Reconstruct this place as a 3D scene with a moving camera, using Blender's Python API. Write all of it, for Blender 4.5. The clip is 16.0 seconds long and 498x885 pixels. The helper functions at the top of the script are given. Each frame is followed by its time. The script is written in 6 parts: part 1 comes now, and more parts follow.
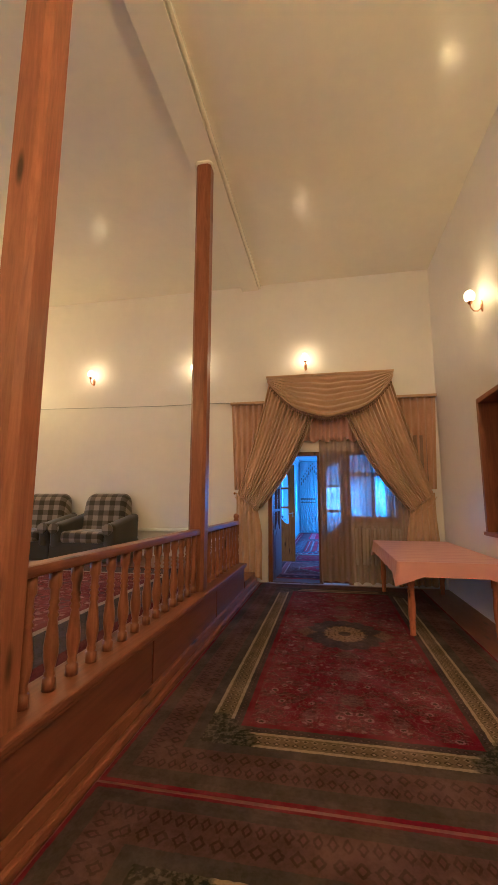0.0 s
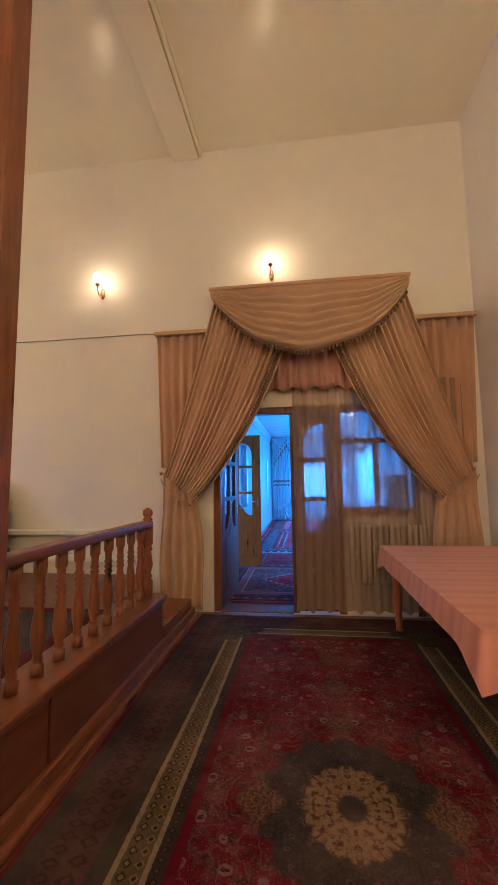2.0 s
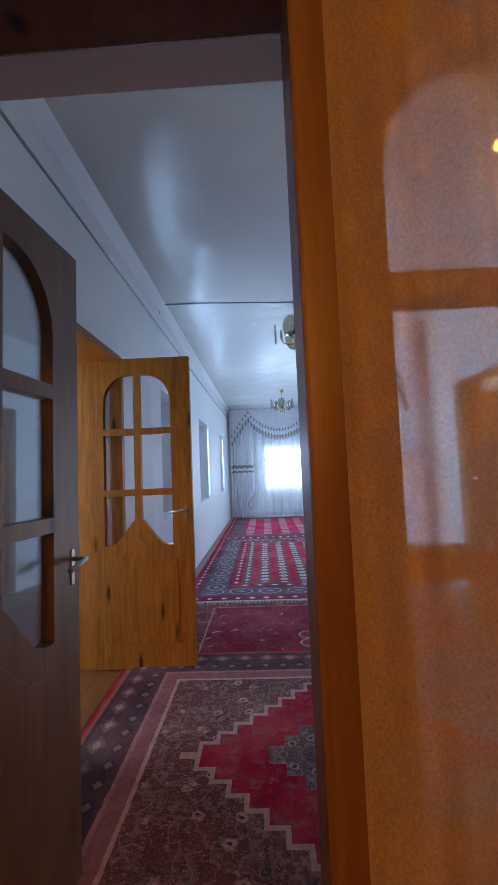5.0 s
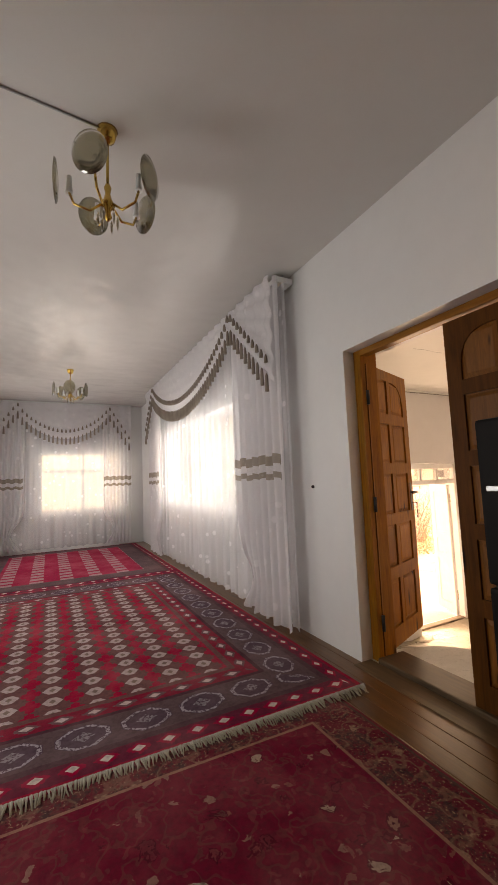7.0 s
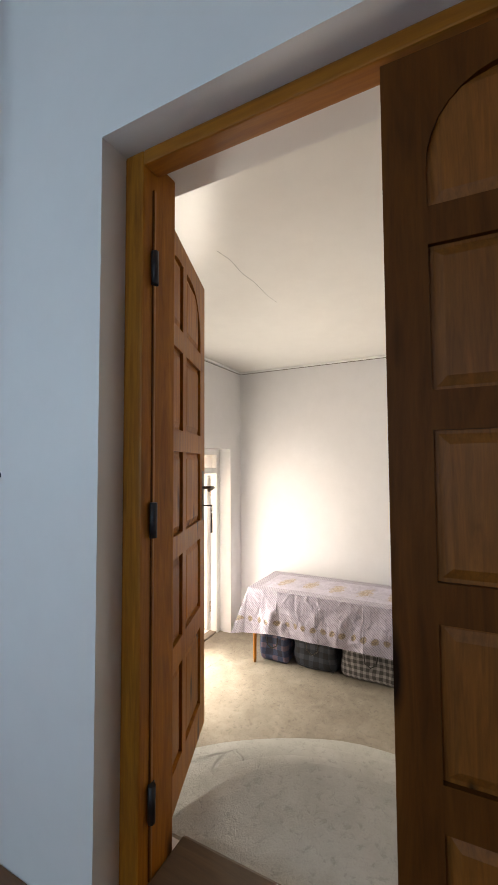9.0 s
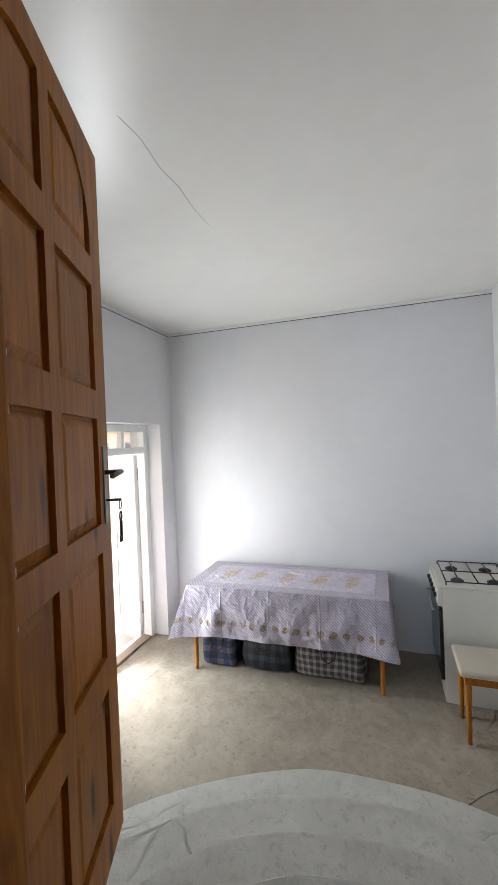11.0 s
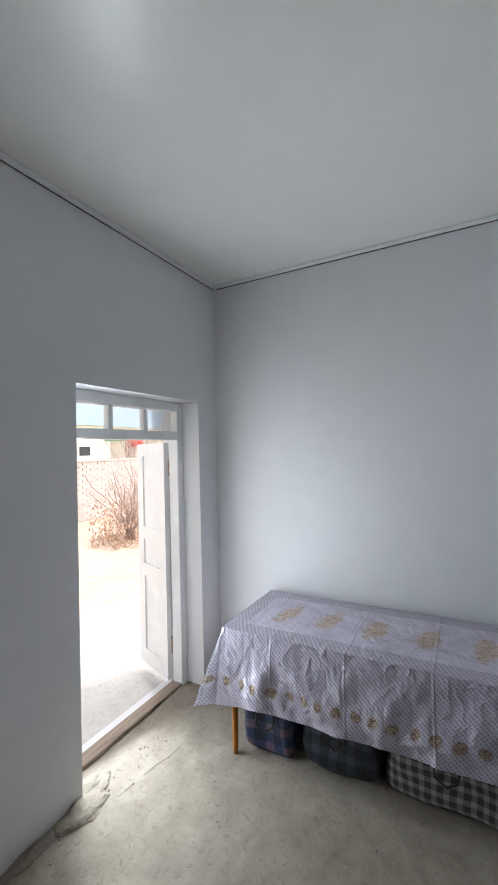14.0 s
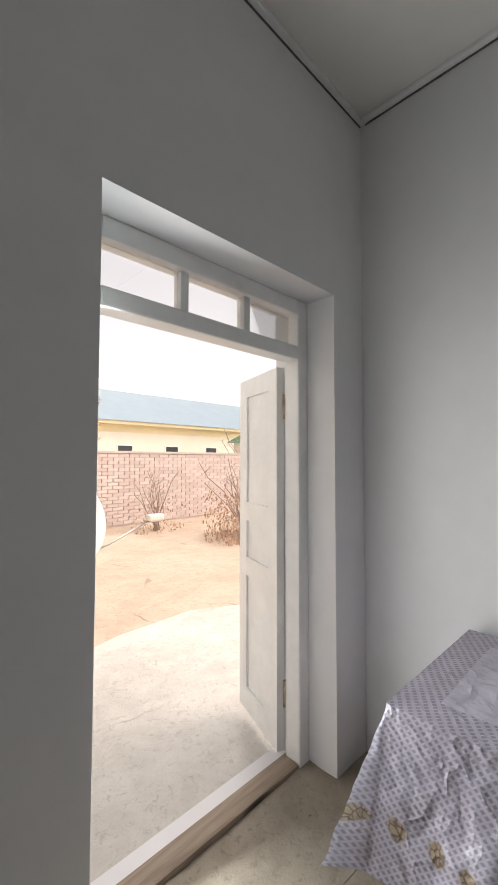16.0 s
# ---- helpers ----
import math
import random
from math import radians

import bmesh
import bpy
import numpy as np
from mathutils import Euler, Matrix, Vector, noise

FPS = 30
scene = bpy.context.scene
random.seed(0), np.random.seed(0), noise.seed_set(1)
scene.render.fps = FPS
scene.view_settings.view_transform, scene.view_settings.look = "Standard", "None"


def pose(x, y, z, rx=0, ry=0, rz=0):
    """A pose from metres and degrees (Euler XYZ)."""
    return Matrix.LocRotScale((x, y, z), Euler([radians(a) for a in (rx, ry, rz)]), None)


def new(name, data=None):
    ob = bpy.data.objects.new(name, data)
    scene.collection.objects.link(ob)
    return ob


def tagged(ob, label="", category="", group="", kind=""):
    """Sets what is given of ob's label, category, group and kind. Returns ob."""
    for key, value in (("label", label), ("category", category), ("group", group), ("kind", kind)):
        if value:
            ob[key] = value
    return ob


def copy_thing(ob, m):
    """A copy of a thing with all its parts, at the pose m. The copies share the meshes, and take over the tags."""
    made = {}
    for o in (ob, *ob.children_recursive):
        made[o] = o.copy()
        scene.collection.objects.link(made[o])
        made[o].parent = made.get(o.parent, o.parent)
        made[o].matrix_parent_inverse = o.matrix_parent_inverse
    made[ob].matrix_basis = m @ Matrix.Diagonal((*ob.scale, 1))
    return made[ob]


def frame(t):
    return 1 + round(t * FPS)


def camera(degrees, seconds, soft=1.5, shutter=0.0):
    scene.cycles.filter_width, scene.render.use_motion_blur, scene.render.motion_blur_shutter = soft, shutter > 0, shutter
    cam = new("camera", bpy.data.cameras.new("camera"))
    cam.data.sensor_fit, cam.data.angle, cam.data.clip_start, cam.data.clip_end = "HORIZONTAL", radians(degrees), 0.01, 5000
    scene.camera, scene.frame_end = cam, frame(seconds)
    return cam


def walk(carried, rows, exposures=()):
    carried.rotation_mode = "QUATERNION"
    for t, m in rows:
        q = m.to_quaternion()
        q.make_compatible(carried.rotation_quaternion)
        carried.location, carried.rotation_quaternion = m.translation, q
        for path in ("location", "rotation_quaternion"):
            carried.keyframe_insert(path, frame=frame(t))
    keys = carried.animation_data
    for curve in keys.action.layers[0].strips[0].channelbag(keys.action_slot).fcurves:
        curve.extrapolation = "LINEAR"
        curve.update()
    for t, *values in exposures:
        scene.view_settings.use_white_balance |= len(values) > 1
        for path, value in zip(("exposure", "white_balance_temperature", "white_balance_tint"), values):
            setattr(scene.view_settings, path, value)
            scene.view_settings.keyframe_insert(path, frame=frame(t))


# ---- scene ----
cam = camera(63.4, 16.0)
PATH = [
    (0.0, pose(0.000, 0.000, 1.290, 98.29, -0.13, 11.00)),
    (0.5, pose(-0.004, 0.623, 1.302, 97.99, 0.39, 9.41)),
    (1.0, pose(0.013, 1.259, 1.301, 97.39, 0.48, 9.61)),
    (1.5, pose(-0.034, 1.874, 1.305, 97.19, 0.81, 7.71)),
    (2.0, pose(-0.032, 2.487, 1.297, 95.89, 0.81, 7.71)),
    (2.5, pose(-0.090, 3.096, 1.280, 96.10, 0.93, 6.01)),
    (3.0, pose(-0.140, 3.702, 1.264, 95.60, 0.93, 6.01)),
    (5.5, pose(-0.275, 6.738, 1.277, 93.80, 3.40, -1.30)),
    (6.0, pose(-0.324, 7.258, 1.264, 93.80, 3.20, -7.90)),
    (6.5, pose(-0.233, 7.761, 1.244, 95.20, 2.80, -15.60)),
    (7.0, pose(-0.077, 8.239, 1.218, 95.40, 2.30, -26.30)),
    (7.5, pose(0.141, 8.639, 1.224, 95.80, 1.80, -35.90)),
    (8.0, pose(0.391, 9.027, 1.231, 95.40, 1.40, -46.10)),
    (8.5, pose(0.657, 9.328, 1.218, 94.50, 0.90, -55.60)),
    (9.0, pose(1.003, 9.559, 1.185, 92.90, 0.30, -62.60)),
    (9.5, pose(1.251, 9.702, 1.165, 91.60, 0.30, -67.80)),
    (10.0, pose(1.415, 9.777, 1.152, 90.70, 1.00, -69.80)),
    (12.5, pose(1.880, 9.937, 1.145, 89.10, 3.70, -72.30)),
    (13.0, pose(2.135, 10.087, 1.139, 89.60, 3.10, -70.10)),
    (13.5, pose(2.365, 10.137, 1.132, 91.20, 2.40, -66.60)),
    (14.0, pose(2.629, 10.175, 0.980, 91.00, 1.40, -61.80)),
    (14.5, pose(2.883, 10.337, 0.960, 91.70, 0.80, -57.00)),
    (15.0, pose(3.111, 10.520, 0.861, 92.70, 0.20, -51.60)),
    (15.5, pose(3.339, 10.715, 0.723, 92.90, -0.00, -48.50)),
    (16.0, pose(3.599, 10.931, 0.597, 92.50, -0.10, -44.50)),
]
EXPOSURES = [(0.0, 2.45, 3450, 4), (2.0, 2.45, 3450, 6), (3.2, 2.4, 3450, 9), (5.2, 2.6, 8200, 22), (6.2, 2.5, 17000, 36), (7.0, 2.05, 21000, 39), (8.0, 2.05, 17500, 35), (8.5, 2.05, 12500, 27), (9.0, 2.1, 9800, 22), (10.0, 2.05, 7900, 18),
             (12.4, 1.4, 7200, 16), (14.4, 1.05, 6800, 14), (15.0, 1.0, 7500, 17), (16.0, 0.55, 7700, 16)]
walk(cam, PATH, EXPOSURES)

# ---- light and exposure ----
world = bpy.data.worlds.new("sky")
scene.world = world
world.use_nodes = True
wn = world.node_tree
sky = wn.nodes.new("ShaderNodeTexSky")
sky.sky_type, sky.sun_disc = "NISHITA", False
sky.sun_elevation, sky.sun_rotation = radians(58), radians(140)
sky.air_density, sky.dust_density = 1.0, 4.0
haze = wn.nodes.new("ShaderNodeHueSaturation")
haze.inputs["Saturation"].default_value, haze.inputs["Value"].default_value = 0.35, 1.5
wn.links.new(sky.outputs[0], haze.inputs["Color"])
wn.links.new(haze.outputs[0], wn.nodes["Background"].inputs[0])
wn.nodes["Background"].inputs[1].default_value = 0.15


def lamp(name, kind, m, energy, color, size=0.1, size_y=None):
    data = bpy.data.lights.new(name, kind)
    data.energy, data.color = energy, color
    if kind == "AREA":
        data.shape, data.size, data.size_y = "RECTANGLE", size, size_y or size
    elif kind == "SUN":
        data.angle = size
    else:
        data.shadow_soft_size = size
    ob = new(name, data)
    ob.matrix_world = m
    return ob


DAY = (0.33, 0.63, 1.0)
YARD = (0.73, 0.88, 1.0)
LEFT_WINDOWS = [(10.45, 0.99), (12.75, 1.08), (15.43, 0.76)]   # middle and width of the left wall's windows
WARM = (1.0, 0.445, 0.066)
lamp("sun", "SUN", pose(0, 0, 30, 32, 0, 140), 0.7, (0.90, 0.95, 1.0), radians(12))
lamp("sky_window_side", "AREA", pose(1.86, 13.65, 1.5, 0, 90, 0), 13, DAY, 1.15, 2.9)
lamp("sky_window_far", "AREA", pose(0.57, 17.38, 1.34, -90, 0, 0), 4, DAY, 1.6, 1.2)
lamp("sky_door", "AREA", pose(4.36, 12.07, 0.18, -90, 0, -12), 15, YARD, 0.52, 1.75)
lamp("sky_entry", "AREA", pose(-3.26, 8.2, 1.5, 0, -90, 0), 8, DAY, 1.2, 1.3)
# fill light added at the left windows, which plaster closes from behind
for wy, ww in LEFT_WINDOWS:
    lamp("sky_window_left", "AREA", pose(-1.212, wy, 1.46, 0, -90, 0), 7.5, DAY, 1.1, ww)
lamp("sky_hall_left", "AREA", pose(-6.66, 2.2, 2.1, 0, -90, 0), 0.25, DAY, 0.9, 1.4)

# ---- materials ----


class Nodes:
    """A small writer of node materials."""

    def __init__(self, name):
        self.mat = bpy.data.materials.new(name)
        self.mat.use_nodes = True
        self.t = self.mat.node_tree
        self.b = self.t.nodes["Principled BSDF"]
        self.out = self.t.nodes["Material Output"]

    def put(self, sock, v):
        if isinstance(v, bpy.types.NodeSocket):
            self.t.links.new(v, sock)
        elif isinstance(v, tuple) and len(v) == 3 and sock.type == "RGBA":
            sock.default_value = (*v, 1)
        else:
            sock.default_value = v

    def node(self, kind, *ins, operation=""):
        n = self.t.nodes.new("ShaderNode" + kind)
        if operation:
            n.operation = operation
        for i, v in enumerate(ins):
            if v is not None:
                self.put(n.inputs[i], v)
        return n

    def m(self, op, a, b=0.0, c=0.0):
        return self.node("Math", a, b, c, operation=op).outputs[0]

    def mix(self, f, a, b):
        n = self.t.nodes.new("ShaderNodeMix")
        n.data_type = "RGBA"
        self.put(n.inputs[0], f), self.put(n.inputs[6], a), self.put(n.inputs[7], b)
        return n.outputs[2]

    def obj(self):
        return self.node("TexCoord").outputs["Object"]

    def xyz(self, v):
        n = self.node("SeparateXYZ", v)
        return n.outputs[0], n.outputs[1], n.outputs[2]

    def stretch(self, v, s):
        return self.node("Mapping", v, None, None, s).outputs[0]

    def noise(self, v, scale, detail=4.0, rough=0.55, dist=0.0):
        n = self.t.nodes.new("ShaderNodeTexNoise")
        self.put(n.inputs["Vector"], v)
        for k, x in (("Scale", scale), ("Detail", detail), ("Roughness", rough), ("Distortion", dist)):
            n.inputs[k].default_value = x
        return n.outputs["Fac"]

    def voronoi(self, v, scale, out="Distance", feature="F1", rnd=1.0):
        n = self.t.nodes.new("ShaderNodeTexVoronoi")
        n.feature = feature
        self.put(n.inputs["Vector"], v)
        n.inputs["Scale"].default_value = scale
        n.inputs["Randomness"].default_value = rnd
        return n.outputs[out]

    def ramp(self, f, stops, mode="LINEAR"):
        n = self.node("ValToRGB", f)
        n.color_ramp.interpolation = mode
        e = n.color_ramp.elements
        while len(e) < len(stops):
            e.new(0.5)
        for el, (p, c) in zip(e, stops):
            el.position = p
            el.color = (*c, 1) if isinstance(c, tuple) else (c, c, c, 1)
        return n.outputs[0]

    def done(self, color, rough=0.5, bump=None, strength=0.2, dist=0.01, **more):
        self.put(self.b.inputs["Base Color"], color)
        self.put(self.b.inputs["Roughness"], rough)
        if bump is not None:
            n = self.node("Bump")
            n.inputs["Strength"].default_value, n.inputs["Distance"].default_value = strength, dist
            self.put(n.inputs["Height"], bump)
            self.t.links.new(n.outputs[0], self.b.inputs["Normal"])
        for k, v in more.items():
            self.put(self.b.inputs[k.replace("_", " ")], v)
        return self.mat


def warped(n, amount=0.05, scale=9.0):
    v = n.obj()
    t = n.t.nodes.new("ShaderNodeTexNoise")
    n.put(t.inputs["Vector"], v)
    t.inputs["Scale"].default_value = scale
    off = n.node("VectorMath", t.outputs["Color"], (0.5, 0.5, 0.5), operation="SUBTRACT").outputs[0]
    off = n.node("VectorMath", off, (amount, amount, 0.0), operation="MULTIPLY").outputs[0]
    return n.node("VectorMath", v, off, operation="ADD").outputs[0]


def paint(name, c, rough=0.6, wear=0.06, bump=0.15, gloss_var=0.0, wave=0.0, size=1.0, spec=0.5):
    n = Nodes(name)
    v = n.obj()
    big, mid, fine = n.noise(v, 0.9 * size, 5), n.noise(v, 7 * size, 6, 0.65), n.noise(v, 160 * size, 3)
    f = n.m("ADD", n.m("MULTIPLY", big, 0.6), n.m("MULTIPLY", mid, 0.4))
    lo, hi = tuple(x * (1 - wear) for x in c), tuple(min(1, x * (1 + wear)) for x in c)
    col = n.ramp(f, [(0.3, lo), (0.7, hi)])
    h = n.m("ADD", n.m("MULTIPLY", fine, 0.12), n.m("ADD", n.m("MULTIPLY", mid, 0.5), n.m("MULTIPLY", n.noise(v, 1.7 * size, 2), wave)))
    r = n.m("ADD", rough - gloss_var / 2, n.m("MULTIPLY", mid, gloss_var)) if gloss_var else rough
    return n.done(col, r, h, bump, 0.01, Specular_IOR_Level=spec)


def wood(name, light, dark, rough=0.35, knots=True, along="z", scale=1.0, coat=0.2, spec=0.5):
    n = Nodes(name)
    v = n.obj()
    info = n.node("ObjectInfo").outputs["Random"]
    sh = n.node("CombineXYZ", n.m("MULTIPLY", info, 7.3), n.m("MULTIPLY", info, 3.1), n.m("MULTIPLY", info, 5.7)).outputs[0]
    v2 = n.node("VectorMath", v, sh, operation="ADD").outputs[0]
    s = {"x": (1.2, 14, 14), "y": (14, 1.2, 14), "z": (14, 14, 1.2)}[along]
    g = n.stretch(v2, tuple(a * scale for a in s))
    grain = n.noise(g, 1.6, 6, 0.6, 1.2)
    fine = n.noise(n.stretch(v2, tuple(a * scale * 6 for a in s)), 1.5, 3)
    f = n.m("ADD", n.m("MULTIPLY", grain, 0.75), n.m("MULTIPLY", fine, 0.25))
    col = n.ramp(f, [(0.32, dark), (0.5, tuple((a + b) / 2 for a, b in zip(light, dark))), (0.68, light)])
    if knots:
        ks = {"x": (1.6, 7, 7), "y": (7, 1.6, 7), "z": (7, 7, 1.6)}[along]
        k = n.voronoi(n.stretch(v2, tuple(a * scale for a in ks)), 1.0)
        col = n.mix(n.ramp(k, [(0.07, 1.0), (0.17, 0.0)]), col, tuple(x * 0.22 for x in dark))
    var = n.m("ADD", 0.85, n.m("MULTIPLY", info, 0.3))
    hsv = n.node("HueSaturation", None, None, var, None, col).outputs[0]
    return n.done(hsv, n.m("ADD", rough - 0.08, n.m("MULTIPLY", fine, 0.16)), f, 0.25, 0.004, Specular_IOR_Level=spec, Coat_Weight=coat, Coat_Roughness=0.2)


def cloth(name, c, c2, weave=900, rough=0.85, sheen=0.3, translucent=0.0):
    n = Nodes(name)
    v = n.obj()
    f = n.m("ADD", n.m("MULTIPLY", n.noise(v, 3, 4), 0.6), n.m("MULTIPLY", n.noise(v, weave, 2), 0.4))
    col = n.ramp(f, [(0.35, c2), (0.65, c)])
    mat = n.done(col, rough, n.noise(v, weave, 2), 0.2, 0.001, Sheen_Weight=sheen)
    if translucent:
        tr = n.node("BsdfTranslucent", col)
        mx = n.node("MixShader", translucent, n.b.outputs[0], tr.outputs[0])
        n.t.links.new(mx.outputs[0], n.out.inputs[0])
    return mat


def lace(name, c, hole, figure=14.0, dense=0.22, through_light=0.5):
    """Sheer net with denser woven figures."""
    n = Nodes(name)
    v = n.obj()
    fig = n.ramp(n.voronoi(v, figure), [(0.16, 1.0), (0.22, 0.0)])
    thread = n.noise(v, 260, 2)
    a = n.m("ADD", n.m("ADD", 1 - hole, n.m("MULTIPLY", n.m("SUBTRACT", thread, 0.5), 0.5)), n.m("MULTIPLY", fig, dense))
    a = n.node("Clamp", a).outputs[0]
    n.done(c, 0.9)
    tr = n.node("BsdfTranslucent", c)
    body = n.node("MixShader", through_light, n.b.outputs[0], tr.outputs[0])
    clear = n.node("BsdfTransparent")
    mx = n.node("MixShader", a, clear.outputs[0], body.outputs[0])
    n.t.links.new(mx.outputs[0], n.out.inputs[0])
    return n.mat


def glass(name, c=(1, 1, 1), rough=0.02, alpha=0.12):
    n = Nodes(name)
    n.done(c, rough)
    clear = n.node("BsdfTransparent", c)
    gl = n.node("BsdfGlossy", (1, 1, 1), rough)
    fr = n.node("LayerWeight", 0.25).outputs["Fresnel"]
    mx = n.node("MixShader", n.m("ADD", n.m("MULTIPLY", fr, 0.8), alpha * 0.3), clear.outputs[0], gl.outputs[0])
    n.t.links.new(mx.outputs[0], n.out.inputs[0])
    return n.mat


def plain(name, c, rough=0.5, metallic=0.0, spots=0.06):
    n = Nodes(name)
    v = n.obj()
    f = n.noise(v, 25, 5)
    col = n.ramp(f, [(0.35, tuple(x * (1 - spots) for x in c)), (0.65, tuple(min(1, x * (1 + spots)) for x in c))])
    return n.done(col, n.m("ADD", rough - 0.05, n.m("MULTIPLY", f, 0.1)), f, 0.05, 0.002, Metallic=metallic)


def glow(name, c, strength):
    n = Nodes(name)
    return n.done((0.9, 0.88, 0.8), 0.3, Emission_Color=(*c, 1), Emission_Strength=strength)


def edge_distance(n, hx, hy):
    x, y, z = n.xyz(n.obj())
    return x, y, n.m("MINIMUM", n.m("SUBTRACT", hx, n.m("ABSOLUTE", x)), n.m("SUBTRACT", hy, n.m("ABSOLUTE", y)))


def rug(name, hx, hy, bands, field, rows=(), wear=0.5, tone=1.0, corner=None):
    """A pile carpet: bands is [(depth from the edge, colour)], field(n, x, y) gives the middle's colour."""
    n = Nodes(name)
    x, y, d = edge_distance(n, hx, hy)
    v = n.obj()
    jag = n.m("MULTIPLY", n.m("SUBTRACT", n.noise(v, 40, 2), 0.5), 0.012)
    d = n.m("ADD", d, jag)
    col = field(n, x, y)
    last = bands[-1][0]
    edge = n.ramp(n.m("DIVIDE", d, last), [(p / last, c) for p, c in [(0.0, bands[0][1])] + [(bands[i][0], bands[i + 1][1]) for i in range(len(bands) - 1)]], "CONSTANT")
    for lo, hi, pitch, c1, c2 in rows:
        w = (hi - lo) / 2
        along = n.m("ADD", n.m("MULTIPLY", n.m("GREATER_THAN", n.m("SUBTRACT", hx, n.m("ABSOLUTE", x)), n.m("SUBTRACT", hy, n.m("ABSOLUTE", y))), x),
                    n.m("MULTIPLY", n.m("LESS_THAN", n.m("SUBTRACT", hx, n.m("ABSOLUTE", x)), n.m("SUBTRACT", hy, n.m("ABSOLUTE", y))), y))
        u = n.m("ABSOLUTE", n.m("SUBTRACT", n.m("FRACT", n.m("DIVIDE", along, pitch)), 0.5))
        q = n.m("ABSOLUTE", n.m("SUBTRACT", n.m("DIVIDE", n.m("SUBTRACT", d, lo), 2 * w), 0.5))
        dia = n.m("ADD", u, q)
        octa = n.m("MAXIMUM", n.m("MAXIMUM", u, q), n.m("MULTIPLY", dia, 0.74))
        inb = n.m("MULTIPLY", n.m("GREATER_THAN", d, lo), n.m("LESS_THAN", d, hi))
        if pitch > 0.25:
            beads = n.m("GREATER_THAN", n.noise(v, 70, 2), 0.47)
            edge = n.mix(n.m("MULTIPLY", inb, n.m("LESS_THAN", octa, 0.42)), edge, c2)
            edge = n.mix(n.m("MULTIPLY", n.m("MULTIPLY", inb, beads), n.m("COMPARE", octa, 0.37, 0.035)), edge, c1)
            edge = n.mix(n.m("MULTIPLY", n.m("MULTIPLY", inb, beads), n.m("LESS_THAN", dia, 0.18)), edge, tuple(t * 0.7 for t in c1))
        else:
            edge = n.mix(n.m("MULTIPLY", inb, n.m("LESS_THAN", n.m("ADD", dia, n.m("MULTIPLY", n.m("SUBTRACT", n.noise(v, 90, 2), 0.5), 0.35)), 0.42)), edge, c1)
            edge = n.mix(n.m("MULTIPLY", inb, n.m("LESS_THAN", dia, 0.22)), edge, c2)
    col = n.mix(n.m("GREATER_THAN", d, last), edge, col)
    if corner:
        ex, ey = n.m("SUBTRACT", hx, n.m("ABSOLUTE", x)), n.m("SUBTRACT", hy, n.m("ABSOLUTE", y))
        far = n.m("ADD", n.m("MAXIMUM", n.m("DIVIDE", n.m("MAXIMUM", ex, ey), corner[1]), n.m("DIVIDE", n.m("ADD", ex, ey), corner[2])), n.m("MULTIPLY", n.m("SUBTRACT", n.noise(v, 22, 3), 0.5), 0.14))
        block = n.mix(n.ramp(n.noise(v, 38, 4, 0.7), [(0.46, 0.0), (0.56, 1.0)]), (0.030, 0.032, 0.026), (0.15, 0.12, 0.075))
        col = n.mix(n.m("MULTIPLY", n.m("GREATER_THAN", d, corner[0]), n.ramp(far, [(0.96, 1.0), (1.0, 0.0)])), col, block)
    col = n.node("HueSaturation", None, 1.05, tone, None, col).outputs[0]
    dark = n.node("HueSaturation", None, 0.95, 0.55, None, col).outputs[0]
    col = n.mix(n.m("MULTIPLY", n.ramp(n.noise(v, 48, 4, 0.7), [(0.45, 0.0), (0.60, 1.0)]), wear), col, dark)
    pale = n.mix(0.22, n.node("HueSaturation", None, 0.95, 1.5, None, col).outputs[0], (0.33, 0.20, 0.17))
    col = n.mix(n.ramp(n.noise(v, 2.1, 5, 0.65), [(0.42, 0.0), (0.68, 0.75)]), col, pale)
    return n.done(col, 0.95, n.noise(v, 500, 2), 0.6, 0.004, Specular_IOR_Level=0.1)


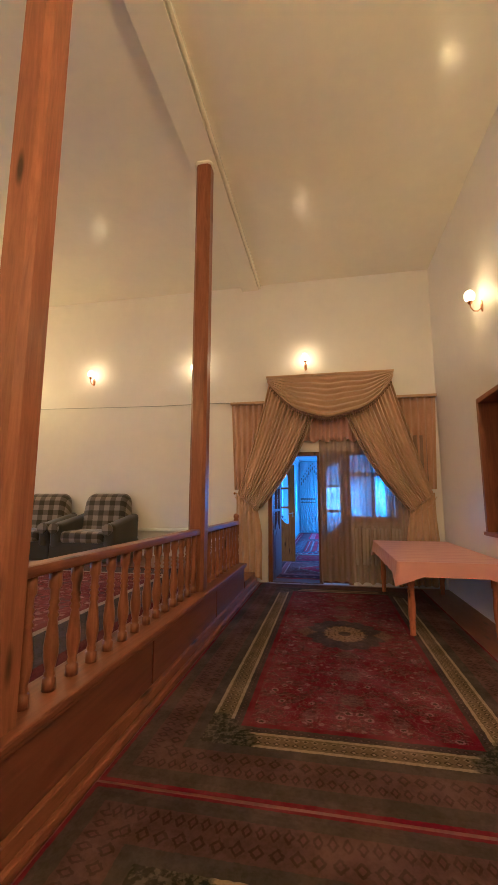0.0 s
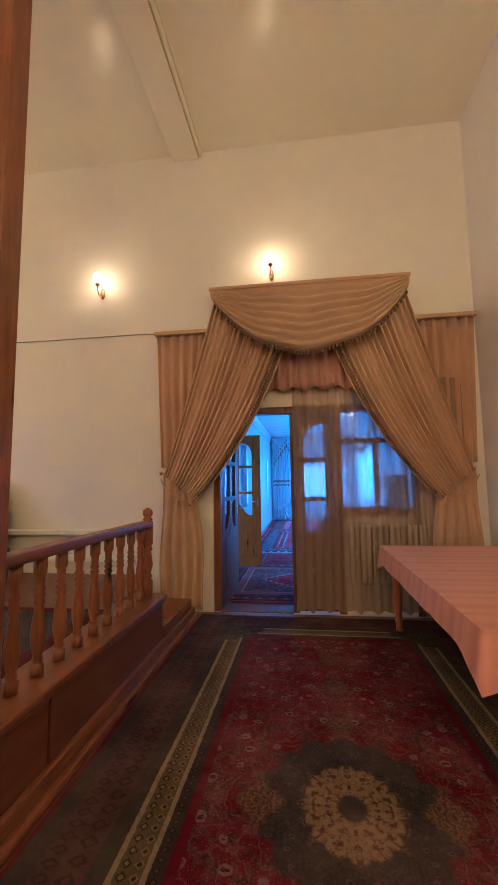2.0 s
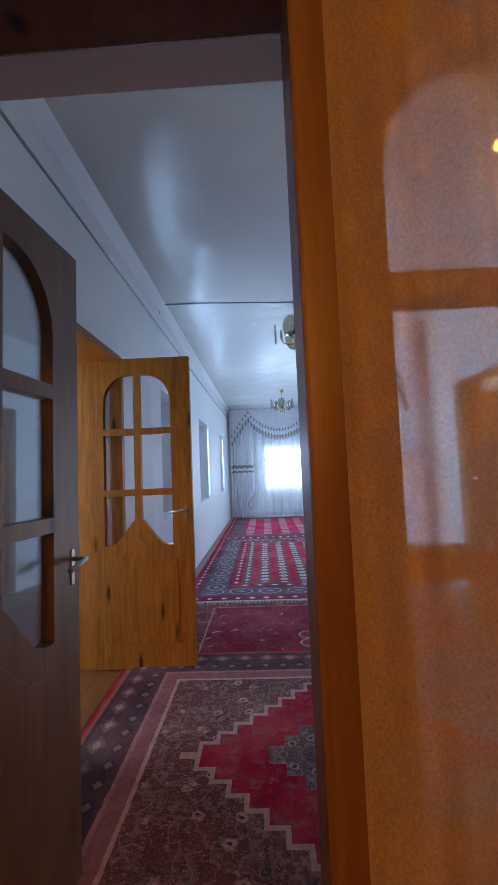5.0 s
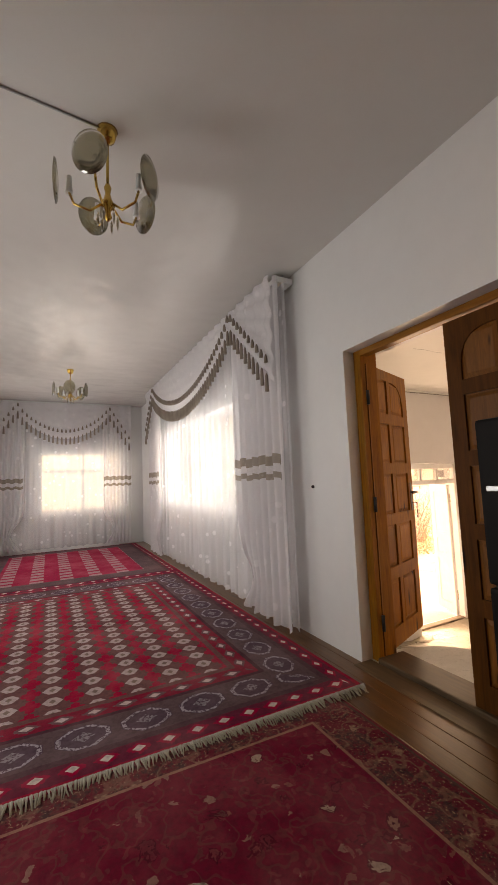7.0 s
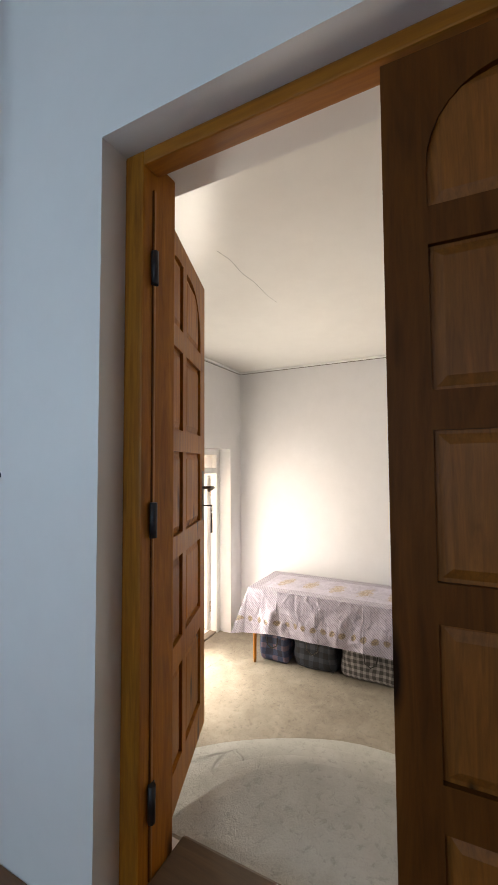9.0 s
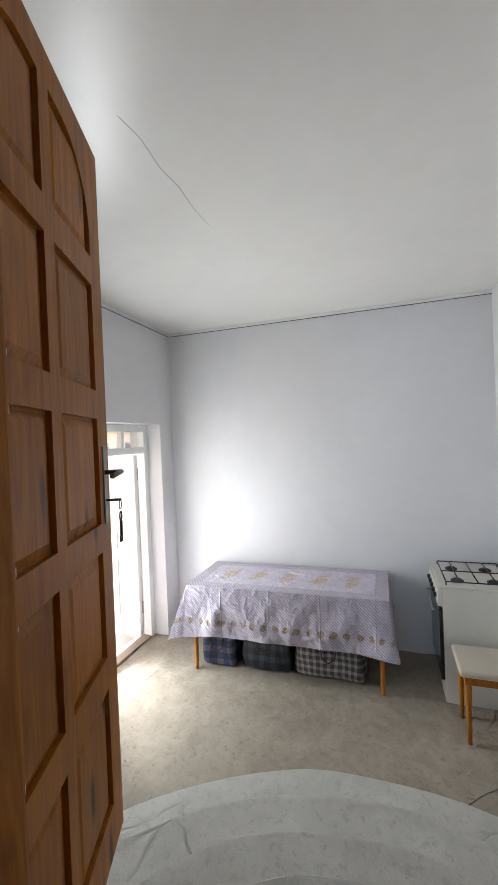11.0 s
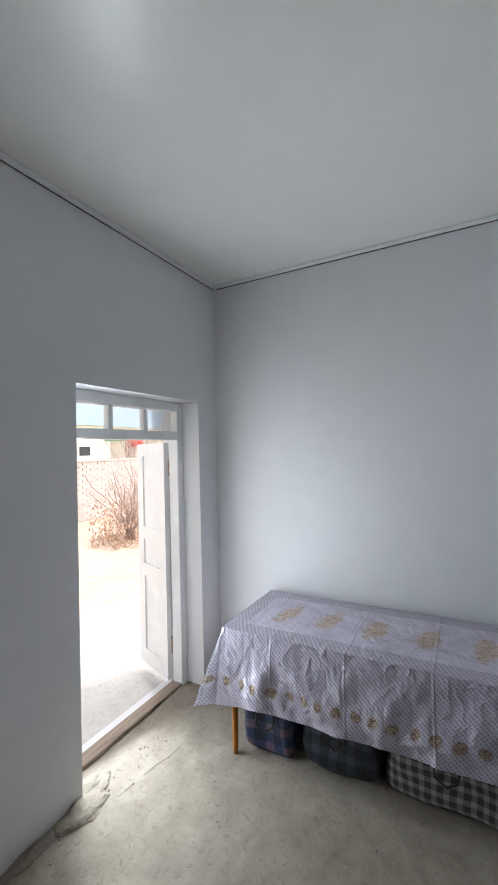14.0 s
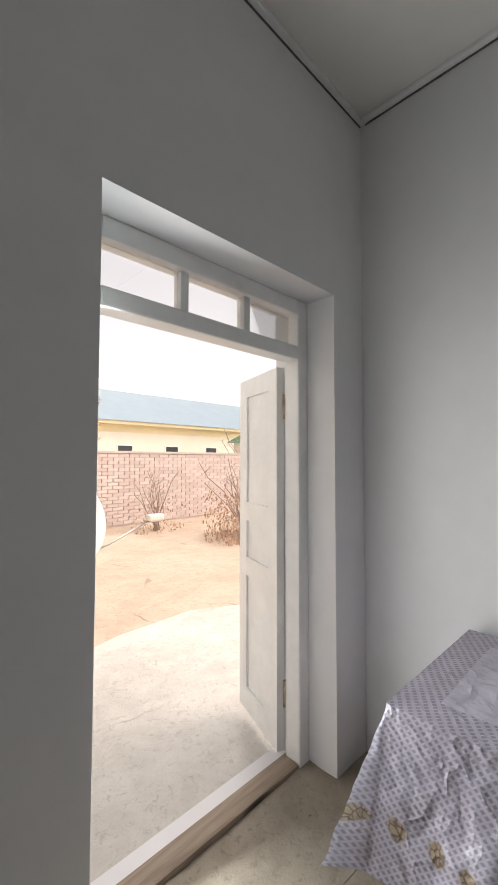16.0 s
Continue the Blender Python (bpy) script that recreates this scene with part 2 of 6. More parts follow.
def flowers(base, tones, scale=11.0, size=0.3):
    """Scattered irregular blossoms, buds and stems on a ground colour."""
    def field(n, x, y):
        v = warped(n, 0.11, 13.0)
        cell = n.voronoi(v, scale, "Color")
        d = n.voronoi(v, scale)
        rag = n.m("ADD", d, n.m("MULTIPLY", n.m("SUBTRACT", n.noise(v, scale * 5.5, 3, 0.7), 0.5), 0.55))
        pick = n.node("SeparateColor", cell).outputs[0]
        tone = n.ramp(pick, [(i / len(tones), c) for i, c in enumerate(tones)], "CONSTANT")
        stem = n.m("LESS_THAN", n.m("ABSOLUTE", n.m("SUBTRACT", n.noise(n.obj(), scale * 0.9, 2), 0.5)), 0.018)
        buds = n.m("LESS_THAN", n.voronoi(v, scale * 2.3), 0.22)
        c = n.mix(n.m("MULTIPLY", stem, 0.3), base, tuple(t * 0.55 for t in tones[0]))
        cell2 = n.node("SeparateColor", n.voronoi(v, scale * 1.7, "Color")).outputs[1]
        tone2 = n.ramp(cell2, [(i / len(tones), q) for i, q in enumerate(tones[::-1])], "CONSTANT")
        rag2 = n.m("ADD", n.voronoi(v, scale * 1.7), n.m("MULTIPLY", n.m("SUBTRACT", n.noise(v, scale * 8, 2, 0.7), 0.5), 0.5))
        c = n.mix(n.m("MULTIPLY", n.m("LESS_THAN", rag2, size + 0.12), 0.55), c, tone2)
        c = n.mix(n.m("MULTIPLY", buds, 0.75), c, tones[-1])
        c = n.mix(n.m("LESS_THAN", rag, size + 0.13), c, tuple(t * 0.6 for t in base))
        c = n.mix(n.m("LESS_THAN", rag, size + 0.06), c, tone)
        return n.mix(n.m("LESS_THAN", rag, size * 0.35), c, tuple(t * 0.45 for t in base))
    return field


M = {}
M["wall_hall"] = paint("cream_plaster", (0.78, 0.74, 0.70), 0.42, 0.04, 0.10)
M["wall_room"] = paint("white_plaster", (0.78, 0.77, 0.76), 0.5, 0.04, 0.10)
M["wall_kitchen"] = paint("whitewash", (0.74, 0.74, 0.75), 0.65, 0.05, 0.18)
M["ceiling_hall"] = paint("cream_gloss_paint", (0.82, 0.77, 0.62), 0.17, 0.04, 0.07, 0.06, 1.6)
M["ceiling_room"] = paint("white_gloss_paint", (0.66, 0.63, 0.60), 0.20, 0.025, 0.40, 0.06, 7.0, spec=0.22)
M["ceiling_kitchen"] = paint("white_ceiling_paint", (0.80, 0.79, 0.75), 0.30, 0.05, 0.05, 0.06, 1.6)
M["pine"] = wood("varnished_pine", (0.29, 0.108, 0.008), (0.16, 0.052, 0.004), 0.36, coat=0.06, spec=0.35)
M["pine_y"] = wood("varnished_pine_rail", (0.29, 0.104, 0.008), (0.16, 0.050, 0.004), 0.36, True, "y", coat=0.06, spec=0.35)
M["veneer"] = wood("stained_panel", (0.19, 0.060, 0.006), (0.12, 0.036, 0.004), 0.36, False, "y", 0.6, coat=0.1)
M["door_pine"] = wood("door_pine", (0.46, 0.165, 0.018), (0.23, 0.068, 0.008), 0.45, scale=1.3, coat=0.0, spec=0.25)
M["door_pine_x"] = wood("door_pine_head", (0.42, 0.14, 0.016), (0.23, 0.068, 0.008), 0.45, True, "y", coat=0.0, spec=0.25)
# the door pine again, darkened so the colour carries the leaf's unlit side
M["door_shaded"] = wood("dark_door", (0.15, 0.043, 0.008), (0.075, 0.020, 0.004), 0.55, coat=0.0, spec=0.1)
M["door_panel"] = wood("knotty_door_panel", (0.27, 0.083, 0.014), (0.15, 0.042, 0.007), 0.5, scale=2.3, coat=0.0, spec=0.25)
M["frame_dark"] = wood("dark_frame", (0.18, 0.075, 0.03), (0.10, 0.038, 0.016), 0.45, coat=0.06)
M["plank"] = wood("floor_planks", (0.21, 0.072, 0.020), (0.12, 0.038, 0.011), 0.32, True, "y", coat=0.1)
M["sill_wood"] = wood("worn_sill", (0.16, 0.080, 0.034), (0.075, 0.035, 0.015), 0.6, True, "y", coat=0.0)
M["pale_sill"] = wood("pale_worn_sill", (0.40, 0.31, 0.24), (0.20, 0.145, 0.10), 0.7, True, "x", coat=0.0)
M["white_wood"] = paint("white_gloss_wood", (0.82, 0.83, 0.82), 0.35, 0.10, 0.25, 0.1, 0.3, 2.0)
M["rad_paint"] = paint("beige_enamel", (0.36, 0.29, 0.21), 0.4)
M["brass"] = plain("brass", (0.72, 0.42, 0.12), 0.25, 1.0)
M["iron"] = plain("dark_iron", (0.05, 0.05, 0.055), 0.45, 0.8)
M["dull_steel"] = plain("dull_steel", (0.20, 0.19, 0.18), 0.4, 0.9)
M["rust"] = plain("rusty_paint", (0.40, 0.30, 0.22), 0.7, 0.0, 0.5)
M["steel"] = plain("worn_steel", (0.42, 0.42, 0.42), 0.35, 1.0)
M["bulb"] = glow("lit_bulb_glass", (1.0, 0.47, 0.12), 4.0)
M["curtain"] = cloth("golden_curtain", (0.60, 0.40, 0.175), (0.50, 0.32, 0.13), 700, 0.5, 0.4, 0.12)
M["curtain_side"] = cloth("pale_gold_curtain", (0.58, 0.36, 0.17), (0.49, 0.29, 0.13), 700, 0.6, 0.4, 0.1)
M["curtain_pink"] = cloth("rose_beige_curtain", (0.55, 0.31, 0.19), (0.46, 0.25, 0.15), 700, 0.6, 0.4, 0.1)
M["trim"] = cloth("brown_trim", (0.20, 0.11, 0.05), (0.12, 0.06, 0.03), 400)
M["sheer_hall"] = lace("beige_sheer", (0.60, 0.46, 0.34), 0.44, 6, 0.10)
M["sheer_white"] = lace("white_sheer", (0.90, 0.89, 0.90), 0.46, 7, 0.22, 0.12)
M["sheer_dense"] = lace("white_lace", (0.90, 0.87, 0.88), 0.08, 7)
M["tassel"] = cloth("taupe_tassel", (0.36, 0.28, 0.23), (0.26, 0.19, 0.15), 300, 0.8, 0.2, 0.2)
M["sheer_side"] = lace("white_side_lace", (0.90, 0.87, 0.88), 0.12, 6)
M["band"] = lace("taupe_woven_band", (0.50, 0.41, 0.34), 0.25, 16)
M["glass"] = glass("window_glass")
M["smoke_glass"] = glass("smoked_glass", (0.62, 0.58, 0.46), 0.05, 0.5)


def concrete(name, a, b, rough=0.85, scale=1.0):
    n = Nodes(name)
    v = n.obj()
    big, mid, fine = n.noise(v, 1.1 * scale, 6, 0.6), n.noise(v, 6 * scale, 7, 0.7, 0.6), n.noise(v, 120 * scale, 3)
    f = n.m("ADD", n.m("MULTIPLY", big, 0.5), n.m("ADD", n.m("MULTIPLY", mid, 0.4), n.m("MULTIPLY", fine, 0.1)))
    col = n.ramp(f, [(0.36, a), (0.62, b)])
    crack = n.voronoi(warped(n, 0.35, 3.0), 1.1 * scale, "Distance", "DISTANCE_TO_EDGE")
    cr = n.m("MULTIPLY", n.ramp(crack, [(0.0, 1.0), (0.012, 0.0)]), n.ramp(n.noise(v, 1.4, 3), [(0.56, 0.0), (0.66, 1.0)]))
    col = n.mix(n.m("MULTIPLY", cr, 0.6), col, tuple(x * 0.35 for x in a))
    clod = n.noise(v, 28 * scale, 5, 0.75, 0.5)
    col = n.mix(n.ramp(clod, [(0.36, 0.45), (0.46, 0.0)]), col, tuple(t * 0.7 for t in a))
    h = n.m("SUBTRACT", n.m("ADD", n.m("MULTIPLY", clod, 0.9), n.m("ADD", n.m("MULTIPLY", mid, 0.6), n.m("MULTIPLY", fine, 0.3))), cr)
    return n.done(col, n.m("ADD", rough - 0.15, n.m("MULTIPLY", mid, 0.3)), h, 0.45, 0.012)


M["concrete"] = concrete("kitchen_concrete", (0.20, 0.165, 0.125), (0.37, 0.32, 0.255))
M["step_concrete"] = concrete("step_concrete", (0.38, 0.37, 0.33), (0.55, 0.54, 0.50), 0.7)
M["apron"] = concrete("apron_concrete", (0.42, 0.40, 0.37), (0.62, 0.60, 0.56), 0.9)
M["earth"] = concrete("bare_earth", (0.40, 0.31, 0.24), (0.56, 0.46, 0.37), 0.95, 0.7)

RED, DARKRED, NAVY, CREAM, PINK, OLIVE = (0.27, 0.015, 0.03), (0.115, 0.012, 0.02), (0.045, 0.04, 0.06), (0.50, 0.42, 0.30), (0.36, 0.12, 0.12), (0.10, 0.085, 0.04)
GOLD, BROWN, MAUVE = (0.40, 0.27, 0.09), (0.10, 0.05, 0.035), (0.19, 0.12, 0.16)

# ---- building helpers ----


def bm_new():
    return bmesh.new()


def box(bm, x0, y0, z0, x1, y1, z1, bevel=0.0, m=None):
    """Adds a box, with bevelled edges if asked, moved by m."""
    t = bmesh.new()
    bmesh.ops.create_cube(t, size=1, matrix=Matrix.Translation(((x0 + x1) / 2, (y0 + y1) / 2, (z0 + z1) / 2)) @ Matrix.Diagonal((x1 - x0, y1 - y0, z1 - z0, 1)))
    if bevel:
        bmesh.ops.bevel(t, geom=t.edges[:], offset=bevel, segments=2, profile=0.6, affect="EDGES")
    if m is not None:
        t.transform(m)
    merge(bm, t)
    return bm


def merge(bm, t):
    me = bpy.data.meshes.new("tmp")
    t.to_mesh(me)
    t.free()
    bm.from_mesh(me)
    bpy.data.meshes.remove(me)


def lathe(bm, profile, n=16, m=None):
    """Turns [(radius, z)] about z."""
    t = bmesh.new()
    rings = []
    for r, z in profile:
        rings.append([t.verts.new((max(r, 1e-4) * math.cos(2 * math.pi * k / n), max(r, 1e-4) * math.sin(2 * math.pi * k / n), z)) for k in range(n)])
    for a, b in zip(rings, rings[1:]):
        for k in range(n):
            t.faces.new((a[k], a[(k + 1) % n], b[(k + 1) % n], b[k]))
    t.faces.new(rings[0][::-1])
    t.faces.new(rings[-1])
    for f in t.faces:
        f.smooth = len(f.verts) == 4
    if m is not None:
        t.transform(m)
    merge(bm, t)
    return bm


def tube(bm, pts, r, n=8, taper=1.0):
    """A round bar along points."""
    pts = [Vector(p) for p in pts]
    t = bmesh.new()
    rings = []
    up = Vector((0.31, 0.17, 0.93))
    for i, p in enumerate(pts):
        d = (pts[min(i + 1, len(pts) - 1)] - pts[max(i - 1, 0)]).normalized()
        a = d.cross(up).normalized()
        b = d.cross(a).normalized()
        rr = r * (1 + (taper - 1) * i / max(1, len(pts) - 1))
        rings.append([t.verts.new(p + a * rr * math.cos(2 * math.pi * k / n) + b * rr * math.sin(2 * math.pi * k / n)) for k in range(n)])
    for a, b in zip(rings, rings[1:]):
        for k in range(n):
            f = t.faces.new((a[k], a[(k + 1) % n], b[(k + 1) % n], b[k]))
            f.smooth = True
    t.faces.new(rings[0][::-1])
    t.faces.new(rings[-1])
    bmesh.ops.recalc_face_normals(t, faces=t.faces[:])
    merge(bm, t)
    return bm


def prism(bm, outline, h0, h1, m=None, bevel=0.0):
    """An outline [(x, y)] raised from h0 to h1."""
    t = bmesh.new()
    lo = [t.verts.new((x, y, h0)) for x, y in outline]
    f = t.faces.new(lo)
    out = bmesh.ops.extrude_face_region(t, geom=[f])
    bmesh.ops.translate(t, verts=[v for v in out["geom"] if isinstance(v, bmesh.types.BMVert)], vec=(0, 0, h1 - h0))
    bmesh.ops.recalc_face_normals(t, faces=t.faces[:])
    if bevel:
        bmesh.ops.bevel(t, geom=t.edges[:], offset=bevel, segments=1, affect="EDGES")
    if m is not None:
        t.transform(m)
    merge(bm, t)
    return bm


def sheet(bm, fn, nu, nv, thick=0.0, smooth=True):
    """A surface fn(u, v) on a grid of nu x nv cells; with thick, closed with a back of that thickness."""
    t = bmesh.new()
    g = [[t.verts.new(fn(i / nu, j / nv)) for j in range(nv + 1)] for i in range(nu + 1)]
    for i in range(nu):
        for j in range(nv):
            f = t.faces.new((g[i][j], g[i + 1][j], g[i + 1][j + 1], g[i][j + 1]))
            f.smooth = smooth
    if thick:
        t.normal_update()
        bmesh.ops.solidify(t, geom=t.faces[:], thickness=thick)
    merge(bm, t)
    return bm


def thing(name, label, category, m=None, group="", kind=""):
    ob = new(name)
    ob.empty_display_size = 0.05
    if m is not None:
        ob.matrix_world = m
    return tagged(ob, label, category, group, kind)


def part(name, bm, material, parent=None, label="", m=None):
    me = bpy.data.meshes.new(name)
    bm.to_mesh(me)
    bm.free()
    me.materials.append(material)
    ob = new(name, me)
    if parent is not None:
        ob.parent = parent
    if m is not None:
        ob.matrix_local = m
    if label:
        tagged(ob, label)
    return ob


def solid(name, bm, material, label, category, group="", kind="", m=None):
    ob = part(name, bm, material, None, "", m)
    return tagged(ob, label, category, group, kind)


def share(ob, parent, m):
    """One more piece on the same mesh."""
    o = new(ob.name.split(".")[0], ob.data)
    o.parent = parent
    o.matrix_local = m
    return o


def wall(name, axis, p0, p1, a0, a1, z0, z1, material, label, holes=()):
    """A wall from p0 to p1 through its thickness, a0 to a1 along, with openings (a0, a1, z0, z1)."""
    A = sorted({a0, a1, *[v for h in holes for v in h[:2]]})
    Z = sorted({z0, z1, *[v for h in holes for v in h[2:]]})

    def filled(i, j):
        if not (0 <= i < len(A) - 1 and 0 <= j < len(Z) - 1):
            return False
        a, z = (A[i] + A[i + 1]) / 2, (Z[j] + Z[j + 1]) / 2
        return not any(h[0] < a < h[1] and h[2] < z < h[3] for h in holes)
    bm = bmesh.new()
    P = (lambda p, a, z: (a, p, z)) if axis == "x" else (lambda p, a, z: (p, a, z))

    def quad(*c):
        bm.faces.new([bm.verts.new(P(*q)) for q in c])
    for i in range(len(A) - 1):
        for j in range(len(Z) - 1):
            if not filled(i, j):
                continue
            b0, b1, c0, c1 = A[i], A[i + 1], Z[j], Z[j + 1]
            quad((p0, b0, c0), (p0, b1, c0), (p0, b1, c1), (p0, b0, c1))
            quad((p1, b0, c0), (p1, b0, c1), (p1, b1, c1), (p1, b1, c0))
            for (di, dj), e in (((-1, 0), ((b0, c0), (b0, c1))), ((1, 0), ((b1, c0), (b1, c1))), ((0, -1), ((b0, c0), (b1, c0))), ((0, 1), ((b0, c1), (b1, c1)))):
                if not filled(i + di, j + dj):
                    (e0, f0), (e1, f1) = e
                    quad((p0, e0, f0), (p1, e0, f0), (p1, e1, f1), (p0, e1, f1))
    bmesh.ops.remove_doubles(bm, verts=bm.verts[:], dist=1e-5)
    bmesh.ops.recalc_face_normals(bm, faces=bm.faces[:])
    return solid(name, bm, material, label, "wall", kind="structure")


def slab(name, x0, y0, z0, x1, y1, z1, material, label, category):
    bm = bm_new()
    sheet(bm, lambda u, v: (x0 + (x1 - x0) * u, y0 + (y1 - y0) * v, z0), 1, 1, 0, False)
    sheet(bm, lambda u, v: (x0 + (x1 - x0) * v, y0 + (y1 - y0) * u, z1), 1, 1, 0, False)
    for a, b in (((x0, y0), (x1, y0)), ((x1, y0), (x1, y1)), ((x1, y1), (x0, y1)), ((x0, y1), (x0, y0))):
        bm.faces.new([bm.verts.new(p) for p in ((*a, z0), (*b, z0), (*b, z1), (*a, z1))])
    bmesh.ops.remove_doubles(bm, verts=bm.verts[:], dist=1e-5)
    bmesh.ops.recalc_face_normals(bm, faces=bm.faces[:])
    return solid(name, bm, material, label, category, kind="structure")


# ---- the structure: hall, long room, kitchen ----
HY, HX0, HX1, HY0, HZ = 6.68, -6.6, 1.72, -3.2, 5.12
RX0, RX1, RY0, RY1, RZ = -1.2, 1.78, 6.98, 17.3, 2.95
KX0, KX1, KY0, KY1, KZ0, KZ1 = 2.08, 5.39, 8.92, 11.95, -0.79, 2.31
GROUND = -0.87

wall("wall_hall_end", "x", HY, RY0, HX0 - 0.3, 2.08, -0.9, 5.4, M["wall_hall"], "cream plastered end wall of the hall with a door opening", [(-0.98, 1.1, 0.0, 2.1)])
wall("wall_hall_right", "y", HX1, HX1 + 0.36, HY0 - 0.3, HY, -0.9, 5.4, M["wall_hall"], "cream plastered side wall with a deep window niche", [(3.3, 4.92, 0.95, 2.43)])
wall("wall_hall_left", "y", HX0 - 0.3, HX0, HY0 - 0.3, HY, -0.9, 5.4, M["wall_hall"], "cream plastered wall behind the raised platform", [(1.5, 2.9, 1.5, 2.7)])
wall("wall_hall_back", "x", HY0 - 0.3, HY0, HX0, HX1, -0.9, 5.4, M["wall_hall"], "plain cream plastered back wall of the hall")
slab("ceiling_hall", HX0 - 0.28, HY0 - 0.28, HZ, HX1 + 0.34, HY, HZ + 0.2, M["ceiling_hall"], "cream gloss-painted hall ceiling", "ceiling")
slab("floor_hall", HX0, HY0, -0.25, HX1, HY, 0.0, M["plank"], "dark wooden hall floor under carpets", "floor")
wall("wall_niche_back", "y", 2.02, 2.08, 3.2, 5.0, 0.8, 2.6, M["wall_hall"], "plain plaster behind the niche")

wall("wall_room_right", "y", RX1, KX0, RY0, RY1 + 0.3, -0.9, 3.2, M["wall_room"], "white plastered wall with a double door and a window",
     [(8.99, 10.42, 0.0, 2.1), (12.1, 15.2, 0.9, 2.1)])
wall("wall_room_left", "y", -1.55, RX0, RY0, RY1 + 0.3, -0.9, 3.2, M["wall_room"], "white plastered wall with an open door and recessed windows",
     [(8.0, 8.95, 0.0, 2.1), (10.0, 10.9, 0.83, 2.1), (12.25, 13.25, 0.83, 2.1), (15.1, 15.75, 0.83, 2.1)])
wall("wall_room_far", "x", RY1, RY1 + 0.3, RX0, RX1, -0.9, 3.2, M["wall_room"], "white plastered far wall with a window", [(-0.25, 1.4, 0.72, 1.95)])
slab("ceiling_room", RX0 - 0.33, RY0, RZ, RX1 + 0.29, RY1 + 0.29, RZ + 0.2, M["ceiling_room"], "white gloss-painted ceiling of the long room", "ceiling")
slab("floor_room", RX0, HY, -0.25, RX1, RY1, -0.022, M["sill_wood"], "boarded floor base of the long room", "floor")
for i, (y0, y1) in enumerate(((9.9, 11.0), (12.15, 13.35), (15.0, 15.85))):
    wall("wall_recess_%d" % (i + 1), "y", -1.75, -1.551, y0, y1, 0.7, 2.3, M["wall_room"], "plain plaster behind a recessed window")

# entry behind the open glazed door
wall("wall_entry_left", "y", -3.4, -3.2, 6.98, 10.0, -0.3, 2.9, M["wall_hall"], "plain cream wall of the entry", [(7.5, 8.9, 0.85, 2.15)])
wall("wall_entry_far", "x", 9.75, 9.85, -3.2, -1.55, -0.3, 2.9, M["wall_hall"], "plain cream wall of the entry")
slab("ceiling_entry", -3.4, 6.98, 2.6, -1.55, 9.85, 2.7, M["wall_hall"], "plain entry ceiling", "ceiling")
slab("floor_entry", -3.2, 6.98, -0.3, -1.2, 9.75, -0.004, M["plank"], "brown boarded entry floor", "floor")

# kitchen
wall("wall_kitchen_outer", "x", KY1, KY1 + 0.35, KX0, KX1 + 0.3, -0.95, 2.7, M["wall_kitchen"], "whitewashed outer wall with a yard door", [(4.05, 5.14, -0.81, 1.35)])
wall("wall_kitchen_far", "y", KX1, KX1 + 0.3, KY0 - 0.3, KY1, -0.95, 2.7, M["wall_kitchen"], "whitewashed bare kitchen wall")
wall("wall_kitchen_back", "x", KY0 - 0.3, KY0, KX0, KX1, -0.95, 2.7, M["wall_kitchen"], "whitewashed bare kitchen wall")
slab("ceiling_kitchen", KX0, KY0 - 0.28, KZ1, KX1 + 0.28, KY1 + 0.33, KZ1 + 0.2, M["ceiling_kitchen"], "white painted kitchen ceiling", "ceiling")


def kitchen_floor(u, v):
    x, y = KX0 + (KX1 - KX0) * u, KY0 + (12.11 - KY0) * v
    return (x, y, KZ0 + 0.010 * noise.noise((x * 1.7, y * 1.7, 0)) + 0.005 * noise.noise((x * 9, y * 9, 3)) + 0.006 * noise.turbulence((x * 11, y * 11, 5), 4, True))


bm = sheet(bm_new(), kitchen_floor, 260, 240)
sheet(bm, lambda u, v: (KX0 + (KX1 - KX0) * v, KY0 + (KY1 - KY0) * u, KZ0 - 0.07), 1, 1)
solid("floor_kitchen", bm, M["concrete"], "rough dusty bare concrete kitchen floor", "floor", kind="structure")

# ---- hall: platform, balustrade, posts, beam ----
PX = -1.15   # front of the platform
plat = thing("platform", "raised wooden platform with stained panel front", "platform", kind="structure")
part("deck", box(bm_new(), HX0, HY0, 0.0, PX - 0.04, 5.68, 0.36), M["plank"], plat)
part("deck_end", box(bm_new(), HX0, 5.68, 0.0, -1.82, HY, 0.36), M["plank"], plat)
for y0, y1 in ((-3.1, -0.62), (-0.60, 0.98), (1.0, 2.66), (2.68, 4.22), (4.24, 5.66)):
    part("panel", box(bm_new(), PX - 0.04, y0, 0.1, PX - 0.012, y1, 0.40, 0.003), M["veneer"], plat)
part("skirting", box(bm_new(), PX - 0.012, HY0, 0.0, PX + 0.022, 6.50, 0.105, 0.008), M["pine_y"], plat, "orange varnished skirting board")
part("skirting_foot", box(bm_new(), PX + 0.022, HY0, 0.0, PX + 0.06, 6.50, 0.045, 0.014), M["pine_y"], plat, "orange varnished skirting moulding")
part("ledge", box(bm_new(), PX - 0.26, HY0, 0.40, PX + 0.015, 5.70, 0.44, 0.012), M["pine_y"], plat, "varnished ledge board under the balusters")
part("ledge_bead", box(bm_new(), PX - 0.012, HY0, 0.382, PX + 0.006, 5.69, 0.40, 0.006), M["pine_y"], plat)

steps = thing("platform_steps", "varnished wooden steps up to the platform", "steps")
part("tread", box(bm_new(), -1.56, 5.72, 0.0, -1.165, 6.50, 0.18, 0.008), M["pine"], steps)
part("tread", box(bm_new(), -1.82, 5.72, 0.0, -1.565, 6.50, 0.355, 0.008), M["pine"], steps)

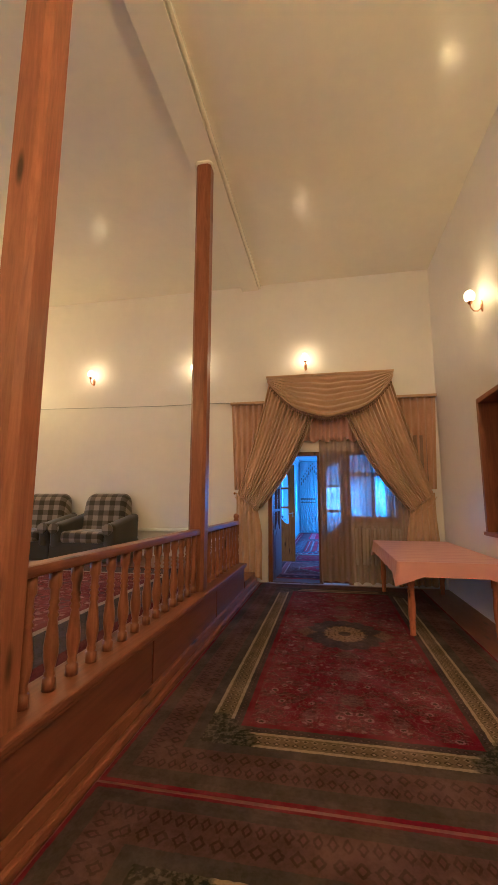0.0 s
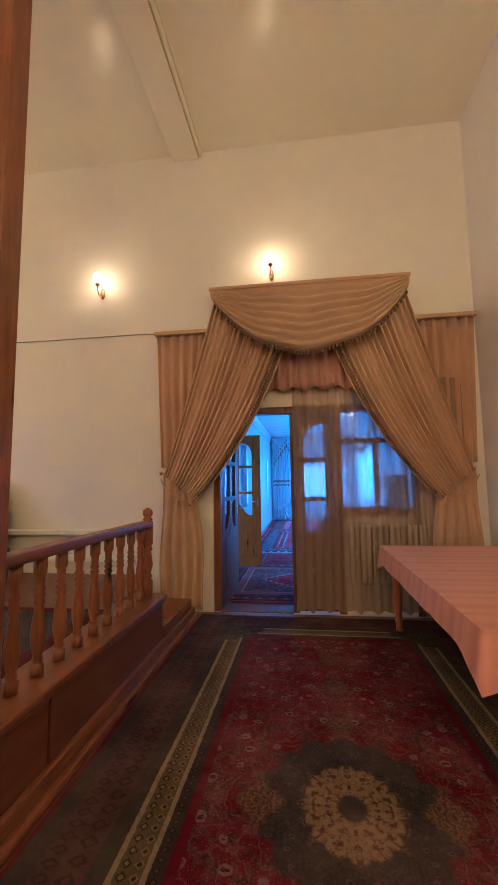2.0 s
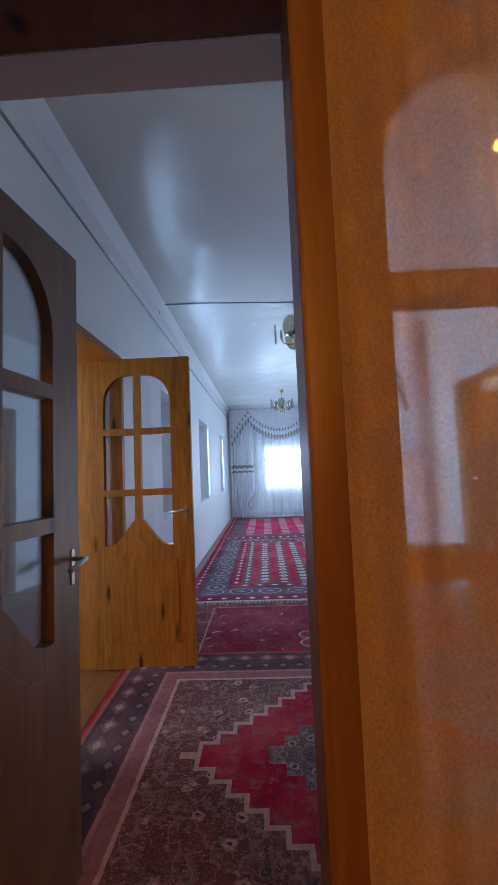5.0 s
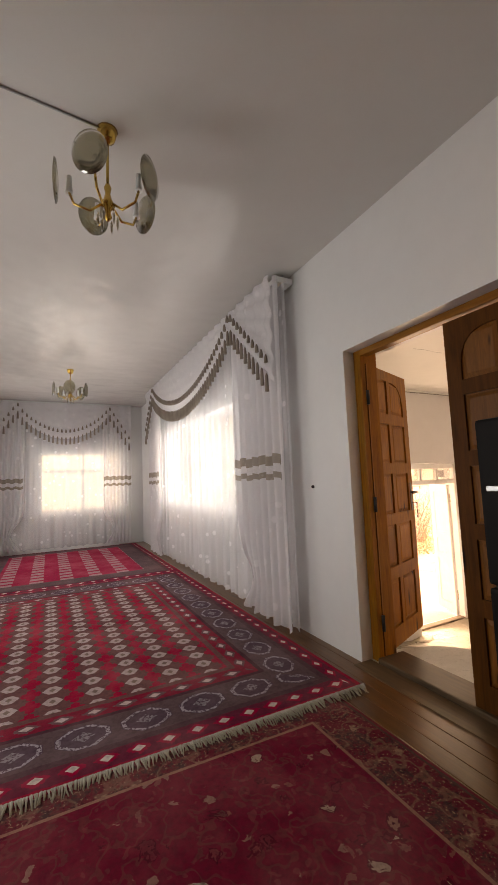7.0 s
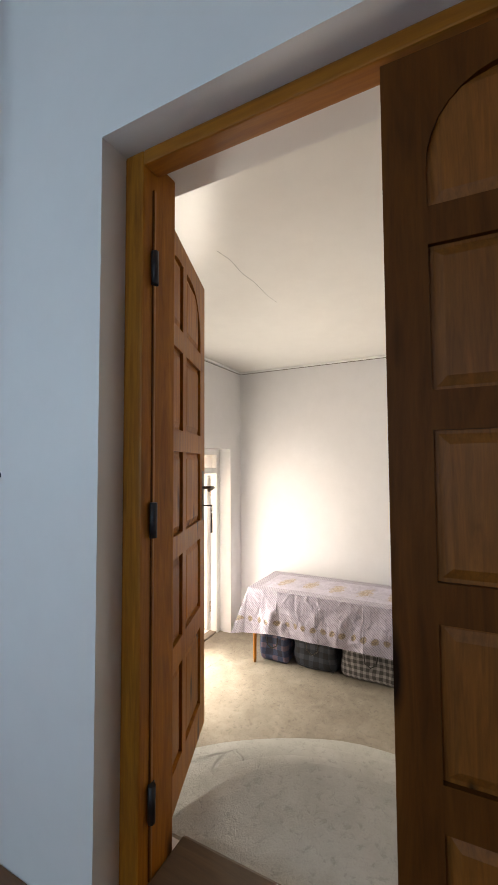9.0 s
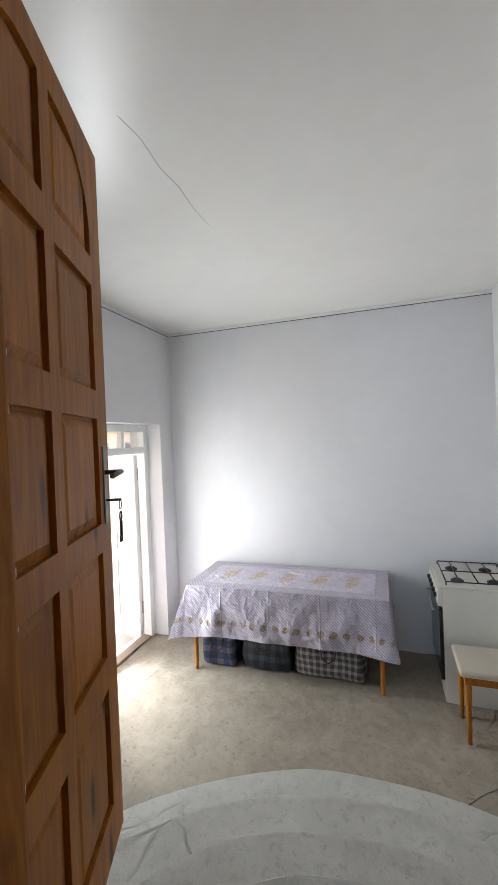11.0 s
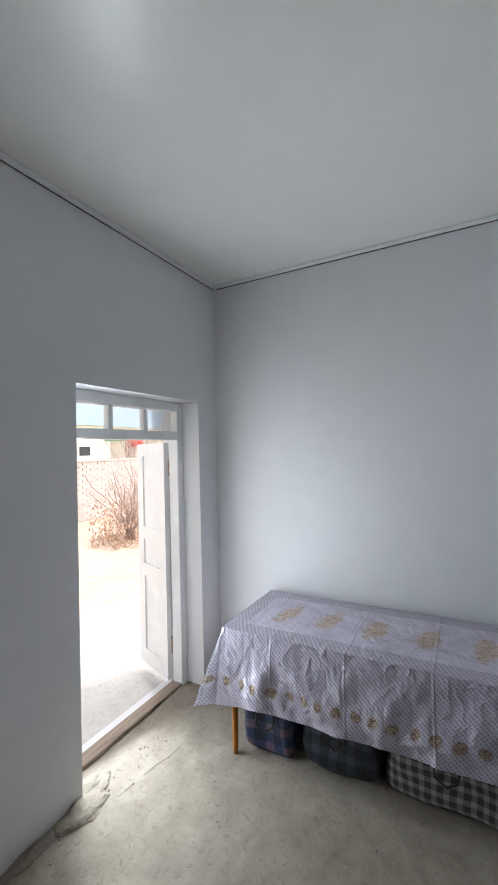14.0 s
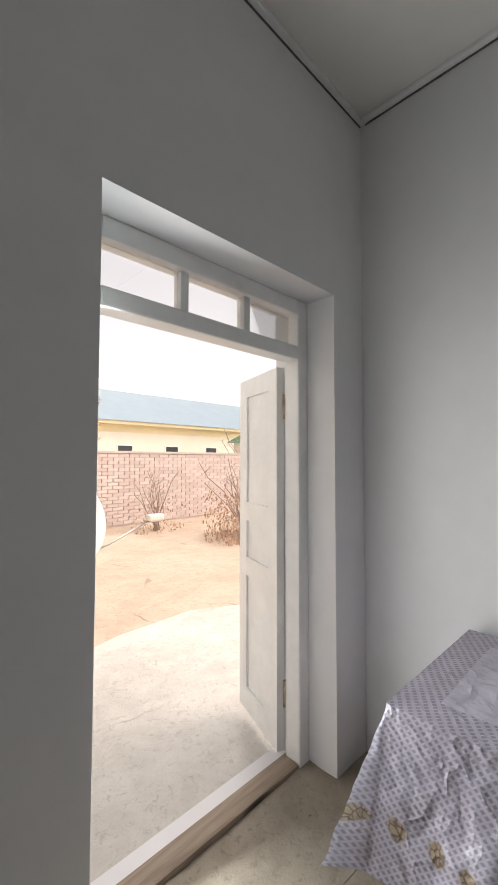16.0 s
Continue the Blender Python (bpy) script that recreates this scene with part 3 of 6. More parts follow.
BX = PX - 0.12   # line of the balusters
baluster_profile = [(0.030, 0.0), (0.030, 0.05), (0.020, 0.055), (0.026, 0.07), (0.020, 0.085), (0.024, 0.10), (0.033, 0.15), (0.034, 0.19), (0.026, 0.26), (0.019, 0.31), (0.027, 0.325),
                    (0.019, 0.34), (0.027, 0.355), (0.019, 0.37), (0.027, 0.385), (0.020, 0.40), (0.022, 0.44), (0.030, 0.455), (0.030, 0.53)]
rail = thing("balustrade", "varnished pine balustrade with turned balusters", "balustrade")
part("handrail", box(bm_new(), BX - 0.05, HY0, 0.968, BX + 0.05, 5.60, 1.02, 0.016), M["pine_y"], rail)
first = None
POSTS = (1.42, 3.90)
y = -0.42
while y < 5.5:
    if all(abs(y - p) > 0.10 for p in POSTS):
        if first is None:
            first = part("baluster", lathe(bm_new(), baluster_profile, 12), M["pine"], rail, m=pose(BX, y, 0.44))
        else:
            share(first, rail, pose(BX, y, 0.44, 0, 0, random.uniform(0, 360)))
    y += 0.168
newel = lathe(bm_new(), [(0.043, 0), (0.043, 0.12), (0.03, 0.13), (0.042, 0.15), (0.03, 0.17), (0.045, 0.24), (0.03, 0.34), (0.042, 0.36), (0.03, 0.38), (0.044, 0.40), (0.044, 0.56),
                         (0.028, 0.575), (0.04, 0.59), (0.026, 0.605), (0.04, 0.63), (0.036, 0.66), (0.012, 0.68)], 16)
part("newel_post", newel, M["pine"], rail, "turned end post with a ball top", m=pose(BX, 5.6, 0.44))

c = 0.028
for i, py in enumerate(POSTS):
    post = thing("post", "tall square varnished pine post with knots", "post", group="posts along the platform")
    w = 0.082
    outline = [(-w + c, -w), (w - c, -w), (w, -w + c), (w, w - c), (w - c, w), (-w + c, w), (-w, w - c), (-w, -w + c)]
    part("shaft", prism(bm_new(), outline, 0.44, 5.0), M["pine"], post, m=pose(BX, py, 0))
    part("collar", prism(bm_new(), [(x * 1.25, y2 * 1.25) for x, y2 in outline], 5.0, 5.036, bevel=0.01), M["ceiling_hall"], post, "white painted collar at the ceiling", m=pose(BX, py, 0))

beam = thing("ceiling_beam", "cream painted boxed beam with a moulded edge", "beam", kind="structure")
part("soffit", box(bm_new(), -1.43, HY0, 5.035, -1.13, HY, 5.125, 0.008), M["ceiling_hall"], beam)
part("moulding", box(bm_new(), -1.128, HY0, 5.055, -1.085, HY, 5.125, 0.02), M["ceiling_hall"], beam)

# ---- hall: end door, window, curtains ----
dw = thing("door_1", "dark stained door frame with glazed leaves and side window", "door", kind="structure")
for x0, x1 in ((-0.98, -0.91), (-0.165, -0.105), (0.29, 0.36), (1.03, 1.10)):
    part("jamb", box(bm_new(), x0, 6.71, 0.0, x1, 6.84, 2.04, 0.006), M["frame_dark"] if x0 > -0.5 else M["pine"], dw)
part("head", box(bm_new(), -0.98, 6.71, 2.04, 1.10, 6.84, 2.1, 0.006), M["frame_dark"], dw)
part("window_bottom_rail", box(bm_new(), 0.36, 6.72, 0.95, 1.03, 6.83, 1.05, 0.005), M["frame_dark"], dw)
part("window_cross_rail", box(bm_new(), 0.36, 6.735, 1.70, 1.03, 6.815, 1.75, 0.005), M["frame_dark"], dw)
part("window_mullion", box(bm_new(), 0.68, 6.735, 1.05, 0.73, 6.815, 1.70, 0.005), M["frame_dark"], dw)
for q in ((0.36, 0.68, 1.05, 1.70), (0.73, 1.03, 1.05, 1.70), (0.36, 1.03, 1.75, 2.04)):
    part("pane", box(bm_new(), q[0], 6.772, q[2], q[1], 6.776, q[3]), M["glass"], dw)
part("apron_wall", box(bm_new(), 0.36, 6.70, 0.0, 1.03, 6.84, 0.95), M["wall_hall"], dw)
part("threshold", box(bm_new(), -0.91, 6.69, -0.02, -0.165, 6.97, 0.012, 0.004), M["sill_wood"], dw)


def arch_points(x0, x1, z0, z1, r, side, n=8):
    """A pane outline with one rounded upper corner (side +1: right, -1: left, 0: none)."""
    pts = [(x0, z0), (x1, z0)]
    if side > 0:
        pts += [(x1 - r + r * math.cos(a), z1 - r * 1.1 + r * 1.1 * math.sin(a)) for a in [math.pi / 2 * k / n for k in range(n + 1)]]
        pts += [(x0, z1)]
    elif side < 0:
        pts += [(x1, z1)]
        pts += [(x0 + r - r * math.cos(a), z1 - r * 1.1 + r * 1.1 * math.sin(a)) for a in [math.pi / 2 * (1 - k / n) for k in range(n + 1)]]
    else:
        pts += [(x1, z1), (x0, z1)]
    return pts


def board_with_holes(w, h, t, holes):
    """A board in the xz plane whose openings are outlines; thickness t along y."""
    bm = bmesh.new()
    loops = [[(0, 0), (w, 0), (w, h), (0, h)]] + holes
    edges = []
    for lp in loops:
        vs = [bm.verts.new((x, 0, z)) for x, z in lp]
        edges += [bm.edges.new((vs[i], vs[(i + 1) % len(vs)])) for i in range(len(vs))]
    bmesh.ops.triangle_fill(bm, use_beauty=True, use_dissolve=False, edges=edges)

    def inside(p, lp):
        r = False
        for i in range(len(lp)):
            (x1, z1), (x2, z2) = lp[i], lp[i - 1]
            if (z1 > p[1]) != (z2 > p[1]) and p[0] < (x2 - x1) * (p[1] - z1) / (z2 - z1) + x1:
                r = not r
        return r
    bad = [f for f in bm.faces if any(inside((f.calc_center_median().x, f.calc_center_median().z), lp) for lp in holes)]
    bmesh.ops.delete(bm, geom=bad, context="FACES_ONLY")
    out = bmesh.ops.extrude_face_region(bm, geom=bm.faces[:])
    bmesh.ops.translate(bm, verts=[v for v in out["geom"] if isinstance(v, bmesh.types.BMVert)], vec=(0, t, 0))
    bmesh.ops.recalc_face_normals(bm, faces=bm.faces[:])
    return bm


def glazed_leaf(name, w, h, m, material, label, handle=1, columns=2):
    """A leaf with six panes, arched above and drawn to an ogee below; hinge at x = 0."""
    leaf = thing(name, label, "door", m)
    s, t = 0.105 * w / 0.75, 0.042
    mid, s2 = (w - 0.4 * s) / 2, 1.4 * s
    b = 0.022
    zb, z1, z2, zt = h * 0.385, h * 0.555, h * 0.755, h * 0.945
    holes = []
    for side in (-1, 1)[:columns]:
        a0, a1 = (s, mid - b) if side < 0 else (mid + b, w - s2)
        if columns == 1:
            a0, a1 = 0.075, w - 0.095
        holes.append(arch_points(a0, a1, z2 + b, zt, (a1 - a0) * 0.85, side))
        holes.append([(a0, z1 + b), (a1, z1 + b), (a1, z2 - b), (a0, z2 - b)])
        n = 10
        sweep = []
        for k in range(n + 1):
            u = k / n
            z = zb + (z1 - b - zb) * 0.42 * (1 - math.cos(math.pi * min(1, u * 1.0))) / 2 * 1.25 * u
            sweep.append((u, z))
        if side < 0:
            lp = [(a0 + (a1 - a0) * u, z) for u, z in sweep] + [(a1, z1 - b), (a0, z1 - b)]
        else:
            lp = [(a1 - (a1 - a0) * u, z) for u, z in sweep][::-1] + [(a1, z1 - b), (a0, z1 - b)]
        holes.append(lp)
    part("leaf_frame", board_with_holes(w, h, t, holes), material, leaf)
    part("lower_panel", prism(bm_new(), [(s * 1.1, 0.16), (w - s * 1.1, 0.16), (w - s * 1.1, zb * 0.88), (mid + 0.12, zb * 0.92), (mid, zb * 1.06), (mid - 0.12, zb * 0.92), (s * 1.1, zb * 0.88)],
                              -0.006, 0.0, Matrix(((1, 0, 0, 0), (0, 0, 1, 0), (0, 1, 0, 0), (0, 0, 0, 1))), 0.002), material, leaf)
    for lp in holes:
        xs, zs = [p[0] for p in lp], [p[1] for p in lp]
        part("pane", box(bm_new(), min(xs) - 0.004, t / 2 - 0.002, min(zs) - 0.004, max(xs) + 0.004, t / 2 + 0.002, max(zs) + 0.004), M["glass"], leaf)
    if handle:
        hb = box(bm_new(), w - 0.052, -0.005, h * 0.455, w - 0.034, 0.0, h * 0.51, 0.002)
        hd = part("handle_plate", hb, M["steel"], leaf)
        part("lever", tube(bm_new(), [(w - 0.043, -0.006, h * 0.495), (w - 0.043, -0.05, h * 0.495), (w - 0.06, -0.055, h * 0.495), (w - 0.15, -0.055, h * 0.488)], 0.008), M["steel"], hd, "steel lever handle")
    return leaf


glazed_leaf("glazed_door", 0.72, 2.02, pose(-0.905, 6.80, 0.015, 0, 0, 86), M["frame_dark"], "dark stained glazed door leaf standing open", 1)
glazed_leaf("glazed_door", 0.39, 2.02, pose(-0.103, 6.76, 0.012), M["frame_dark"], "dark stained glazed door leaf, closed", 0, 1)
glazed_leaf("glazed_door", 0.69, 2.06, pose(-1.405, 8.86, 0.015, 0, 0, 1.0), M["door_pine"], "orange pine door with six arched panes standing open", 1)

cur = thing("stage_curtain", "golden beige draped curtain with swag and fringed trim", "curtain")
CY = 6.60


def leg(mirror):
    def px_(x):
        return 0.05 - (x - 0.05) if mirror else x

    def upper(u, v):
        top = Vector((-0.93 + 0.77 * u, 0, 3.28 - 0.50 * u ** 1.3))
        tie = Vector((-1.47 + 0.33 * u, 0, 1.40 - 0.28 * u))
        mid = Vector((-1.17 + 0.66 * u, 0, 2.25 - 0.55 * u))
        p = top * (1 - v) ** 2 + mid * 2 * v * (1 - v) + tie * v ** 2
        amp = 0.030 * (1 - 0.45 * v) * min(1, v * 6 + 0.2)
        w = math.sin(u * math.pi * 31 + 2.2 * math.sin(u * 7 + 1) + 0.8 * math.sin(u * 19)) * amp * (0.75 + 0.45 * math.sin(u * 13 + 2)) + 0.014 * math.sin(u * 41 + v * 2) * (1 - v)
        return (px_(p.x), CY - 0.06 - 0.05 * math.sin(math.pi * v) + w, p.z)

    def tail(u, v):
        w0, w1 = (-1.49, -1.12), (-1.52, -1.05)
        s = min(1.0, v * 1.4) ** 0.8
        x = (w0[0] * (1 - s) + w1[0] * s) * (1 - u) + (w0[1] * (1 - s) + w1[1] * s) * u + 0.012 * math.sin(v * 7 + u * 5)
        z = 1.43 - 0.29 * u * (1 - s) - v * (1.38 - 0.02 * u) + 0.012 * math.sin(u * 24) * v
        return (px_(x), CY - 0.03 + 0.026 * math.sin(u * math.pi * 9 + v) * (0.5 + 0.7 * v), z)
    d = part("drape", sheet(bm_new(), upper, 220, 40, 0.004), M["curtain"], cur)
    part("tail", sheet(bm_new(), tail, 70, 30, 0.004), M["curtain"], cur)
    band = bm_new()
    pts = [(-1.50, CY - 0.07, 1.36), (-1.42, CY - 0.14, 1.25), (-1.30, CY - 0.14, 1.16), (-1.16, CY - 0.09, 1.08)]
    tube(band, [(px_(x), y1, z) for x, y1, z in pts], 0.007, 8)
    part("tieback", band, M["curtain"], cur)
    tr = bm_new()
    for k in range(54):
        v = 0.04 + 0.9 * k / 53
        p = upper(0.93, v)
        lathe(tr, [(0.004, 0.0), (0.012, -0.012), (0.010, -0.03), (0.002, -0.036)], 6, pose(p[0], p[1] - 0.02, p[2]))
    tagged(part("bobble_trim", tr, M["trim"], d, "brown bobble trim along the edge"), kind="stuff")


leg(False)
leg(True)


def swag(u, v):
    k = 1 - (2 * u - 1) ** 2
    sag = 0.66 * v
    f = 0.023 * math.sin(v * math.pi * 15 + 0.5 * math.sin(u * 6)) * min(1, v * 5) * (0.35 + 0.65 * k)
    return (-0.95 + 2.0 * u + 0.02 * math.sin(9 * u), CY - 0.13 - 0.09 * k * v + f, 3.335 - 0.08 * v - sag * k ** 0.8 + 0.01 * math.sin(u * 22))


sw = part("swag", sheet(bm_new(), swag, 70, 90, 0.004), M["curtain"], cur)
tr = bm_new()
for k in range(58):
    p = swag(0.02 + 0.96 * k / 57, 1.0)
    lathe(tr, [(0.004, 0.0), (0.013, -0.014), (0.011, -0.034), (0.002, -0.042)], 6, pose(p[0], p[1] - 0.012, p[2]))
tagged(part("bobble_trim", tr, M["trim"], sw, "brown bobble trim along the swag"), kind="stuff")
part("trim_band", sheet(bm_new(), lambda u, v: (lambda p: (p[0], p[1] - 0.010, p[2] + 0.03 * v))(swag(0.01 + 0.98 * u, 1.0)), 60, 1, 0.004), M["trim"], sw)
part("cornice", box(bm_new(), -0.97, CY - 0.15, 3.325, 1.07, HY - 0.002, 3.36, 0.006), M["curtain"], cur)


def valance(u, v):
    return (-0.47 + 1.04 * u, CY - 0.01 + 0.035 * math.sin(u * math.pi * 17) * (0.4 + 0.6 * v), 2.95 - 0.69 * v - 0.02 * math.sin(u * 31) * v)


part("valance", sheet(bm_new(), valance, 120, 10, 0.003), M["curtain_pink"], cur, "rose beige pleated valance")
for x0, x1 in ((-1.60, -0.80), (0.90, 1.70)):
    part("side_panel", sheet(bm_new(), lambda u, v: (x0 + (x1 - x0) * u + 0.12 * v * (0.5 - u), CY + 0.045 + 0.022 * math.sin(u * math.pi * 15), 2.93 - 1.45 * v), 100, 8, 0.003), M["curtain_side"], cur, "pale gold pleated side curtain")
    part("side_rail", box(bm_new(), x0 - 0.01, CY - 0.02, 2.93, x1 + 0.01, HY - 0.002, 2.97, 0.005), M["curtain"], cur)


def sheer(u, v):
    x = -0.13 + 1.66 * u
    return (x, CY + 0.035 + 0.018 * math.sin(u * math.pi * 37) + 0.012 * math.sin(u * 47 + v), 2.32 - (2.29 - 0.035 * abs(math.sin(u * 34))) * v)


solid("sheer_curtain", sheet(bm_new(), sheer, 220, 14), M["sheer_hall"], "beige lace sheer curtain over door and window", "curtain")
knob = thing("curtain_hook", "small brass curtain hook on the wall", "hook")
part("stem", lathe(bm_new(), [(0.006, 0), (0.006, 0.05), (0.016, 0.055), (0.02, 0.07), (0.012, 0.085)], 10, pose(-1.53, HY, 1.42, 90)), M["brass"], knob)

# ---- hall: wall lamps ----


def sconce(m, tall=1.0):
    s = thing("wall_lamp", "brass wall lamp with a lit globe", "wall lamp", m, "wall lamps in the hall")
    part("backplate", lathe(bm_new(), [(0.012, 0), (0.045, 0.002), (0.045, 0.01), (0.02, 0.018)], 16, Matrix.Diagonal((0.6, 1, 1.5, 1)) @ pose(0, 0, 0, 90)), M["brass"], s)
    part("arm", tube(bm_new(), [(0, -0.015, -0.02), (0, -0.05, -0.055), (0, -0.09, -0.05), (0, -0.12, -0.01), (0, -0.125, 0.03)], 0.007), M["brass"], s)
    part("cup", lathe(bm_new(), [(0.008, 0), (0.022, 0.008), (0.028, 0.03), (0.03, 0.035)], 14, pose(0, -0.125, 0.03)), M["brass"], s)
    sh = part("globe", lathe(bm_new(), [(0.024, 0), (0.048, 0.024), (0.056, 0.055), (0.050, 0.088), (0.032, 0.115), (0.006, 0.13)], 16, pose(0, -0.125, 0.066)), M["bulb"], s, "glowing frosted glass globe")
    sh.visible_shadow = False
    return s


LAMPS = [(pose(-4.28, HY, 3.50), (-4.28, HY - 0.14, 3.62)), (pose(-2.27, HY, 3.50), (-2.27, HY - 0.14, 3.62)), (pose(-0.32, HY, 3.56), (-0.32, HY - 0.14, 3.68)),
         (pose(HX1, 4.58, 3.42, 0, 0, -90), (HX1 - 0.14, 4.58, 3.54))]
for m, at in LAMPS:
    sconce(m)
    lamp("lamp_light", "POINT", Matrix.Translation(at), 2.0 if at[0] > 0 else 0.6, WARM, 0.05)
# unseen wall lamps added round the hall as fill, far stronger than those above
for m, at in [(pose(HX1, 0.6, 3.42, 0, 0, -90), (HX1 - 0.16, 0.6, 3.54)), (pose(HX1, -2.4, 3.42, 0, 0, -90), (HX1 - 0.16, -2.4, 3.54)), (pose(-0.4, HY0, 3.5, 0, 0, 180), (-0.4, HY0 + 0.16, 3.62)),
              (pose(-3.4, HY0, 3.5, 0, 0, 180), (-3.4, HY0 + 0.16, 3.62)), (pose(HX0, 5.2, 3.5, 0, 0, 90), (HX0 + 0.16, 5.2, 3.62)), (pose(HX0, -1.2, 3.5, 0, 0, 90), (HX0 + 0.16, -1.2, 3.62))]:
    sconce(m)
    lamp("lamp_light", "POINT", Matrix.Translation(at), 22 if at[0] > 0 else 14.5, WARM, 0.06)
ef = thing("door_4", "pine frame of the entry door", "door frame", kind="structure")
part("jamb", box(bm_new(), -1.56, 8.905, -0.004, -1.195, 8.952, 2.1, 0.004), M["door_pine"], ef)
part("jamb", box(bm_new(), -1.56, 7.998, -0.004, -1.195, 8.045, 2.1, 0.004), M["door_pine"], ef)
part("head", box(bm_new(), -1.56, 8.045, 2.06, -1.195, 8.905, 2.105, 0.004), M["door_pine_x"], ef)
part("threshold", box(bm_new(), -1.58, 8.045, -0.02, -1.198, 8.905, 0.008, 0.003), M["plank"], ef)
cab = thing("wall_cable", "thin grey cable run along the wall", "cable")
part("run", tube(bm_new(), [(HX0, HY - 0.006, 3.05), (-5.0, HY - 0.006, 3.02), (-3.0, HY - 0.006, 2.985), (-1.75, HY - 0.006, 2.99), (-1.58, HY - 0.006, 2.975)], 0.006, 6), M["steel"], cab)

# ---- hall: furniture ----


def stripes_cloth():
    n = Nodes("pink_striped_tablecloth")
    x, y, z = n.xyz(n.obj())
    f = n.m("FRACT", n.m("DIVIDE", y, 0.26))
    col = n.ramp(f, [(0.0, (0.55, 0.20, 0.13)), (0.25, (0.62, 0.30, 0.20)), (0.5, (0.53, 0.19, 0.13)), (0.75, (0.62, 0.28, 0.18))], "EASE")
    v = n.obj()
    return n.done(n.mix(n.m("MULTIPLY", n.noise(v, 5, 4), 0.3), col, (0.60, 0.27, 0.2)), 0.6, n.noise(v, 600, 2), 0.25, 0.002, Sheen_Weight=0.2)


TX0, TX1, TY0, TY1, TZ = 0.645, 1.66, 4.22, 6.40, 0.712
tab = thing("dining_table", "long wooden table with turned legs", "table")
part("tabletop", box(bm_new(), TX0 + 0.01, TY0 + 0.01, TZ - 0.035, TX1, TY1 - 0.01, TZ - 0.004, 0.004), M["door_pine"], tab)
part("apron", box(bm_new(), TX0 + 0.08, TY0 + 0.08, TZ - 0.13, TX1 - 0.08, TY1 - 0.08, TZ - 0.035), M["door_pine"], tab)
legp = [(0.020, 0), (0.030, 0.02), (0.024, 0.05), (0.033, 0.10), (0.026, 0.115), (0.034, 0.135), (0.026, 0.155), (0.036, 0.19), (0.038, 0.30), (0.030, 0.40), (0.036, 0.415), (0.028, 0.43),
        (0.036, 0.445), (0.028, 0.46), (0.040, 0.48), (0.040, 0.58)]
a = None
for lx, ly in ((TX0 + 0.13, TY0 + 0.13), (TX1 - 0.12, TY0 + 0.13), (TX0 + 0.11, TY1 - 0.12), (TX1 - 0.12, TY1 - 0.12)):
    if a is None:
        a = part("leg", lathe(bm_new(), legp, 16), M["door_pine"], tab, m=pose(lx, ly, 0))
    else:
        a = share(a, tab, pose(lx, ly, 0))


def draped(bm, x0, y0, x1, y1, z, drop, corner, seed=0, amp=0.008, flare=0.02, end=0.0):
    """A cloth over a table: the top and a skirt that hangs by drop, longer at the corners."""
    per = []
    N = 90 if amp > 0.02 else 36
    for k in range(N):
        per.append((x0 + (x1 - x0) * k / N, y0, 0, -1))
    for k in range(N):
        per.append((x1, y0 + (y1 - y0) * k / N, 1, 0))
    for k in range(N):
        per.append((x1 - (x1 - x0) * k / N, y1, 0, 1))
    for k in range(N):
        per.append((x0, y1 - (y1 - y0) * k / N, -1, 0))
    L = len(per)
    t = bmesh.new()
    rows = []
    R = 26 if amp > 0.02 else 9
    for j in range(R + 1):
        v = j / R
        ring = []
        for i, (x, y, nx, ny) in enumerate(per):
            near = min(math.hypot(x - cx, y - cy) for cx in (x0, x1) for cy in (y0, y1))
            k = max(0, 1 - near / 0.22)
            wob = noise.noise((x * 6 + seed, y * 6, v * 1.5)) * amp * 2 + noise.noise((x * 17, y * 17 + seed, v * 3)) * amp
            if amp > 0.02:
                wob = 0.45 * wob + 0.030 * (0.35 - abs(noise.noise((x * 5 + seed, y * 5, v * 2.2)))) + 0.014 * (0.3 - abs(noise.noise((x * 12, y * 12 + seed, v * 5))))
            cxn, cyn = (1 if x > (x0 + x1) / 2 else -1), (1 if y > (y0 + y1) / 2 else -1)
            ox, oy = nx * (1 - k) + cxn * k * 0.8, ny * (1 - k) + cyn * k * 0.8
            out = (flare * v + wob * v ** 0.7 + 0.025 * k * v + end * max(0, ny) * v) + 0.004
            ring.append(t.verts.new((x + ox * out, y + oy * out, z - (drop + corner * k) * v + (0.006 if j == 0 else 0) + wob * 0.3 * v)))
        rows.append(ring)
    for r0, r1 in zip(rows, rows[1:]):
        for i in range(L):
            f = t.faces.new((r0[i], r0[(i + 1) % L], r1[(i + 1) % L], r1[i]))
            f.smooth = True
    merge(bm, t)
    sheet(bm, lambda u, v: (x0 - 0.004 + (x1 - x0 + 0.008) * u, y0 - 0.004 + (y1 - y0 + 0.008) * v, z + 0.006 + 0.3 * amp * noise.noise((u * 9 + seed, v * 11, 0)) * math.sin(math.pi * u) * math.sin(math.pi * v)), 60 if amp > 0.02 else 30, 90 if amp > 0.02 else 30)
    return bm


solid("tablecloth", draped(bm_new(), TX0, TY0, TX1, TY1, TZ, 0.13, 0.09, 3, 0.006), stripes_cloth(), "salmon pink striped tablecloth on the long table", "tablecloth")

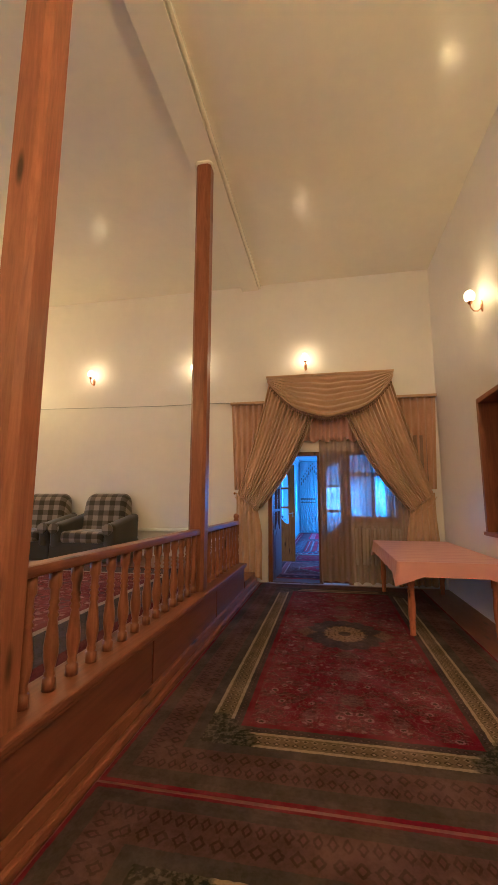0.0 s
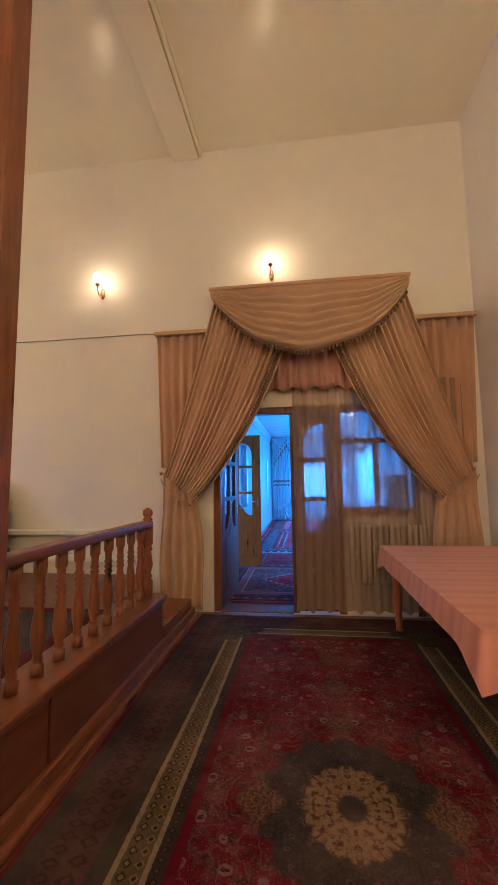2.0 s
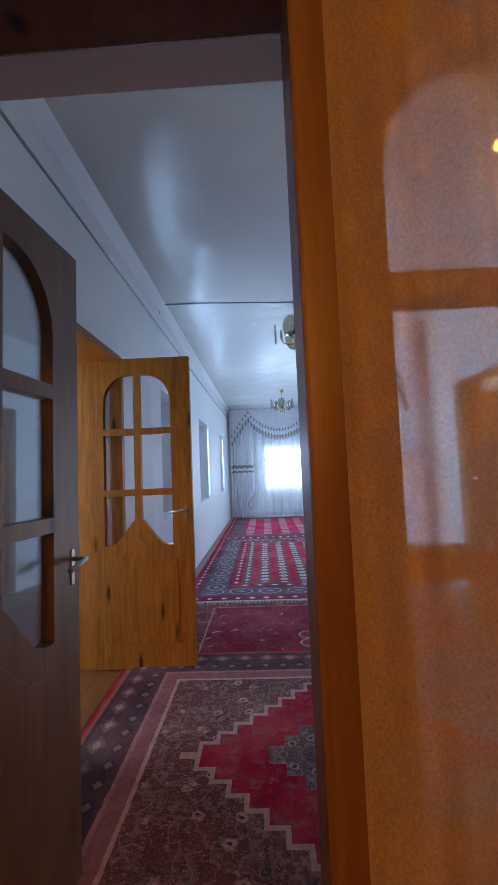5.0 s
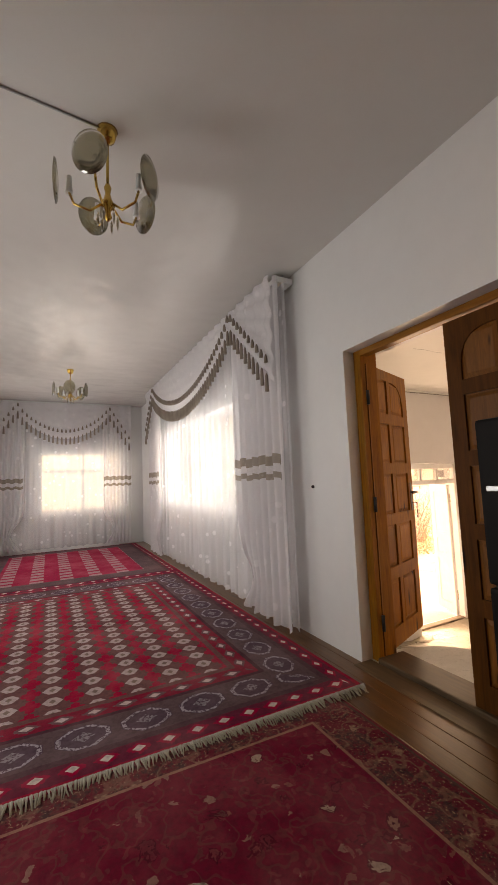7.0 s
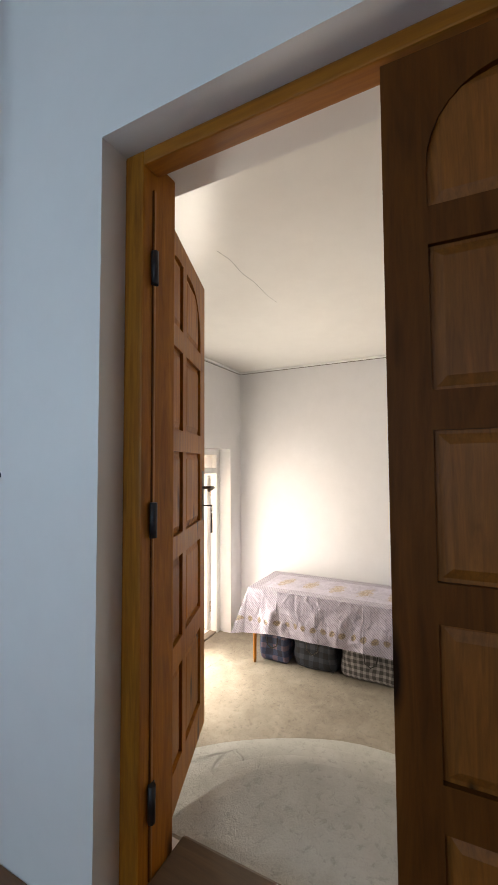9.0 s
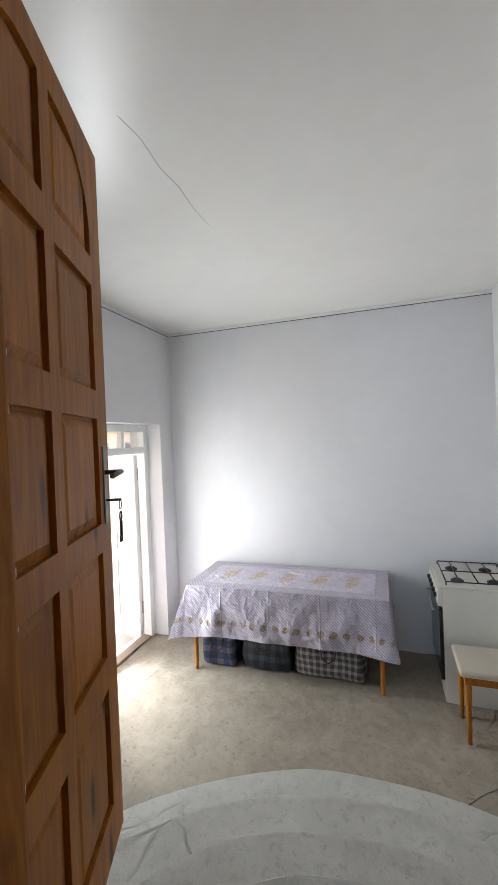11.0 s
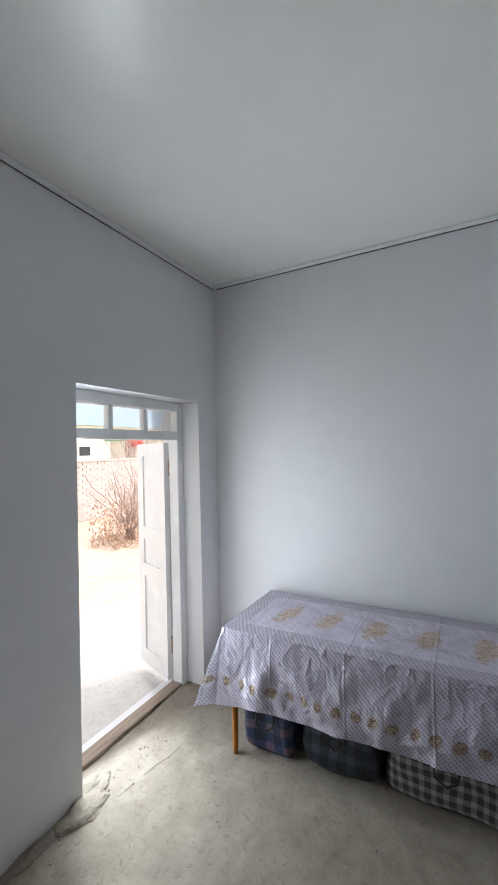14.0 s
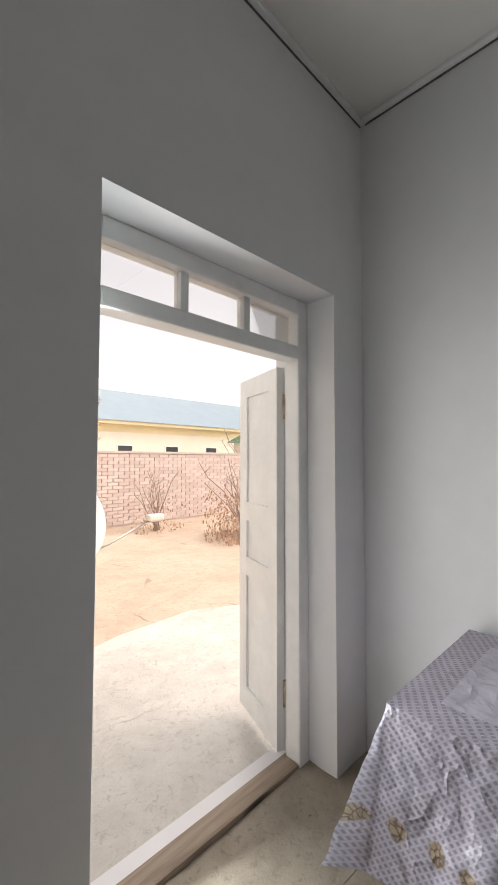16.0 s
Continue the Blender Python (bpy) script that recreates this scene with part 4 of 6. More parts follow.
nic = thing("window_1", "pine lined window niche in the side wall", "window", kind="structure")
part("jamb", box(bm_new(), 1.70, 4.90, 0.95, 2.02, 4.955, 2.46, 0.006), M["pine"], nic)
part("jamb", box(bm_new(), 1.70, 3.26, 0.95, 2.02, 3.315, 2.46, 0.006), M["pine"], nic)
part("head", box(bm_new(), 1.70, 3.315, 2.405, 2.02, 4.90, 2.46, 0.006), M["pine_y"], nic)
part("sill", box(bm_new(), 1.68, 3.24, 0.925, 2.02, 4.97, 0.965, 0.006), M["pine_y"], nic)
part("shutter", box(bm_new(), 1.99, 3.315, 0.965, 2.018, 4.90, 2.405, 0.004), M["pine"], nic)

rad = thing("radiator", "beige painted column radiator under the window", "radiator")
rb = None
for k in range(13):
    m = pose(0.42 + 0.055 * k, 6.655, 0.32)
    if rb is None:
        rb = part("column", box(bm_new(), -0.022, -0.03, 0, 0.022, 0.03, 0.56, 0.014), M["rad_paint"], rad, m=m)
    else:
        share(rb, rad, m)
part("pipe", tube(bm_new(), [(0.40, 6.655, 0.35), (1.3, 6.655, 0.35), (1.30, 6.655, 0.02)], 0.014), M["rad_paint"], rad)


def plaid():
    n = Nodes("plaid_upholstery")
    x, y, z = n.xyz(n.obj())
    a = n.m("LESS_THAN", n.m("FRACT", n.m("DIVIDE", x, 0.19)), 0.5)
    b = n.m("LESS_THAN", n.m("FRACT", n.m("DIVIDE", n.m("ADD", z, y), 0.19)), 0.5)
    f = n.m("DIVIDE", n.m("ADD", a, b), 2.0)
    col = n.ramp(f, [(0.0, (0.035, 0.028, 0.022)), (0.4, (0.11, 0.09, 0.065)), (0.9, (0.26, 0.22, 0.16))], "CONSTANT")
    return n.done(col, 0.9, n.noise(n.obj(), 500, 2), 0.3, 0.003, Sheen_Weight=0.3)


M["plaid"] = plaid()
M["dark_cloth"] = cloth("dark_upholstery", (0.05, 0.042, 0.036), (0.03, 0.026, 0.022), 500)


def cushion(bm, x0, y0, z0, x1, y1, z1, r):
    t = bmesh.new()
    bmesh.ops.create_cube(t, size=1, matrix=Matrix.Translation(((x0 + x1) / 2, (y0 + y1) / 2, (z0 + z1) / 2)) @ Matrix.Diagonal((x1 - x0, y1 - y0, z1 - z0, 1)))
    bmesh.ops.bevel(t, geom=t.edges[:], offset=r, segments=4, profile=0.5, affect="EDGES")
    for f in t.faces:
        f.smooth = True
    merge(bm, t)
    return bm


def armchair(m):
    a = thing("armchair", "dark armchair with brown plaid cushions", "armchair", m, "armchairs on the platform")
    part("base", cushion(bm_new(), -0.55, -0.42, 0.0, 0.55, 0.42, 0.30, 0.03), M["dark_cloth"], a)
    part("seat_cushion", cushion(bm_new(), -0.36, -0.45, 0.28, 0.36, 0.25, 0.46, 0.06), M["plaid"], a)
    back = cushion(bm_new(), -0.46, 0.14, 0.30, 0.46, 0.42, 1.03, 0.13)
    for v in back.verts:
        k = max(0, v.co.z - 0.6) / 0.38
        v.co.x *= 1 - 0.16 * k
        v.co.y += 0.08 * k
        v.co.z += 0.03 * math.cos(v.co.x * 3.2) * k
    part("backrest", back, M["plaid"], a)
    for s in (-1, 1):
        arm = cushion(bm_new(), min(s * 0.36, s * 0.55), -0.44, 0.20, max(s * 0.36, s * 0.55), 0.40, 0.58, 0.07)
        for v in arm.verts:
            if v.co.y > 0.1:
                v.co.z += 0.16 * (v.co.y - 0.1) / 0.3 if v.co.z > 0.4 else 0
        part("armrest", arm, M["dark_cloth"], a)
        part("arm_scroll", lathe(bm_new(), [(0.02, 0), (0.075, 0.004), (0.085, 0.02), (0.08, 0.05)], 16, pose(s * 0.455, -0.43, 0.50, 90)), M["plaid"], a)
    return a


ch = armchair(pose(-3.72, 6.12, 0.365))
copy_thing(ch, pose(-4.88, 6.14, 0.365, 0, 0, 3))

led = thing("wall_ledge", "white painted ledge boards low on the wall", "ledge", kind="structure")
part("board", box(bm_new(), HX0, HY - 0.10, 0.78, -1.83, HY, 0.83, 0.008), M["white_wood"], led)
part("board", box(bm_new(), HX0, HY - 0.07, 0.50, -1.83, HY, 0.56, 0.008), M["white_wood"], led)

# ---- carpets ----
def carpet(name, x0, y0, x1, y1, z, material, label, turn=0.0, thick=0.012):
    hx, hy = (x1 - x0) / 2, (y1 - y0) / 2
    bm = bm_new()

    def top(u, v):
        x, y = -hx + 2 * hx * u, -hy + 2 * hy * v
        lump = 0.004 * noise.noise((x * 1.3 + x0, y * 1.3 + y0, 1)) + 0.0015 * noise.noise((x * 5, y * 5, 2))
        e = min(u, 1 - u, v, 1 - v)
        return (x + 0.006 * noise.noise((y * 3, x0, 0)) * (u in (0, 1)), y + 0.006 * noise.noise((x * 3, y0, 0)) * (v in (0, 1)), (thick + lump if e > 0 else 0.001))
    nu, nv = max(8, int(hx * 22)), max(8, int(hy * 22))
    sheet(bm, top, nu, nv)
    sheet(bm, lambda u, v: (-hx + 2 * hx * v, -hy + 2 * hy * u, 0.0), 1, 1)
    return solid(name, bm, material, label, "carpet", m=pose((x0 + x1) / 2, (y0 + y1) / 2, z, 0, 0, turn))


def mirrored(n, x, y, amount=0.05, scale=8.0):
    """Coordinates folded about both axes and bent a little, so that motifs repeat in pairs as they are woven."""
    v = n.node("CombineXYZ", n.m("ABSOLUTE", x), n.m("ABSOLUTE", y), 0.0).outputs[0]
    t = n.t.nodes.new("ShaderNodeTexNoise")
    n.put(t.inputs["Vector"], v)
    t.inputs["Scale"].default_value = scale
    off = n.node("VectorMath", t.outputs["Color"], (0.5, 0.5, 0.5), operation="SUBTRACT").outputs[0]
    off = n.node("VectorMath", off, (amount, amount, 0.0), operation="MULTIPLY").outputs[0]
    return n.node("VectorMath", v, off, operation="ADD").outputs[0]


def arabesque(n, v, ground, leaf, leaf2, bloom, fine=1.0):
    """Dense woven leaves, vines and blossoms over a ground colour."""
    a = n.ramp(n.noise(v, 8 * fine, 5, 0.78), [(0.47, 0.0), (0.55, 0.9)])
    tone = n.mix(n.ramp(n.noise(v, 34 * fine, 3), [(0.45, 0.0), (0.55, 1.0)]), leaf, leaf2)
    c = n.mix(a, ground, tone)
    vine = n.ramp(n.m("ABSOLUTE", n.m("SUBTRACT", n.noise(v, 6.5 * fine, 2), 0.5)), [(0.010, 0.45), (0.026, 0.0)])
    c = n.mix(vine, c, tuple(t * 0.75 for t in bloom))
    d = n.m("ADD", n.voronoi(v, 8.5 * fine), n.m("MULTIPLY", n.m("SUBTRACT", n.noise(v, 60 * fine, 2), 0.5), 0.25))
    c = n.mix(n.ramp(d, [(0.20, 0.85), (0.25, 0.0)]), c, bloom)
    c = n.mix(n.ramp(d, [(0.11, 0.9), (0.14, 0.0)]), c, tuple(t * 0.3 for t in leaf2))
    speck = n.noise(v, 95 * fine, 2)
    c = n.mix(n.ramp(speck, [(0.60, 0.0), (0.68, 0.8)]), c, bloom)
    return n.mix(n.ramp(speck, [(0.32, 0.75), (0.40, 0.0)]), c, tuple(t * 0.25 for t in ground))


def hall_field(n, x, y):
    v = mirrored(n, x, y)
    base = arabesque(n, v, (0.20, 0.004, 0.024), (0.19, 0.060, 0.052), (0.075, 0.028, 0.028), (0.40, 0.21, 0.15), 1.15)
    r = n.m("SQRT", n.m("ADD", n.m("POWER", x, 2.0), n.m("POWER", n.m("MULTIPLY", y, 0.85), 2.0)))
    ang = n.m("ARCTAN2", y, x)
    lobes = n.m("MULTIPLY", n.m("ABSOLUTE", n.m("COSINE", n.m("MULTIPLY", ang, 8.0))), 0.035)
    wob = n.m("ADD", n.m("SUBTRACT", r, lobes), n.m("MULTIPLY", n.m("SUBTRACT", n.noise(v, 30, 3), 0.5), 0.06))
    grey = arabesque(n, v, (0.055, 0.045, 0.048), (0.10, 0.075, 0.070), (0.05, 0.04, 0.05), (0.17, 0.11, 0.08), 2.2)
    rim = n.ramp(wob, [(0.33, 1.0), (0.36, 0.0)])
    base = n.mix(rim, base, grey)
    for px0 in (-0.37, 0.37):
        q = n.m("ADD", n.m("ABSOLUTE", n.m("SUBTRACT", x, px0)), n.m("MULTIPLY", n.m("ABSOLUTE", y), 0.8))
        spot = n.ramp(n.m("ADD", q, n.m("MULTIPLY", n.noise(v, 50, 2), 0.08)), [(0.13, 0.9), (0.16, 0.0)])
        base = n.mix(spot, base, n.mix(n.ramp(n.noise(v, 70, 2), [(0.45, 0.0), (0.55, 1.0)]), (0.28, 0.16, 0.07), (0.12, 0.05, 0.04)))
    rays = n.m("ADD", n.m("MULTIPLY", n.m("ABSOLUTE", n.m("SINE", n.m("MULTIPLY", ang, 8.0))), 0.40), n.m("MULTIPLY", n.m("ABSOLUTE", n.m("SINE", n.m("MULTIPLY", r, 62.0))), 0.30))
    gold = n.mix(n.ramp(n.m("ADD", n.m("MULTIPLY", rays, 0.55), n.m("MULTIPLY", n.noise(v, 50, 4, 0.7), 1.5)), [(0.82, 0.0), (1.0, 1.0)]), (0.12, 0.055, 0.04), (0.38, 0.25, 0.11))
    base = n.mix(n.ramp(wob, [(0.165, 1.0), (0.185, 0.0)]), base, gold)
    base = n.mix(n.ramp(r, [(0.05, 1.0), (0.065, 0.0)]), base, (0.09, 0.065, 0.06))
    for dy in (0.56, 0.98, 1.35):
        q = n.m("SQRT", n.m("ADD", n.m("POWER", x, 2.0), n.m("POWER", n.m("SUBTRACT", n.m("ABSOLUTE", y), dy), 2.0)))
        spot = n.ramp(n.m("ADD", q, n.m("MULTIPLY", n.noise(v, 45, 2), 0.07)), [(0.10, 0.8), (0.13, 0.0)])
        base = n.mix(spot, base, n.mix(n.ramp(n.noise(v, 60, 2), [(0.45, 0.0), (0.55, 1.0)]), (0.22, 0.13, 0.075), (0.09, 0.045, 0.04)))
    return base


HALL_BAND = [(0.020, (0.22, 0.004, 0.016)), (0.05, (0.10, 0.073, 0.058)), (0.11, (0.085, 0.064, 0.050)), (0.30, (0.135, 0.068, 0.056)), (0.37, (0.085, 0.066, 0.055)), (0.39, (0.50, 0.38, 0.17)),
             (0.485, (0.20, 0.145, 0.065)), (0.505, (0.50, 0.38, 0.17)), (0.56, (0.075, 0.055, 0.05)), (0.60, (0.20, 0.006, 0.022))]
HROWS = [(0.11, 0.20, 0.055, (0.075, 0.035, 0.032), (0.15, 0.065, 0.058)), (0.20, 0.29, 0.075, (0.07, 0.035, 0.03), (0.14, 0.065, 0.055)), (0.395, 0.44, 0.05, (0.06, 0.045, 0.025), (0.36, 0.27, 0.13)),
         (0.44, 0.485, 0.05, (0.36, 0.27, 0.13), (0.06, 0.045, 0.025)), (0.51, 0.55, 0.04, (0.045, 0.03, 0.03), (0.16, 0.11, 0.085))]
hcx0, hcx1, hcy0, hcy1 = -1.085, 1.33, 1.92, 6.60
carpet("carpet", hcx0, hcy0, hcx1, hcy1, 0.001, rug("hall_carpet", (hcx1 - hcx0) / 2, (hcy1 - hcy0) / 2, HALL_BAND, hall_field, HROWS, tone=0.55, corner=(0.37, 0.68, 1.14)), "dark red oriental carpet with medallion and gold border")
carpet("carpet", hcx0, -2.9, hcx1, 1.90, 0.001, rug("hall_carpet_near", (hcx1 - hcx0) / 2, 2.4, HALL_BAND, hall_field, HROWS, tone=0.55, corner=(0.37, 0.68, 1.14)), "dark red oriental carpet with red selvedge")
carpet("carpet", -6.3, -2.8, -1.5, 5.5, 0.361, rug("platform_carpet", 2.4, 4.15, [(0.02, (0.25, 0.005, 0.02)), (0.12, (0.10, 0.02, 0.03)), (0.5, (0.07, 0.06, 0.085)), (0.56, (0.35, 0.3, 0.25)), (0.62, (0.13, 0.03, 0.045))],
       flowers((0.14, 0.03, 0.045), [(0.2, 0.05, 0.06), (0.10, 0.05, 0.07), (0.28, 0.16, 0.14)], 9, 0.3)), "red and blue carpet covering the platform")


def zig_field(n, x, y):
    v = n.obj()
    fold = mirrored(n, x, y)
    base = arabesque(n, fold, (0.16, 0.045, 0.045), (0.26, 0.11, 0.095), (0.075, 0.045, 0.055), (0.42, 0.27, 0.22), 1.1)
    st = n.m("SNAP", n.m("ABSOLUTE", n.m("SUBTRACT", x, 0.0)), 0.075)
    lim = n.m("SUBTRACT", 0.64, n.m("MULTIPLY", st, 0.95))
    ay = n.m("ABSOLUTE", y)
    red = n.mix(n.ramp(n.noise(fold, 16, 4, 0.7), [(0.52, 0.0), (0.60, 0.8)]), (0.33, 0.010, 0.028), (0.24, 0.07, 0.065))
    st2 = n.m("SNAP", n.m("MAXIMUM", n.m("SUBTRACT", n.m("ABSOLUTE", x), 0.020), 0.0), 0.075)
    lim2 = n.m("SUBTRACT", 0.662, n.m("MULTIPLY", st2, 0.95))
    base = n.mix(n.m("LESS_THAN", ay, lim2), base, (0.42, 0.25, 0.21))
    base = n.mix(n.m("LESS_THAN", ay, lim), base, red)
    mid = arabesque(n, fold, (0.11, 0.055, 0.055), (0.22, 0.11, 0.095), (0.05, 0.04, 0.055), (0.38, 0.25, 0.20), 1.3)
    return n.mix(n.m("LESS_THAN", ay, n.m("SUBTRACT", lim, 0.30)), base, mid)


ROOM_BAND = [(0.022, (0.42, 0.012, 0.03)), (0.05, (0.26, 0.10, 0.05)), (0.07, (0.08, 0.028, 0.03)), (0.29, (0.095, 0.038, 0.042)), (0.31, (0.38, 0.15, 0.15)), (0.38, (0.28, 0.10, 0.10)), (0.40, (0.48, 0.27, 0.24))]
ax0, ax1, ay0, ay1 = -1.19, 1.42, 7.0, 9.09
carpet("carpet", ax0, ay0, ax1, ay1, 0.013, rug("zigzag_carpet", (ax1 - ax0) / 2, (ay1 - ay0) / 2, ROOM_BAND, zig_field,
       [(0.075, 0.18, 0.15, (0.20, 0.085, 0.075), (0.34, 0.20, 0.17)), (0.18, 0.285, 0.11, (0.055, 0.03, 0.04), (0.24, 0.12, 0.10))], tone=0.95), "faded red oriental carpet with stepped medallion")


def ring_field(n, x, y):
    v = n.obj()
    base = flowers((0.23, 0.018, 0.036), [(0.34, 0.15, 0.12), (0.27, 0.025, 0.045), (0.22, 0.03, 0.045), (0.17, 0.05, 0.05), (0.42, 0.28, 0.22), (0.26, 0.05, 0.06)], 8.5, 0.13)(n, x, y)
    dx, dy = n.m("SUBTRACT", x, 0.05), n.m("ADD", y, 0.16)
    ang = n.m("ARCTAN2", dy, dx)
    r = n.m("SQRT", n.m("ADD", n.m("POWER", dx, 2.0), n.m("POWER", dy, 2.0)))
    sect = math.pi / 4
    a = n.m("MULTIPLY", n.m("SUBTRACT", n.m("FRACT", n.m("DIVIDE", ang, sect)), 0.5), sect)
    qx, qy = n.m("SUBTRACT", n.m("MULTIPLY", r, n.m("COSINE", a)), 0.19), n.m("MULTIPLY", r, n.m("SINE", a))
    q = n.m("SQRT", n.m("ADD", n.m("POWER", qx, 2.0), n.m("POWER", qy, 2.0)))
    q = n.m("ADD", q, n.m("MULTIPLY", n.m("SUBTRACT", n.noise(v, 60, 2), 0.5), 0.014))
    base = n.mix(n.m("LESS_THAN", r, 0.17), base, n.mix(n.ramp(n.noise(v, 25, 3), [(0.45, 0.0), (0.55, 1.0)]), (0.25, 0.05, 0.05), (0.33, 0.17, 0.08)))
    base = n.mix(n.m("LESS_THAN", q, 0.073), base, n.mix(n.ramp(n.noise(v, 80, 2), [(0.42, 0.0), (0.55, 1.0)]), (0.22, 0.15, 0.13), (0.46, 0.39, 0.34)))
    base = n.mix(n.m("LESS_THAN", q, 0.058), base, (0.20, 0.04, 0.045))
    base = n.mix(n.m("LESS_THAN", q, 0.033), base, (0.30, 0.022, 0.04))
    e = n.m("MINIMUM", n.m("SUBTRACT", 1.2, n.m("ABSOLUTE", x)), n.m("SUBTRACT", 0.85, n.m("ABSOLUTE", y)))
    border = arabesque(n, mirrored(n, x, y), (0.20, 0.022, 0.034), (0.17, 0.055, 0.05), (0.07, 0.035, 0.035), (0.40, 0.24, 0.17), 0.85)
    base = n.mix(n.m("LESS_THAN", e, 0.285), base, (0.36, 0.17, 0.13))
    return n.mix(n.m("LESS_THAN", e, 0.27), base, border)


carpet("carpet", -1.02, 8.60, 1.38, 10.30, 0.001, rug("ring_carpet", 1.2, 0.85, [(0.015, (0.22, 0.03, 0.04)), (0.03, (0.12, 0.05, 0.045))], ring_field, tone=1.0), "red oriental carpet with a ring of flowers")


def bokhara_field(n, x, y):
    cx, cy = 0.112, 0.145
    row = n.m("FLOOR", n.m("DIVIDE", y, cy))
    odd = n.m("MULTIPLY", n.m("FRACT", n.m("MULTIPLY", row, 0.5)), 2.0)
    u = n.m("ABSOLUTE", n.m("SUBTRACT", n.m("FRACT", n.m("DIVIDE", x, cx)), 0.5))
    w = n.m("ABSOLUTE", n.m("SUBTRACT", n.m("FRACT", n.m("DIVIDE", y, cy)), 0.5))
    par = n.m("FRACT", n.m("MULTIPLY", n.m("ADD", n.m("FLOOR", n.m("DIVIDE", x, cx)), 0.0), 0.5))
    star = n.m("MULTIPLY", n.m("LESS_THAN", n.m("MINIMUM", u, w), 0.21), n.m("LESS_THAN", n.m("ADD", n.m("MAXIMUM", u, w), n.m("MULTIPLY", n.m("MINIMUM", u, w), 0.5)), 0.50))
    gul = n.m("LESS_THAN", n.m("MAXIMUM", n.m("MULTIPLY", w, 1.15), n.m("ADD", n.m("MULTIPLY", u, 0.75), n.m("MULTIPLY", w, 0.75))), 0.37)
    core = n.m("LESS_THAN", n.m("ADD", u, w), 0.17)
    base = (0.17, 0.062, 0.062)
    a = n.mix(star, base, (0.44, 0.006, 0.035))
    b = n.mix(gul, base, (0.46, 0.34, 0.33))
    b = n.mix(core, b, (0.22, 0.15, 0.13))
    return n.mix(n.m("GREATER_THAN", par, 0.25), a, b)


BOK = [(0.03, (0.42, 0.008, 0.035)), (0.13, (0.19, 0.022, 0.045)), (0.17, (0.10, 0.045, 0.055)), (0.42, (0.125, 0.068, 0.075)), (0.45, (0.09, 0.03, 0.04)), (0.56, (0.30, 0.02, 0.04)), (0.60, (0.17, 0.062, 0.062))]
BROWS = [(0.035, 0.125, 0.14, (0.44, 0.015, 0.05), (0.62, 0.52, 0.47)), (0.18, 0.41, 0.30, (0.36, 0.31, 0.34), (0.10, 0.055, 0.075)), (0.455, 0.555, 0.16, (0.17, 0.075, 0.085), (0.55, 0.42, 0.40))]
cx0, cx1, cy0, cy1 = -1.10, 1.56, 10.16, 13.80
carpet("carpet", cx0, cy0, cx1, cy1, 0.014, rug("bokhara_carpet", (cx1 - cx0) / 2, (cy1 - cy0) / 2, BOK, bokhara_field, BROWS, tone=1.0), "red bokhara carpet with rows of guls", thick=0.014)


def stripe_field(n, x, y):
    f = n.m("FRACT", n.m("DIVIDE", x, 0.36))
    st = n.m("GREATER_THAN", f, 0.55)
    w = n.m("ABSOLUTE", n.m("SUBTRACT", n.m("FRACT", n.m("DIVIDE", y, 0.2)), 0.5))
    c = n.mix(n.m("MULTIPLY", st, n.m("GREATER_THAN", w, 0.18)), (0.46, 0.03, 0.07), (0.44, 0.22, 0.24))
    return c


carpet("carpet", -1.12, 13.83, 1.58, 17.15, 0.001, rug("striped_carpet", 1.35, 1.66, BOK[:4], stripe_field, BROWS[:1]), "red carpet with pale striped rows")
fr = bm_new()
k = cx0 + 0.01
while k < cx1:
    w = random.uniform(0.006, 0.012)
    l = random.uniform(0.035, 0.07)
    s = random.uniform(-0.02, 0.02)
    z = 0.016
    tube(fr, [(k, cy0 + 0.004, z + 0.008), (k + s * 0.4, cy0 - l * 0.5, z + random.uniform(0.0, 0.008)), (k + s, cy0 - l, z - 0.006)], w * 0.6, 5, 0.5)
    k += w * 1.0
solid("carpet_fringe", fr, cloth("fringe_wool", (0.40, 0.35, 0.27), (0.28, 0.24, 0.18), 400), "knotted cream wool fringe of a carpet", "fringe", kind="stuff")

# ---- long room: doors, windows, curtains, chandeliers ----
fr3 = thing("door_2", "pine door frame set in a plaster reveal", "door frame", kind="structure")
part("jamb", box(bm_new(), 1.87, 10.35, 0.0, 2.02, 10.42, 2.1, 0.006), M["door_pine"], fr3)
part("jamb", box(bm_new(), 1.87, 8.99, 0.0, 2.02, 9.06, 2.1, 0.006), M["door_pine"], fr3)
part("head", box(bm_new(), 1.87, 9.06, 2.055, 1.935, 10.35, 2.1, 0.006), M["door_pine_x"], fr3)
part("sill", box(bm_new(), 1.85, 9.06, -0.02, 2.075, 10.35, 0.035, 0.01), M["sill_wood"], fr3, "worn wooden sill")
part("sill_board", box(bm_new(), 1.70, 8.995, -0.02, 1.849, 10.415, 0.006, 0.004), M["sill_wood"], fr3)


